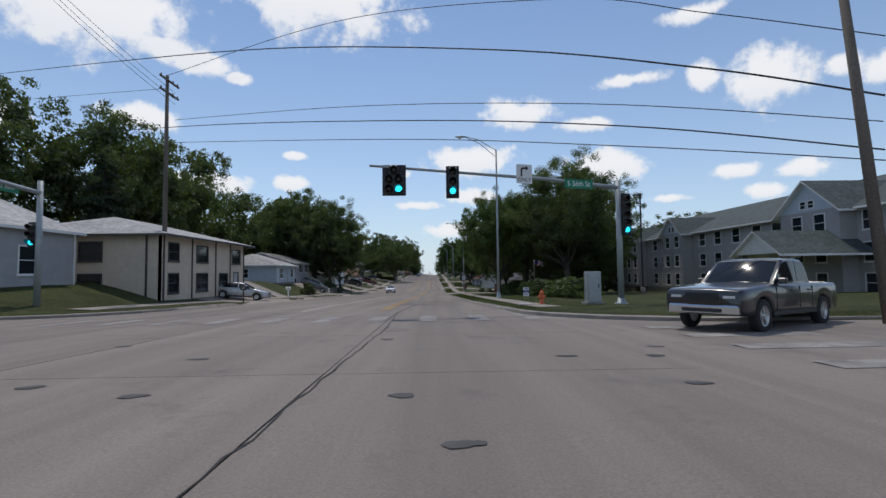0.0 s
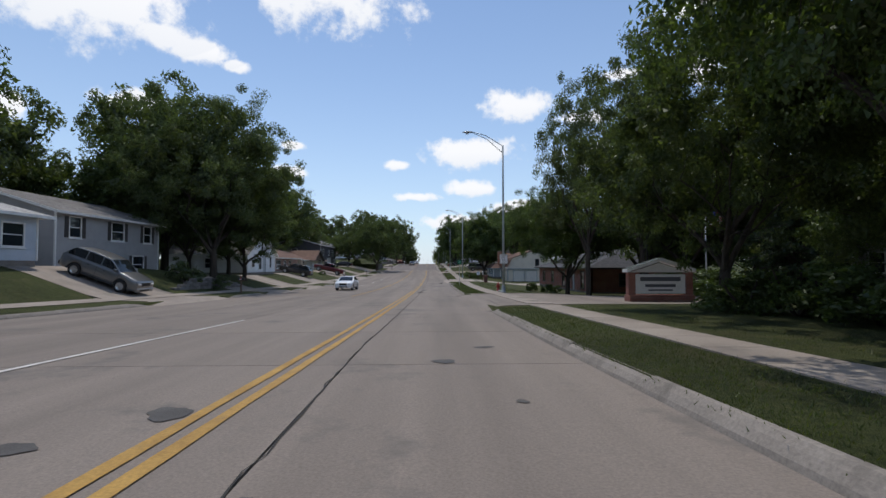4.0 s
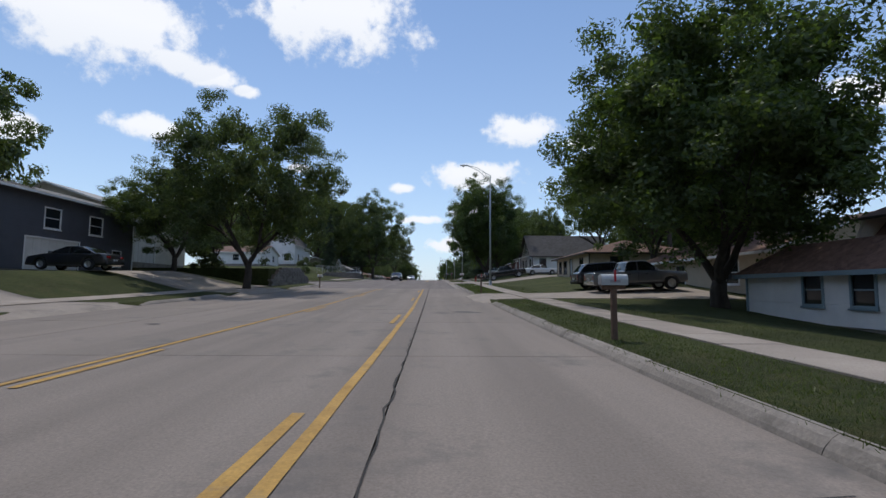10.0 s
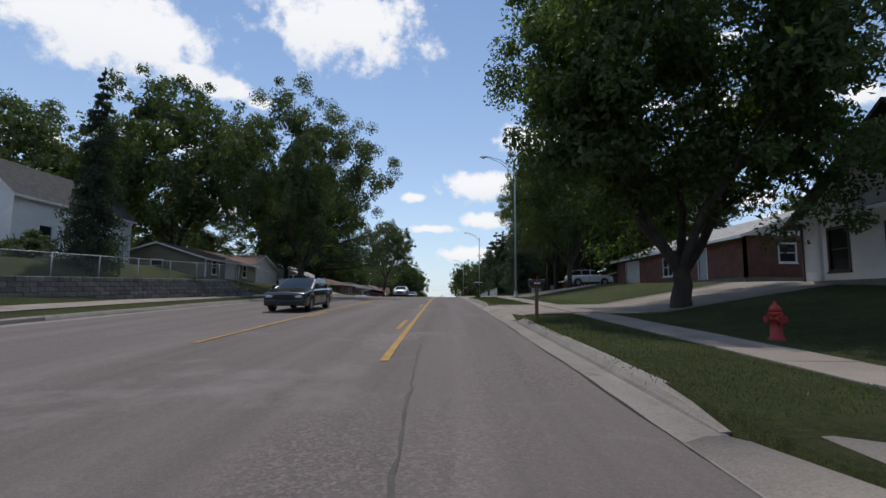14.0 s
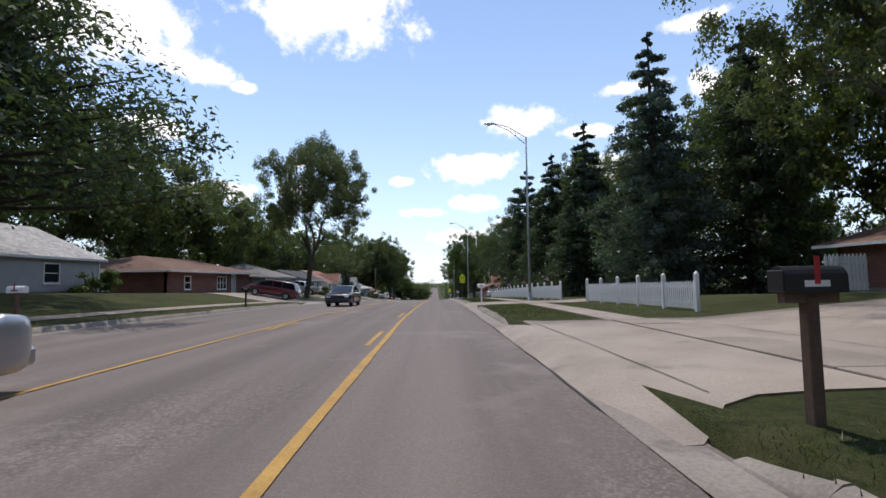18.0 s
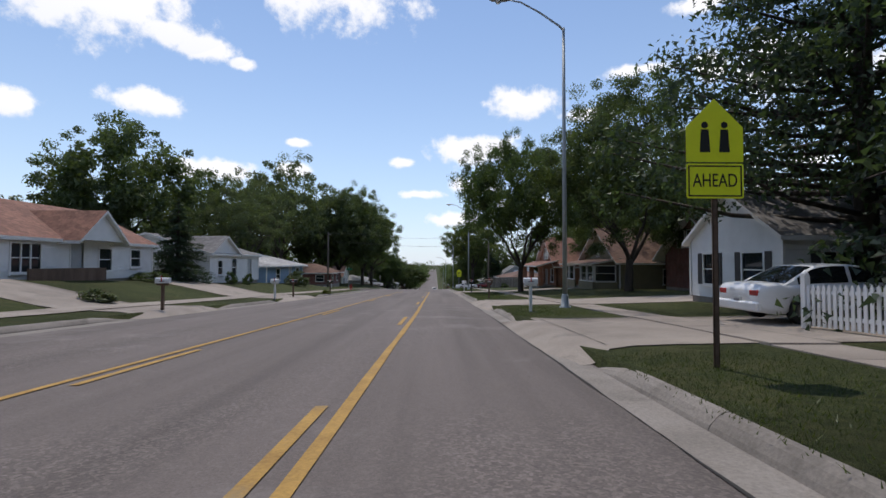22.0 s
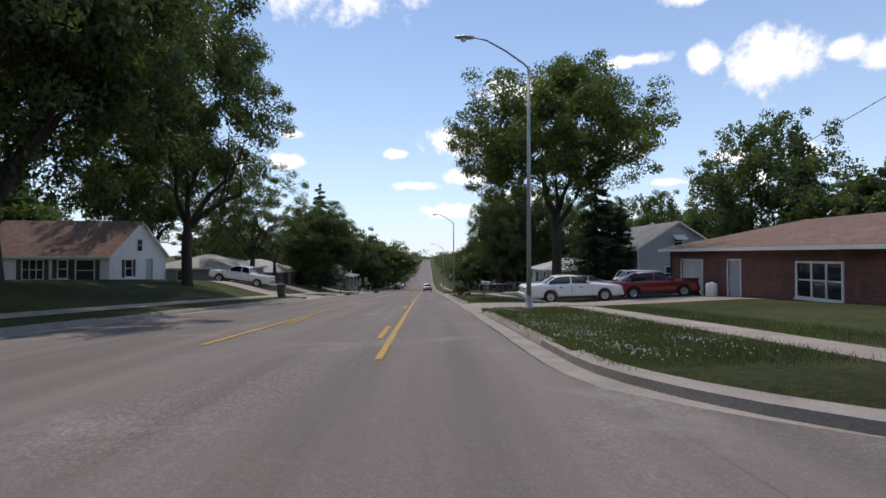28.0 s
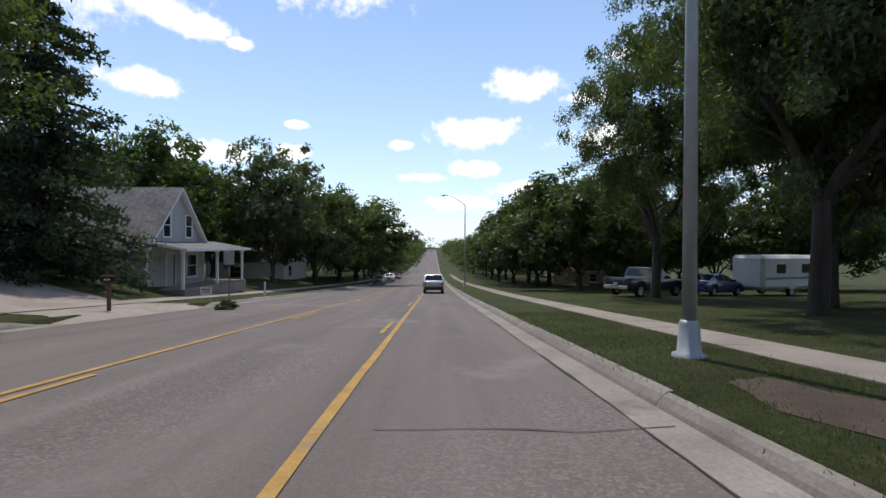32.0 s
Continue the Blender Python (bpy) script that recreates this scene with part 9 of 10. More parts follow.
words("S 56th St", 0.33, M["white_ink"], pl, at(0, -0.007, 0) @ FACE_BACK)
t = thing("signal_cabinet", 8.0, 23.2, ground_z(8.0, 23.2), 0, "grey steel signal control cabinet on a concrete pad", "cabinet")
part("pad", boxm(-0.45, -0.4, -0.2, 0.45, 0.4, 0.1), M["kerb"], t)
part("body", boxm(-0.33, -0.28, 0.1, 0.33, 0.28, 1.6, bev=0.02), M["galv"], t)
d = part("door", boxm(-0.29, -0.3, 0.16, 0.29, -0.281, 1.52, bev=0.006), M["galv"], t)
part("handle", boxm(0.18, -0.33, 0.8, 0.22, -0.301, 1.0), M["black"], d)

lx, ly = -23.0, 33.0
lz = ground_z(lx, ly)
dz = road_z(25) - lz
t = thing("signal_pole", lx + 4, ly - 9.5, ground_z(lx + 4, ly - 9.5), 0, "grey traffic signal pole with a green street name sign", "traffic light")
dz = road_z(24) - ground_z(lx + 4, ly - 9.5)
part("pole", tube(bmesh.new(), [(0, 0, -0.1), (0, 0, 6.6 + dz)], [0.15, 0.12], 12), M["pole_paint"], t)
part("mast_arm", tube(bmesh.new(), [(0, 0, 6.0 + dz), (0.2, -4, 6.2 + dz), (0.4, -11, 6.3 + dz)], [0.11, 0.085, 0.05], 10), M["pole_paint"], t)
signal_head(t, -0.3, 0, 3.4 + dz, 3, 0)
pl = part("street_name_plate", boxm(-0.01, -3.4, 5.75 + dz, 0.03, -1.2, 6.2 + dz), M["sign_green"], t, "green street name sign with white letters")
words("Pioneers Blvd", 0.3, M["white_ink"], pl, at(0.034, -2.3, 5.98 + dz) @ Matrix.Rotation(math.pi / 2, 4, "Z") @ FACE_BACK)


# ---- poles and wires ----
def utility_pole(x, y, h, lean=(0, 0), arms=1, label="weathered wooden utility pole with a crossarm"):
    t = thing("utility_pole", x, y, ground_z(x, y), 0, label, "utility pole")
    part("pole", tube(bmesh.new(), [(0, 0, -0.3), (lean[0] * 0.5, lean[1] * 0.5, h / 2), (lean[0], lean[1], h)], [0.17, 0.145, 0.11], 12), M["wood_pole"], t)
    for i in range(arms):
        z = h - 0.5 - i * 0.9
        ox, oy = lean[0] * z / h, lean[1] * z / h
        bm = boxm(-0.06, -1.2, z, 0.06, 1.2, z + 0.12, bev=0.01)
        bmesh.ops.translate(bm, verts=bm.verts, vec=(ox + 0.16, oy, 0))
        part("crossarm", bm, M["wood_pole"], t)
        for v in (-1.05, -0.45, 0.45, 1.05):
            part("insulator", lathe(bmesh.new(), [(0.03, 0), (0.06, 0.04), (0.04, 0.08), (0.06, 0.11), (0.02, 0.15)], 8, (ox + 0.16, oy + v, z + 0.12)), M["ceramic"], t)
    return t


def wire(pts, r=0.012, label="black overhead cable strung between poles"):
    """A cable through the given points, rounded off between them."""
    P = [Vector(p) for p in pts]
    out = []
    for i in range(len(P) - 1):
        a, b, c, d = P[max(i - 1, 0)], P[i], P[i + 1], P[min(i + 2, len(P) - 1)]
        for k in range(8):
            u = k / 8
            out.append(0.5 * (2 * b + (c - a) * u + (2 * a - 5 * b + 4 * c - d) * u * u + (3 * b - a - 3 * c + d) * u ** 3))
    out.append(P[-1])
    me = bpy.data.meshes.new("overhead_cable")
    bm = tube(bmesh.new(), out, r, 6)
    bm.to_mesh(me)
    bm.free()
    me.materials.append(M["wire"])
    tagged(new("overhead_cable", me), label, "cable", "overhead cables")


utility_pole(-18.7, 33.8, 16.0, (0, 0), 2)
utility_pole(12.7, 12.8, 11.0, (-0.6, 0.4), 1, "leaning wooden utility pole at the street corner")
wire([(-48, 53.4, 16.7), (-17.8, 33.2, 11.8), (-1.5, 22.3, 8.6), (7, 16.6, 6.5), (12.8, 12.8, 4.6)], 0.025)
wire([(-17.8, 33.2, 10.7), (-1.5, 22.3, 7.7), (7, 16.7, 5.8), (12.8, 12.8, 4.3)], 0.018)
wire([(-48.7, 53.9, 24.6), (-25.8, 38.5, 18.9), (-9.1, 27.4, 14.6), (2.8, 19.5, 10.7), (9.1, 15.2, 8.0), (12.8, 12.7, 6.1)], 0.03)
wire([(-18.7, 33.8, 14.8), (-49, 54, 21.4)], 0.016)
for dz in (0.0, 0.35, 0.8):
    wire([(-17.8, 33.2, 13.4 + dz), (-19.4, 30.0, 15.0 + dz), (-21.5, 25.5, 17.6 + dz), (-25, 18, 23 + dz)], 0.014)
wire([(-17.8, 33.2, 12.3), (-4, 24.0, 9.9), (6, 17.4, 7.6), (12.8, 12.8, 5.4)], 0.016)
wire([(-18.4, 33.4, 15.6), (-5, 24.5, 14.6), (5, 18, 12), (9.4, 15.1, 9.8), (12.9, 12.7, 7.8)], 0.016)
utility_pole(-18.6, 412.0, 9.5, (0, 0), 1)
utility_pole(9.7, 415.7, 10.0, (0.1, 0), 1)
za, zb = ground_z(-18.6, 412), ground_z(9.7, 415.7)
wire([(-60, 408, za + 10.2), (-18.6, 411.8, za + 9.3), (-4, 413.4, (za + zb) / 2 + 8.9), (9.7, 415.5, zb + 9.6), (60, 440, zb + 10.5)], 0.014)
wire([(-18.6, 412.2, za + 7.9), (-4, 413.8, (za + zb) / 2 + 7.5), (9.7, 415.9, zb + 8.0)], 0.018)
wire([(9.7, 415.9, zb + 8.0), (14, 447, ground_z(19, 447) + 4.6)], 0.01)


# ---- hydrants, boxes, small signs ----
def hydrant(x, y, key, label):
    t = thing("fire_hydrant", x, y, ground_z(x, y), (x * 50) % 40, label, "hydrant", "fire hydrants")
    body = part("barrel", lathe(bmesh.new(), [(0.15, -0.05), (0.15, 0.04), (0.105, 0.06), (0.1, 0.46), (0.13, 0.48), (0.13, 0.52), (0.11, 0.54)], 14), M[key], t)
    part("bonnet", lathe(bmesh.new(), [(0.115, 0.54), (0.11, 0.6), (0.08, 0.66), (0.035, 0.69), (0.03, 0.74), (0.01, 0.75)], 14), M[key], t)
    for d, r in (((0.2, 0, 0), 0.055), ((-0.2, 0, 0), 0.055), ((0, -0.2, 0), 0.075)):
        noz = part("nozzle", tube(bmesh.new(), [(0, 0, 0.4), (d[0] * 0.8, d[1] * 0.8, 0.4)], r, 10), M[key], t)
        part("cap", tube(bmesh.new(), [(d[0] * 0.8, d[1] * 0.8, 0.4), (d[0], d[1], 0.4)], r * 1.2, 8), M[key], noz)


hydrant(5.8, 24.6, "hydrant_orange", "orange-red fire hydrant on the corner lawn")
for x, y in ((6.0, 91.9), (6.4, 213.5), (-10.9, 391)):
    hydrant(x, y, "hydrant_red", "red fire hydrant standing on the grass verge")
for x, y in ((4.9, 24.5), (6.0, 90.0)):
    t = thing("utility_pad", x, y, ground_z(x, y), 0, "low square concrete utility box set in grass", "utility box")
    part("collar", boxm(-0.35, -0.3, -0.1, 0.35, 0.3, 0.05, bev=0.01), M["kerb"], t)
    part("lid", boxm(-0.29, -0.24, 0.05, 0.29, 0.24, 0.075, bev=0.006), M["galv"], t)


def mailbox(x, y, body="black", postm="wood", tilt=0.0, size=1.0, kind="plain"):
    side = -1 if x > 0 else 1        # the door looks to the road
    t = thing("mailbox", x, y, ground_z(x, y), 0, {"black": "black metal mailbox", "white": "white plastic mailbox", "dark_green": "large dark green mailbox", "wood": "wooden mailbox housing", "galv": "grey metal mailbox"}[body] + " on a post beside the kerb", "mailbox", "mailboxes along the kerb")
    t.matrix_world = pose(x, y, ground_z(x, y), 0, tilt, 0)
    mats = {"black": M["black"], "white": M["vinyl"], "dark_green": paint("dark green enamel", (0.012, 0.03, 0.02)), "wood": M["wood"], "galv": M["galv"]}
    pm = {"wood": M["wood"], "white": M["vinyl"], "black": M["black"], "galv": M["galv"]}[postm]
    part("post", boxm(-0.05, -0.05, -0.3, 0.05, 0.05, 1.0, bev=0.008), pm, t)
    part("arm", boxm(-0.22, -0.04, 0.95, 0.22, 0.04, 1.03), pm, t)
    w, h, l = 0.1 * size, 0.14 * size, 0.25 * size
    bm = bmesh.new()
    prof = [(-w, 0.0), (w, 0.0), (w, h * 0.8)] + [(w * math.cos(a), h * 0.8 + w * math.sin(a)) for a in (math.pi * k / 8 for k in range(1, 8))] + [(-w, h * 0.8)]
    r0 = [bm.verts.new((-l, p, 1.032 + q)) for p, q in prof]
    r1 = [bm.verts.new((l, p, 1.032 + q)) for p, q in prof]
    n = len(prof)
    for k in range(n):
        bm.faces.new((r0[k], r0[(k + 1) % n], r1[(k + 1) % n], r1[k]))
    bm.faces.new(r0[::-1])
    bm.faces.new(r1)
    bmesh.ops.recalc_face_normals(bm, faces=bm.faces)
    b = part("box", bm, mats[body], t)
    part("door", boxm(side * l - 0.006 if side > 0 else -l - 0.012, -w * 0.92, 1.04, side * l + 0.012 if side > 0 else -l + 0.006, w * 0.92, 1.03 + h * 1.3, bev=0.005), mats[body], b)
    part("flag", boxm(-0.02, -w - 0.012, 1.1, 0.02, -w - 0.004, 1.32), M["flag_red"], b)
    part("print_bar", boxm(-0.1, -w - 0.004, 1.08, 0.1, -w - 0.001, 1.13), M["bar_grey"] if body in ("white", "galv") else M["sign_white"], b)


for x, y, b, p in ((3.5, 150.4, "galv", "wood"), (3.35, 174.5, "black", "wood"), (3.4, 198.3, "galv", "wood"), (2.9, 219.4, "black", "wood"), (2.85, 270.6, "black", "wood"), (2.9, 298.6, "white", "white"), (3.5, 346.5, "white", "white"), (3.5, 360, "wood", "wood"), (3.5, 375, "black", "black"), (3.45, 385.3, "white", "white")):
    mailbox(x, y, b, p)
mailbox(2.95, 246.7, "dark_green", "black", size=1.5)
mailbox(3.3, 450.2, "galv", "wood", tilt=7)
for x, y, b, p in ((-15.0, 38.5, "black", "wood"), (-14.9, 50, "white", "white"), (-14.9, 88.5, "black", "wood"), (-13.6, 126.5, "black", "wood"), (-13.2, 149.5, "galv", "wood"), (-10.9, 187.3, "white", "wood"), (-12.4, 281, "white", "wood"), (-12.0, 296.8, "black", "black"), (-10.3, 347.2, "white", "wood"), (-9.95, 362.6, "black", "wood"), (-9.9, 358.6, "white", "white"), (-9.6, 372.8, "black", "wood"), (-10.8, 481, "black", "wood"), (-11.2, 483, "white", "wood"), (-11.3, 500, "black", "wood")):
    mailbox(x, y, b, p)

t = thing("lawn_sign", 6.4, 31.8, ground_z(6.4, 31.8), 0, "tall white lawn sign with a purple band on wire legs", "sign")
pl = sheet(t, 0.38, 0.58, 0.56, "sign_white")
part("band", boxm(-0.185, -0.0172, 0.5, 0.185, -0.0163, 0.66), paint("purple print", (0.07, 0.05, 0.2), 0.0), pl, "purple band")
bars(pl, -0.0185, [(0, 0.78, 0.28, 0.04), (0, 0.72, 0.22, 0.03), (0, 0.58, 0.26, 0.06), (0, 0.42, 0.28, 0.03), (0, 0.36, 0.24, 0.03)], "bar_grey")
for x in (-0.15, 0.15):
    part("leg", tube(bmesh.new(), [(x, 0, -0.1), (x, 0, 0.4)], 0.006, 5), M["galv"], t)
part("crossbar", tube(bmesh.new(), [(-0.15, 0, 0.12), (0.15, 0, 0.12)], 0.005, 5), M["galv"], t)

# gabled business sign and flag
bx, by = 11.3, 73.5
t = thing("entrance_sign", bx, by, ground_z(bx, by), 0, "gable-topped white board sign between brick posts", "sign")
part("plinth", boxm(-1.6, -0.35, -0.3, 1.6, 0.35, 0.35, bev=0.02), M["brick_red"], t)
pl = part("board", boxm(-1.25, -0.12, 0.4, 1.25, 0.12, 1.35, bev=0.02), M["trim"], t)
bars(pl, -0.122, [(0, 1.12, 2.0, 0.2), (0, 0.8, 1.5, 0.14), (0, 0.58, 1.2, 0.07)], "dark_siding")
for x in (-1.42, 1.42):
    part("post", boxm(x - 0.17, -0.17, 0.35, x + 0.17, 0.17, 1.45, bev=0.01), M["brick_red"], t)
vs, fs, mi = roof_mesh(-1.6, 1.6, -0.2, 0.2, 1.48, 2.0, "y", 0.0, 0.1)
child("roof", mesh_of("roof", vs, fs, [M["roof_green"], M["trim"]], mi), t)
part("gable", prism(bmesh.new(), [(-1.45, 1.45), (1.45, 1.45), (0, 1.9)], 0.1, 0.05), M["trim"], t)
fx, fy = 17.2, 79.5
t = thing("flag_pole", fx, fy, ground_z(fx, fy), 0, "white flag pole flying a striped red and white flag", "flag")
part("pole", tube(bmesh.new(), [(0, 0, -0.2), (0, 0, 5.5)], [0.05, 0.03], 10), M["vinyl"], t)
part("finial", lathe(bmesh.new(), [(0.01, 5.5), (0.06, 5.54), (0.06, 5.6), (0.01, 5.64)], 10), M["chrome"], t)


def cloth(w, h, z0, n=13, sag=0.25):
    """A hanging striped flag: one mesh of waved strips."""
    vs, fs, mi = [], [], []
    for i in range(n + 1):
        for k in range(13):
            u = k / 12
            vs.append((0.03 + w * u, 0.09 * math.sin(u * 9 + i * 0.15) * u, z0 - h * i / n - sag * u * u))
    for i in range(n):
        for k in range(12):
            fs.append((i * 13 + k, i * 13 + k + 1, (i + 1) * 13 + k + 1, (i + 1) * 13 + k))
            mi.append(2 if i < n * 0.54 and k < 5 else i % 2)
    return mesh_of("flag", vs, fs, [M["flag_red"], M["flag_white"], M["flag_blue"]], mi, True)


child("flag", cloth(1.5, 0.9, 5.4), t)

t = post(3.8, 111, 3.2, "green route marker on a steel post")
sheet(t, 0.46, 0.46, 2.95, "sign_green")
words("53", 0.28, M["white_ink"], t, at(0, -0.018, 2.95) @ FACE_BACK)
for x, y, h in ((8.8, 125.5, 1.0), (8.5, 122.5, 1.0)):
    t = thing("brick_pillar", x, y, ground_z(x, y), 8, "low red-brick pillar with a concrete cap", "pillar", "brick pillars")
    part("shaft", boxm(-0.22, -0.22, -0.3, 0.22, 0.22, h, bev=0.01), M["brick_dark"], t)
    part("cap", boxm(-0.27, -0.27, h, 0.27, 0.27, h + 0.08, bev=0.02), M["brick_dark"], t)
t = thing("notice_board", 8.65, 135.3, ground_z(8.65, 135.3), 12, "small white notice board with printed lines on a dark post", "sign")
part("post", boxm(-0.05, -0.04, -0.3, 0.05, 0.05, 1.15), M["wood"], t)
bd = part("board", boxm(-0.3, -0.062, 0.85, 0.3, -0.041, 1.42, bev=0.005), M["sign_white"], t)
bars(bd, -0.063, [(0, 1.32, 0.45, 0.08), (0, 1.19, 0.4, 0.05), (0, 1.1, 0.42, 0.04), (0, 1.0, 0.3, 0.04)], "blue_siding")
t = thing("drive_sign", 8.65, 128.3, ground_z(8.65, 128.3), 70, "narrow white sign on a dark wooden post by the drive", "sign")
part("post", boxm(-0.06, -0.05, -0.3, 0.06, 0.05, 1.7, bev=0.006), M["wood"], t)
bd = part("board", boxm(-0.26, -0.075, 1.08, 0.26, -0.051, 1.66, bev=0.005), M["sign_white"], t)
bars(bd, -0.076, [(0, 1.5, 0.36, 0.07), (0, 1.34, 0.3, 0.05), (0, 1.22, 0.34, 0.04)], "bar_grey")
t = thing("garden_lamp", 7.35, 147.3, ground_z(7.35, 147.3), 0, "black garden lamp post with a glass lantern", "lamp")
part("post", tube(bmesh.new(), [(0, 0, -0.2), (0, 0, 1.9)], [0.05, 0.035], 10), M["black"], t)
ln = part("lantern", lathe(bmesh.new(), [(0.05, 1.9), (0.1, 1.95), (0.13, 2.2), (0.12, 2.22)], 6), M["clear_lens"], t)
part("hood", lathe(bmesh.new(), [(0.16, 2.22), (0.1, 2.32), (0.03, 2.38), (0.01, 2.44)], 6), M["black"], ln)

t = thing("panel_sign", 8.65, 124.0, ground_z(8.65, 124.0), -96, "pale green panel sign between two brick pillars", "sign")
pl = part("board", boxm(-1.05, -0.04, 0.2, 1.05, 0.04, 0.8, bev=0.01), M["pale_blue"], t)
bars(pl, -0.041, [(0, 0.62, 1.4, 0.12), (0, 0.42, 1.1, 0.08)], "sign_white")
for v in (-0.5, 0.5):
    part("leg", boxm(v - 0.04, 0.041, -0.2, v + 0.04, 0.09, 0.8), M["galv"], t)

# warning signs before the school crossing
t = post(3.65, 335.2, 3.42, "fluorescent yellow-green school sign with an ahead plate", r=0.035, mat="wood")
w = 0.38
bm = prism(bmesh.new(), [(-w, -0.38), (w, -0.38), (w, 0.08), (0, 0.46), (-w, 0.08)], 0.004, -0.012)
bmesh.ops.translate(bm, verts=bm.verts, vec=(0, 0, 3.07))
pl = part("sign_plate", bm, M["sign_yellow"], t)
for x in (-0.13, 0.13):
    bm = prism(bmesh.new(), [(x - 0.07, -0.25), (x + 0.07, -0.25), (x + 0.05, 0.05), (x - 0.05, 0.05)], 0.003, -0.017)
    bmesh.ops.translate(bm, verts=bm.verts, vec=(0, 0, 3.07))
    part("symbol", bm, M["ink"], pl)
    part("symbol", prism(bmesh.new(), [(x + 0.045 * math.cos(a), 3.18 + 0.045 * math.sin(a)) for a in (math.pi * k / 5 for k in range(10))], 0.003, -0.017), M["ink"], pl)
pl = sheet(t, 0.76, 0.46, 2.44, "sign_yellow", -0.012, 0.03, "ink")
words("AHEAD", 0.25, M["ink"], pl, at(0, -0.019, 2.44) @ FACE_BACK, wide=0.72)
t = post(3.7, 402.5, 3.0, "fluorescent yellow-green crossing sign with an arrow plate", r=0.035)
bm = prism(bmesh.new(), [(-w, -0.38), (w, -0.38), (w, 0.08), (0, 0.46), (-w, 0.08)], 0.004, -0.012)
bmesh.ops.translate(bm, verts=bm.verts, vec=(0, 0, 2.62))
pl = part("sign_plate", bm, M["sign_yellow"], t)
for x in (-0.13, 0.13):
    bm = prism(bmesh.new(), [(x - 0.07, -0.25), (x + 0.07, -0.25), (x + 0.05, 0.05), (x - 0.05, 0.05)], 0.003, -0.017)
    bmesh.ops.translate(bm, verts=bm.verts, vec=(0, 0, 2.62))
    part("symbol", bm, M["ink"], pl)
pl = sheet(t, 0.6, 0.3, 2.05, "sign_yellow", -0.012, 0.03, "ink")
bm = prism(bmesh.new(), [(0.2, 0.1), (0.14, 0.12), (-0.06, -0.03), (-0.02, -0.08), (-0.2, -0.1), (-0.14, 0.06), (-0.1, 0.01), (0.1, 0.14)], 0.003, -0.0165)
bmesh.ops.translate(bm, verts=bm.verts, vec=(0, 0, 2.05))
part("arrow", bm, M["ink"], pl)
t = thing("house_sale_sign", 4.3, 481.6, ground_z(4.3, 481.6), 0, "low red and white house sale sign on the lawn", "sign")
pl = part("board", boxm(-0.4, -0.012, 0.3, 0.4, 0.012, 0.85), M["flag_red"], t)
bars(pl, -0.013, [(0, 0.65, 0.6, 0.14), (0, 0.45, 0.5, 0.08)], "sign_white")
for v in (-0.3, 0.3):
    part("leg", boxm(v - 0.02, 0.013, -0.2, v + 0.02, 0.04, 0.85), M["vinyl"], t)
t = post(-12, 395.5, 2.9, "green street name blades on a steel post")
part("blade", boxm(-0.4, -0.012, 2.7, 0.4, 0.0, 2.88), M["sign_green"], t)
part("blade", boxm(-0.006, -0.4, 2.9, 0.006, 0.4, 3.08), M["sign_green"], t)
t = post(-11.6, 430, 2.8, "stop sign seen from behind on its post")
part("sign_plate", prism(bmesh.new(), [(0.4 * math.cos(radians(22.5 + 45 * k)), 2.4 + 0.4 * math.sin(radians(22.5 + 45 * k))) for k in range(8)], 0.004, -0.012), M["sign_back"], t)
t.matrix_world = pose(-11.6, 430, ground_z(-11.6, 430), 0, 0, -60)
t = post(-11.5, 510, 2.7, "bare aluminium back of a road sign")
sheet(t, 0.6, 0.75, 2.3, "sign_back")
for x, y in ((-11.8, 508), (-17.5, 405)):
    t = thing("yard_sign", x, y, ground_z(x, y), 0, "small printed yard sign on wire legs", "sign", "yard signs")
    sheet(t, 0.6, 0.4, 0.5, "sign_white")
    bars(t, -0.017, [(0, 0.58, 0.45, 0.08), (0, 0.45, 0.4, 0.05)], "flag_red")
    for v in (-0.2, 0.2):
        part("leg", tube(bmesh.new(), [(v, 0, -0.1), (v, 0, 0.4)], 0.005, 5), M["galv"], t)
for x, y in ((-11.3, 515), (-13.9, 393)):
    t = thing("marker_post", x, y, ground_z(x, y), 0, "short white marker post on the verge", "post")
    part("shaft", boxm(-0.05, -0.03, -0.2, 0.05, 0.03, 0.95, bev=0.01), M["vinyl"], t)
    if y < 400:
        part("top", boxm(-0.05, -0.03, 0.951, 0.05, 0.03, 1.12, bev=0.01), M["flag_red"], t, "red top")
t = thing("rubbish_bin", -11.7, 460.4, ground_z(-11.7, 460.4), 0, "dark wheeled rubbish bin at the kerb", "bin")
bm = bmesh.new()
lo, hi = [(-0.22, -0.24), (0.22, -0.24), (0.22, 0.24), (-0.22, 0.24)], [(-0.29, -0.31), (0.29, -0.31), (0.29, 0.31), (-0.29, 0.31)]
a, b = [bm.verts.new((x, y, 0.05)) for x, y in lo], [bm.verts.new((x, y, 1.0)) for x, y in hi]
for k in range(4):
    bm.faces.new((a[k], a[(k + 1) % 4], b[(k + 1) % 4], b[k]))
bm.faces.new(a[::-1])
bm.faces.new(b)
part("body", bm, M["dark_siding"], t)
part("lid", boxm(-0.32, -0.34, 1.0, 0.32, 0.34, 1.07, bev=0.02), M["black_plastic"], t)
for s in (-1, 1):
    part("wheel", tube(bmesh.new(), [(s * 0.2, 0.26, 0.1), (s * 0.26, 0.26, 0.1)], 0.1, 12), M["rubber"], t)
t = post(2.96, 485.8, 2.62, "white no-parking sign on a rusty brown post", r=0.03, mat="wood")
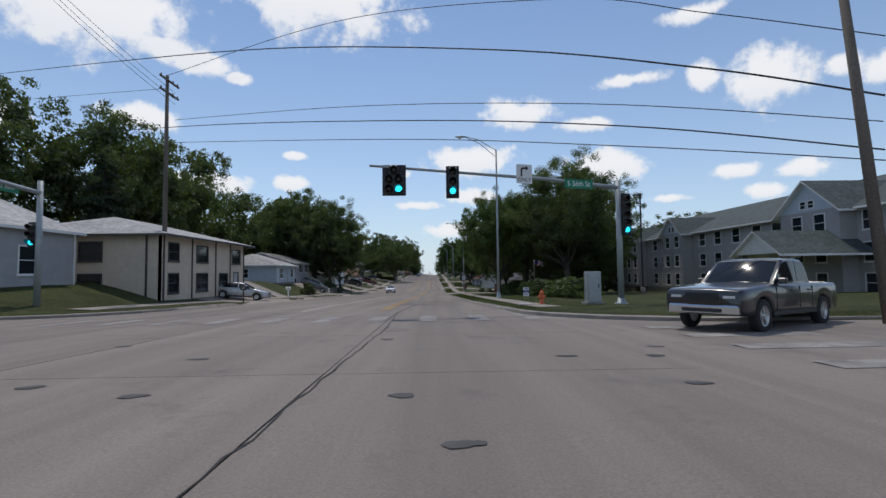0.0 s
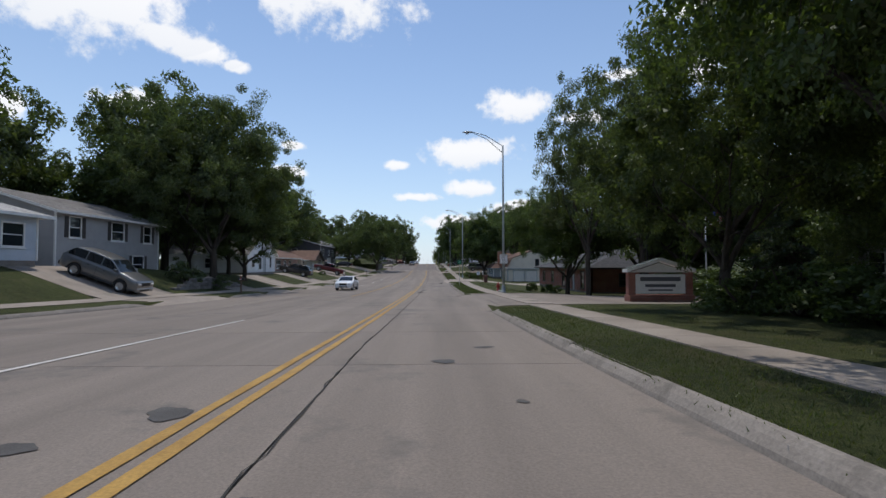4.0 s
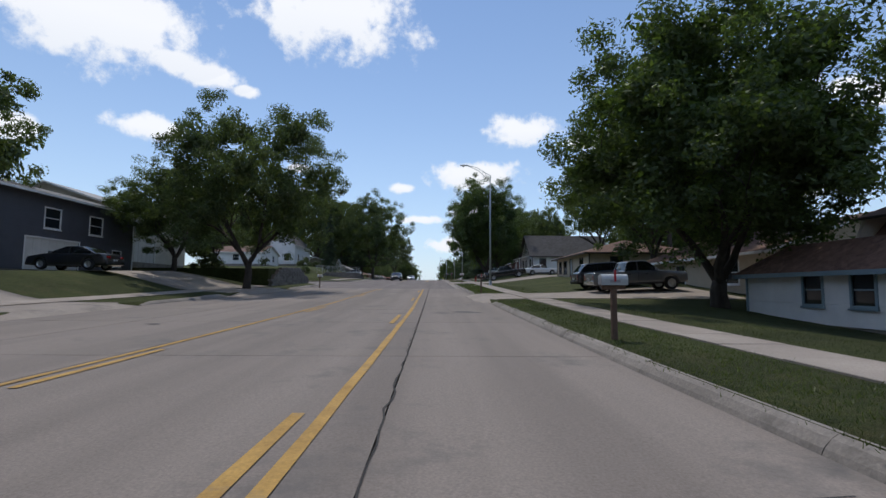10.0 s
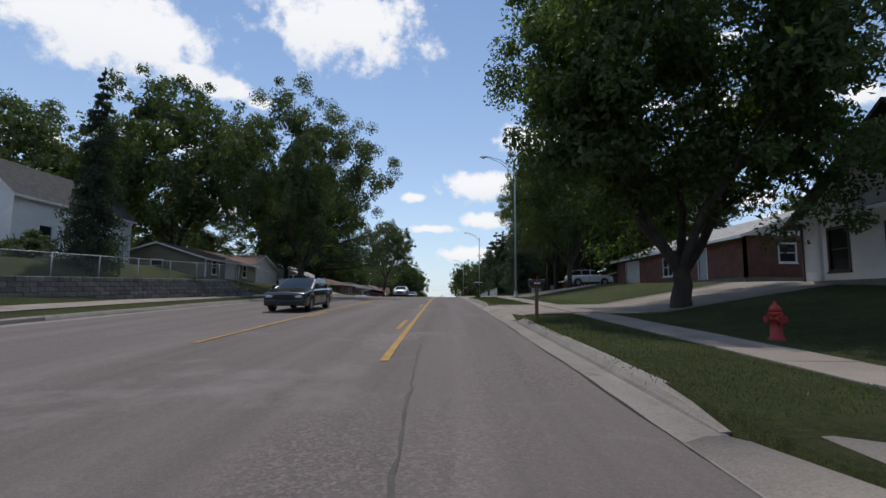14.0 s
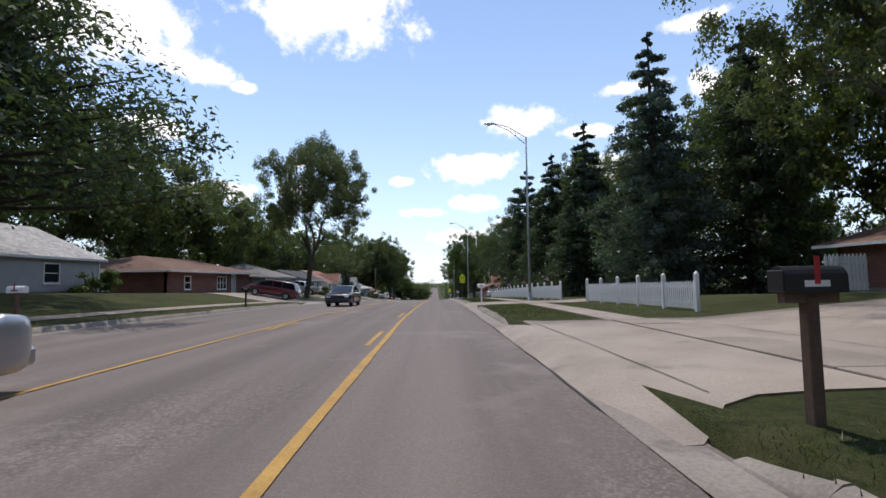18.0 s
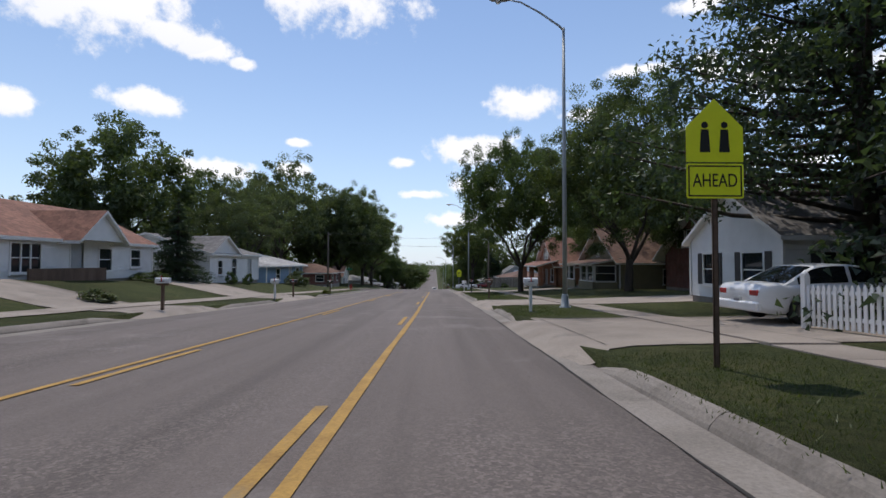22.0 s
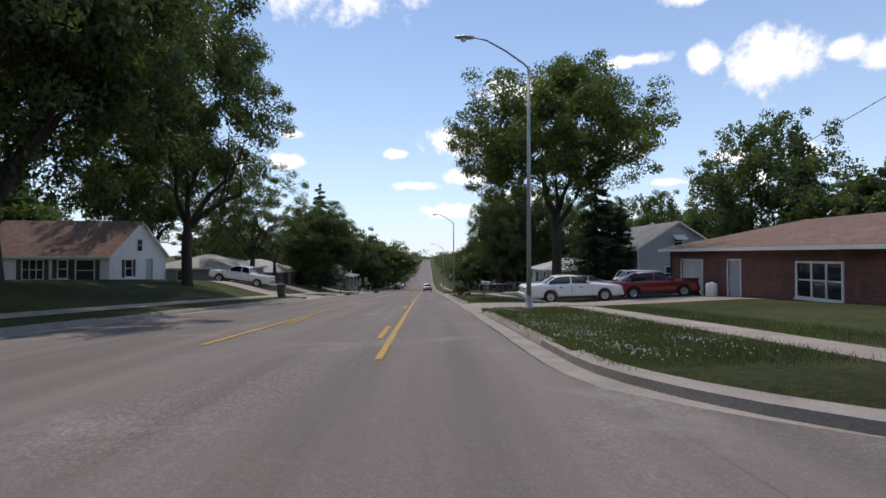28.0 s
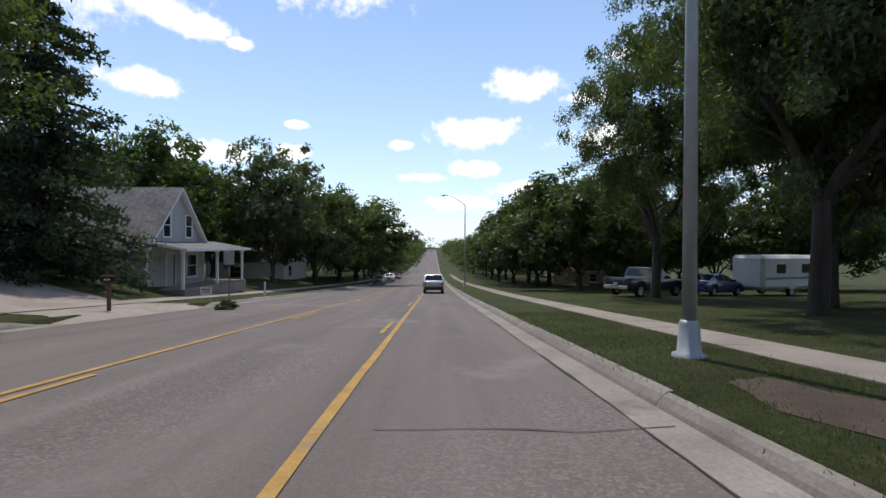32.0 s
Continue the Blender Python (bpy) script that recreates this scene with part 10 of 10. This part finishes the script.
pl = sheet(t, 0.3, 0.46, 2.36, "sign_white", -0.012, 0.03)
for n_, (txt, zz) in enumerate((("PARKING", 2.4), ("ANY", 2.3), ("TIME", 2.2))):
    words(txt, 0.085, M["ink"], pl, at(0, -0.018, zz) @ FACE_BACK, wide=0.8)
part("symbol", boxm(-0.13, -0.0185, 2.48, -0.03, -0.0165, 2.57), M["flag_red"], pl, "red square symbol")
part("symbol", boxm(-0.1, -0.0195, 2.505, -0.06, -0.0186, 2.545), M["sign_white"], pl, "white mark on the red symbol")
t = thing("rubbish_bin", 8.2, 476.3, ground_z(8.2, 476.3) + 0.03, 20, "black wheeled rubbish bin standing on the drive", "bin")
bm = bmesh.new()
a, b = [bm.verts.new((x, y, 0.05)) for x, y in lo], [bm.verts.new((x, y, 0.95)) for x, y in hi]
for k in range(4):
    bm.faces.new((a[k], a[(k + 1) % 4], b[(k + 1) % 4], b[k]))
bm.faces.new(a[::-1])
bm.faces.new(b)
part("body", bm, M["black_plastic"], t)
part("lid", boxm(-0.32, -0.34, 0.95, 0.32, 0.34, 1.02, bev=0.02), M["black_plastic"], t)
for s_ in (-1, 1):
    part("wheel", tube(bmesh.new(), [(s_ * 0.2, 0.26, 0.1), (s_ * 0.26, 0.26, 0.1)], 0.1, 12), M["rubber"], t)


def mulch_bed(x, y, rx, ry, seed):
    """A ragged bed of dark chipped bark round a sign."""
    r = random.Random(seed)
    ph = [r.uniform(0, 6.3) for _ in range(3)]
    n = 40
    vs = [(x, y, ground_z(x, y) + 0.03)]
    for f in (0.55, 1.0):
        for i in range(n):
            a = 2 * math.pi * i / n
            q = f * (1 + 0.12 * math.sin(2 * a + ph[0]) + 0.1 * math.sin(3 * a + ph[1]) + 0.07 * math.sin(7 * a + ph[2]) + r.uniform(-0.04, 0.04))
            px, py = x + rx * q * math.cos(a), y + ry * q * math.sin(a)
            vs.append((px, py, ground_z(px, py) + (0.03 if f < 1 else 0.004) + r.uniform(0, 0.006)))
    fs = [(0, i + 1, (i + 1) % n + 1) for i in range(n)] + [(i + 1, n + i + 1, n + (i + 1) % n + 1, (i + 1) % n + 1) for i in range(n)]
    tagged(new("mulch_bed", mesh_of("mulch_bed", vs, fs, M["mulch"])), "ragged bed of dark chipped bark in the lawn", "mulch", kind="structure")


for n_, (x, y, rx, ry) in enumerate(((3.7, 484.2, 0.8, 2.0), (3.55, 487.6, 0.6, 1.3))):
    mulch_bed(x, y, rx, ry, 60 + n_)
# kerb inlet
t = thing("storm_drain", 2.75, 115.5, road_z(115.5), 0, "storm drain in the kerb, its shaded opening a black block", "drain")
# solid black block in place of the inlet's unlit hollow
part("slot", boxm(-0.06, -0.8, 0.02, 0.2, 0.8, 0.12), M["black"], t)
part("cover", boxm(-0.04, -1.0, 0.155, 0.75, 1.0, 0.185, bev=0.01), M["kerb"], t)


# ---- fences and the retaining wall ----
def picket_mesh():
    bm = bmesh.new()
    return prism(bm, [(-0.04, 0.08), (0.04, 0.08), (0.04, 0.92), (0.0, 1.0), (-0.04, 0.92)], 0.02)


PICKET = stored(("picket",), picket_mesh, M["vinyl"])
CAP = stored(("cap",), lambda: lathe(bmesh.new(), [(0.09, 1.2), (0.09, 1.23), (0.03, 1.3), (0.005, 1.32)], 4), M["vinyl"])
POST = stored(("post",), lambda: boxm(-0.065, -0.065, -0.3, 0.065, 0.065, 1.2, bev=0.006), M["vinyl"])


def picket_fence(x, y0, y1, step):
    ym = (y0 + y1) / 2
    t = thing("picket_fence", x, ym, ground_z(x, ym), 0, "white vinyl picket fence with capped posts along the pavement", "fence", "picket fences")
    zt = ground_z(x, ym)
    n = max(1, round((y1 - y0) / 2.4))
    for i in range(n + 1):
        y = y0 + (y1 - y0) * i / n
        p = child("post", POST, t, "", at(0, y - ym, ground_z(x, y) - zt))
        child("cap", CAP, p)
        if i < n:
            y2 = y0 + (y1 - y0) * (i + 1) / n
            za_, zb_ = ground_z(x, y) - zt, ground_z(x, y2) - zt
            for h in (0.25, 0.78):
                vs = [(dx, yy - ym, zz + h + dh) for yy, zz in ((y + 0.065, za_), (y2 - 0.065, zb_)) for dx, dh in ((-0.02, 0), (0.02, 0), (0.02, 0.08), (-0.02, 0.08))]
                child("rail", mesh_of("rail", vs, [(0, 1, 5, 4), (1, 2, 6, 5), (2, 3, 7, 6), (3, 0, 4, 7)], M["vinyl"]), t)
    k = y0 + 0.15
    while k < y1 - 0.1:
        child("picket", PICKET, t, "", at(-0.022, k - ym, ground_z(x, k) - zt) @ Matrix.Rotation(-math.pi / 2, 4, "Z"))
        k += step
    return t


picket_fence(8.3, 299, 339.6, 0.14)
picket_fence(8.4, 282.3, 293.6, 0.14)
for x in (15.3, 18.2):
    t = thing("fence_panel", x, 284.5, ground_z(x, 284.5), 0, "white board fence panel in front of the ranch", "fence", "fence panels")
    for i in range(11):
        child("picket", PICKET, t, "", at(-0.75 + i * 0.15, 0, 0) @ Matrix.Diagonal((1.5, 1, 1.5, 1)))
    for z in (0.3, 1.15):
        part("rail", boxm(-0.85, 0.001, z, 0.85, 0.05, z + 0.09), M["vinyl"], t)
for y in (303.9, 313.7, 323.4, 333.2):
    t = thing("small_flag", 8.28, y, ground_z(8.4, y) + 1.0, 0, "small striped flag on a fence post", "flag", "small flags")
    part("stick", tube(bmesh.new(), [(0, 0, -0.2), (0, 0, 0.75)], 0.008, 5), M["wood"], t)
    ob = child("flag", cloth(0.4, 0.26, 0.74, 7, 0.15), t)

t = thing("board_fence", 17.9, 411.5, ground_z(17.9, 411.5), 0, "grey weathered board fence behind the cottage", "fence")
BOARD = stored(("board",), lambda: boxm(-0.066, -0.012, 0.05, 0.066, 0.012, 1.8, bev=0.004), M["fence_wood"])
rnd = random.Random(9)
for i in range(112):
    x = -8.1 + i * 0.145
    child("board", BOARD, t, "", at(x, 0, ground_z(17.9 + x, 411.5) - ground_z(17.9, 411.5) + rnd.uniform(-0.02, 0.02)))
for i in range(7):
    part("post", boxm(-8.1 + i * 2.7 - 0.05, 0.06, -0.4, -8.1 + i * 2.7 + 0.05, 0.16, 1.85), M["fence_wood"], t)
for z in (0.4, 1.5):
    part("rail", boxm(-8.1, 0.013, z, 8.1, 0.06, z + 0.09), M["fence_wood"], t)

def wire_fence(x0, y0, x1, y1, z0, z1, label):
    """Chain-link between two points: posts, a top rail and crossed wires."""
    long_ = math.hypot(x1 - x0, y1 - y0)
    t = thing("wire_fence", x0, y0, z0, math.degrees(math.atan2(y1 - y0, x1 - x0)), label, "fence")
    rise = (z1 - z0) / long_
    n_ = max(2, round(long_ / 2.4))
    for i in range(n_ + 1):
        x = long_ * i / n_
        part("post", tube(bmesh.new(), [(x, 0, x * rise - 0.25), (x, 0, x * rise + 1.15)], 0.025, 8), M["galv"], t)
    part("rail", tube(bmesh.new(), [(0, 0, 1.12), (long_, 0, 1.12 + long_ * rise)], 0.02, 8), M["galv"], t)
    vs, fs = [], []
    for sgn in (-1, 1):
        k = 0.0
        while k < long_:
            e = k + 1.05 * sgn
            if 0 <= e <= long_:
                b_ = len(vs)
                vs += [(k, 0.004 * sgn, 0.05 + k * rise), (k + 0.006, 0.004 * sgn, 0.05 + k * rise), (e + 0.006, 0.004 * sgn, 1.1 + e * rise), (e, 0.004 * sgn, 1.1 + e * rise)]
                fs.append((b_, b_ + 1, b_ + 2, b_ + 3))
            k += 0.09
    child("mesh", mesh_of("mesh", vs, fs, M["galv"]), t)


wire_fence(6.6, 484.0, 13.8, 484.0, ground_z(6.6, 484), ground_z(13.8, 484), "galvanised chain-link fence beside the white cottage")
wire_fence(-17.9, 214.5, -15.2, 239.0, road_z(214.5) + 1.35, road_z(239) + 1.35, "galvanised chain-link fence above the block wall")

# block retaining walls
BLOCK = stored(("block",), lambda: boxm(-0.295, -0.17, 0.006, 0.295, 0.17, 0.212, bev=0.022), ground_mat("grey wall block", (0.12, 0.112, 0.105), (0.22, 0.208, 0.195), 0.95, 28, 2.0, None, 0.7, (0.085, 0.078, 0.07), 1.2, 0.015, 0.25))


def block_wall(ax, ay, bx_, by_, high, lift, label):
    t = thing("retaining_wall", ax, ay, road_z(ay), 0, label, "wall", "", "structure")
    long_ = math.hypot(bx_ - ax, by_ - ay)
    ang = math.atan2(by_ - ay, bx_ - ax)
    r = random.Random(4)
    for row in range(int(high / 0.215)):
        for i in range(int(long_ / 0.6)):
            s = (i + (0.5 if row % 2 else 0.0)) * 0.6 + 0.3
            y = ay + math.sin(ang) * s
            if row * 0.215 > high * min(1, (s + 1) / 5) * min(1, (long_ - s + 1) / 5):
                continue
            child("block", BLOCK, t, "", at(math.cos(ang) * s - row * 0.025, math.sin(ang) * s, lift + road_z(y) - road_z(ay) + row * 0.215) @ Matrix.Rotation(ang + r.uniform(-0.02, 0.02), 4, "Z"))


block_wall(-17.4, 213.6, -14.6, 240.0, 1.3, 0.12, "grey stacked-block retaining wall along the raised lawn")
block_wall(-42.0, 212.2, -17.8, 212.2, 1.3, 0.0, "grey stacked-block retaining wall along the side street")
block_wall(-14.4, 183.6, -14.5, 196.6, 1.75, 0.2, "tall grey block retaining wall below the cream house")
vs = [(x, y, road_z(y) + 1.8) for y in (184.2, 188, 192, 195.6) for x in (-44, -15.2, -14.75)]
tagged(new("raised_lawn", mesh_of("raised_lawn", vs + [(x, y, z - 3.0) for x, y, z in vs], [(r * 3 + k, r * 3 + k + 1, r * 3 + k + 4, r * 3 + k + 3) for r in range(3) for k in (0, 1)] + [(r * 3 + 2, r * 3 + 14, r * 3 + 17, r * 3 + 5) for r in range(3)] + [(0, 12, 14, 2, 1), (9, 10, 11, 23, 21)], M["grass"])), "raised lawn held by the block wall", "lawn", kind="structure")
block_wall(-18.0, 84.0, -17.8, 95.5, 1.1, 0.3, "low grey block retaining wall before dark trees")


# ---- grass along the verges ----
def verge_grass(name, inside, y0, y1, x0, x1, count, seed, height=0.055):
    rs = np.random.default_rng(seed)
    ps = []
    xs, ys_ = rs.uniform(x0, x1, count), rs.uniform(y0, y1, count)
    for x, y in zip(xs, ys_):
        if inside(x, y):
            ps.append((x, y, ground_z(x, y)))
    ps = np.array(ps)
    k = 5
    c = np.repeat(ps, k, axis=0) + np.c_[rs.normal(0, 0.13, (len(ps) * k, 2)), np.zeros(len(ps) * k)]
    a = rs.uniform(0, 2 * np.pi, len(c))
    d = np.c_[np.cos(a), np.sin(a), np.zeros(len(c))]
    h = height * rs.uniform(0.5, 1.5, (len(c), 1))
    lean_ = rs.normal(0, 0.5, (len(c), 2)) * h
    v = np.stack([c - d * 0.006, c + d * 0.006, c + np.c_[lean_, h]], 1).reshape(-1, 3)
    m = len(c)
    me = bpy.data.meshes.new(name)
    me.vertices.add(3 * m)
    me.vertices.foreach_set("co", v.ravel())
    me.loops.add(3 * m)
    me.loops.foreach_set("vertex_index", np.arange(3 * m))
    me.polygons.add(m)
    me.polygons.foreach_set("loop_start", np.arange(0, 3 * m, 3))
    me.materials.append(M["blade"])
    me.update(calc_edges=True)
    tagged(new(name, me), "uneven blades of mown grass along the kerb", "grass", "", "stuff")


def on_right(x, y):
    wk = line(y, WALK_R)
    return x > line(y, KERB_R) + 0.2 and not wk - 0.05 < x < wk + 1.4 and not in_drive(1, y, 1.0) and not in_street(x, y, 3.0)


def on_left(x, y):
    return x < line(y, KERB_L) - 0.2 and not in_drive(-1, y, 1.0) and not in_street(x, y, 3.0)


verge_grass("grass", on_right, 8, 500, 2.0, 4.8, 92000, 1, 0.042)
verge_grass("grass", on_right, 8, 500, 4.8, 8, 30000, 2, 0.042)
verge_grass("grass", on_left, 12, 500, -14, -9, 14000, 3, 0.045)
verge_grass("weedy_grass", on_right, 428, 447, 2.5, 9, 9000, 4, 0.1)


# white clover in the verge
rs = np.random.default_rng(12)
vs, fs = [], []
for y0, y1, n, x0, x1 in ((429, 443, 2300, 2.6, 7.6), (450, 466, 420, 2.4, 4.6), (188, 201, 330, 2.7, 4.6)):
    heads = [(x0 + (x1 - x0) * rs.uniform() ** 1.3, rs.uniform(y0, y1), rs.uniform(0.12, 0.5)) for _ in range(n // 26)]
    for _ in range(n):
        x, y, r = heads[int(rs.integers(len(heads)))]
        x, y = x + rs.normal(0, r), y + rs.normal(0, r * 1.5)
        if not on_right(x, y):
            continue
        z = ground_z(x, y) + rs.uniform(0.06, 0.12)
        r = rs.uniform(0.006, 0.0135)
        b = len(vs)
        vs += [(x - r, y, z), (x, y - r, z), (x + r, y, z), (x, y + r, z), (x, y, z + r), (x, y, z - r * 0.6)]
        for k in range(4):
            fs += [(b + k, b + (k + 1) % 4, b + 4), (b + (k + 1) % 4, b + k, b + 5)]
tagged(new("clover_flowers", mesh_of("clover_flowers", vs, fs, M["flag_white"])), "scattered white clover heads in the grass", "flowers", "", "stuff")
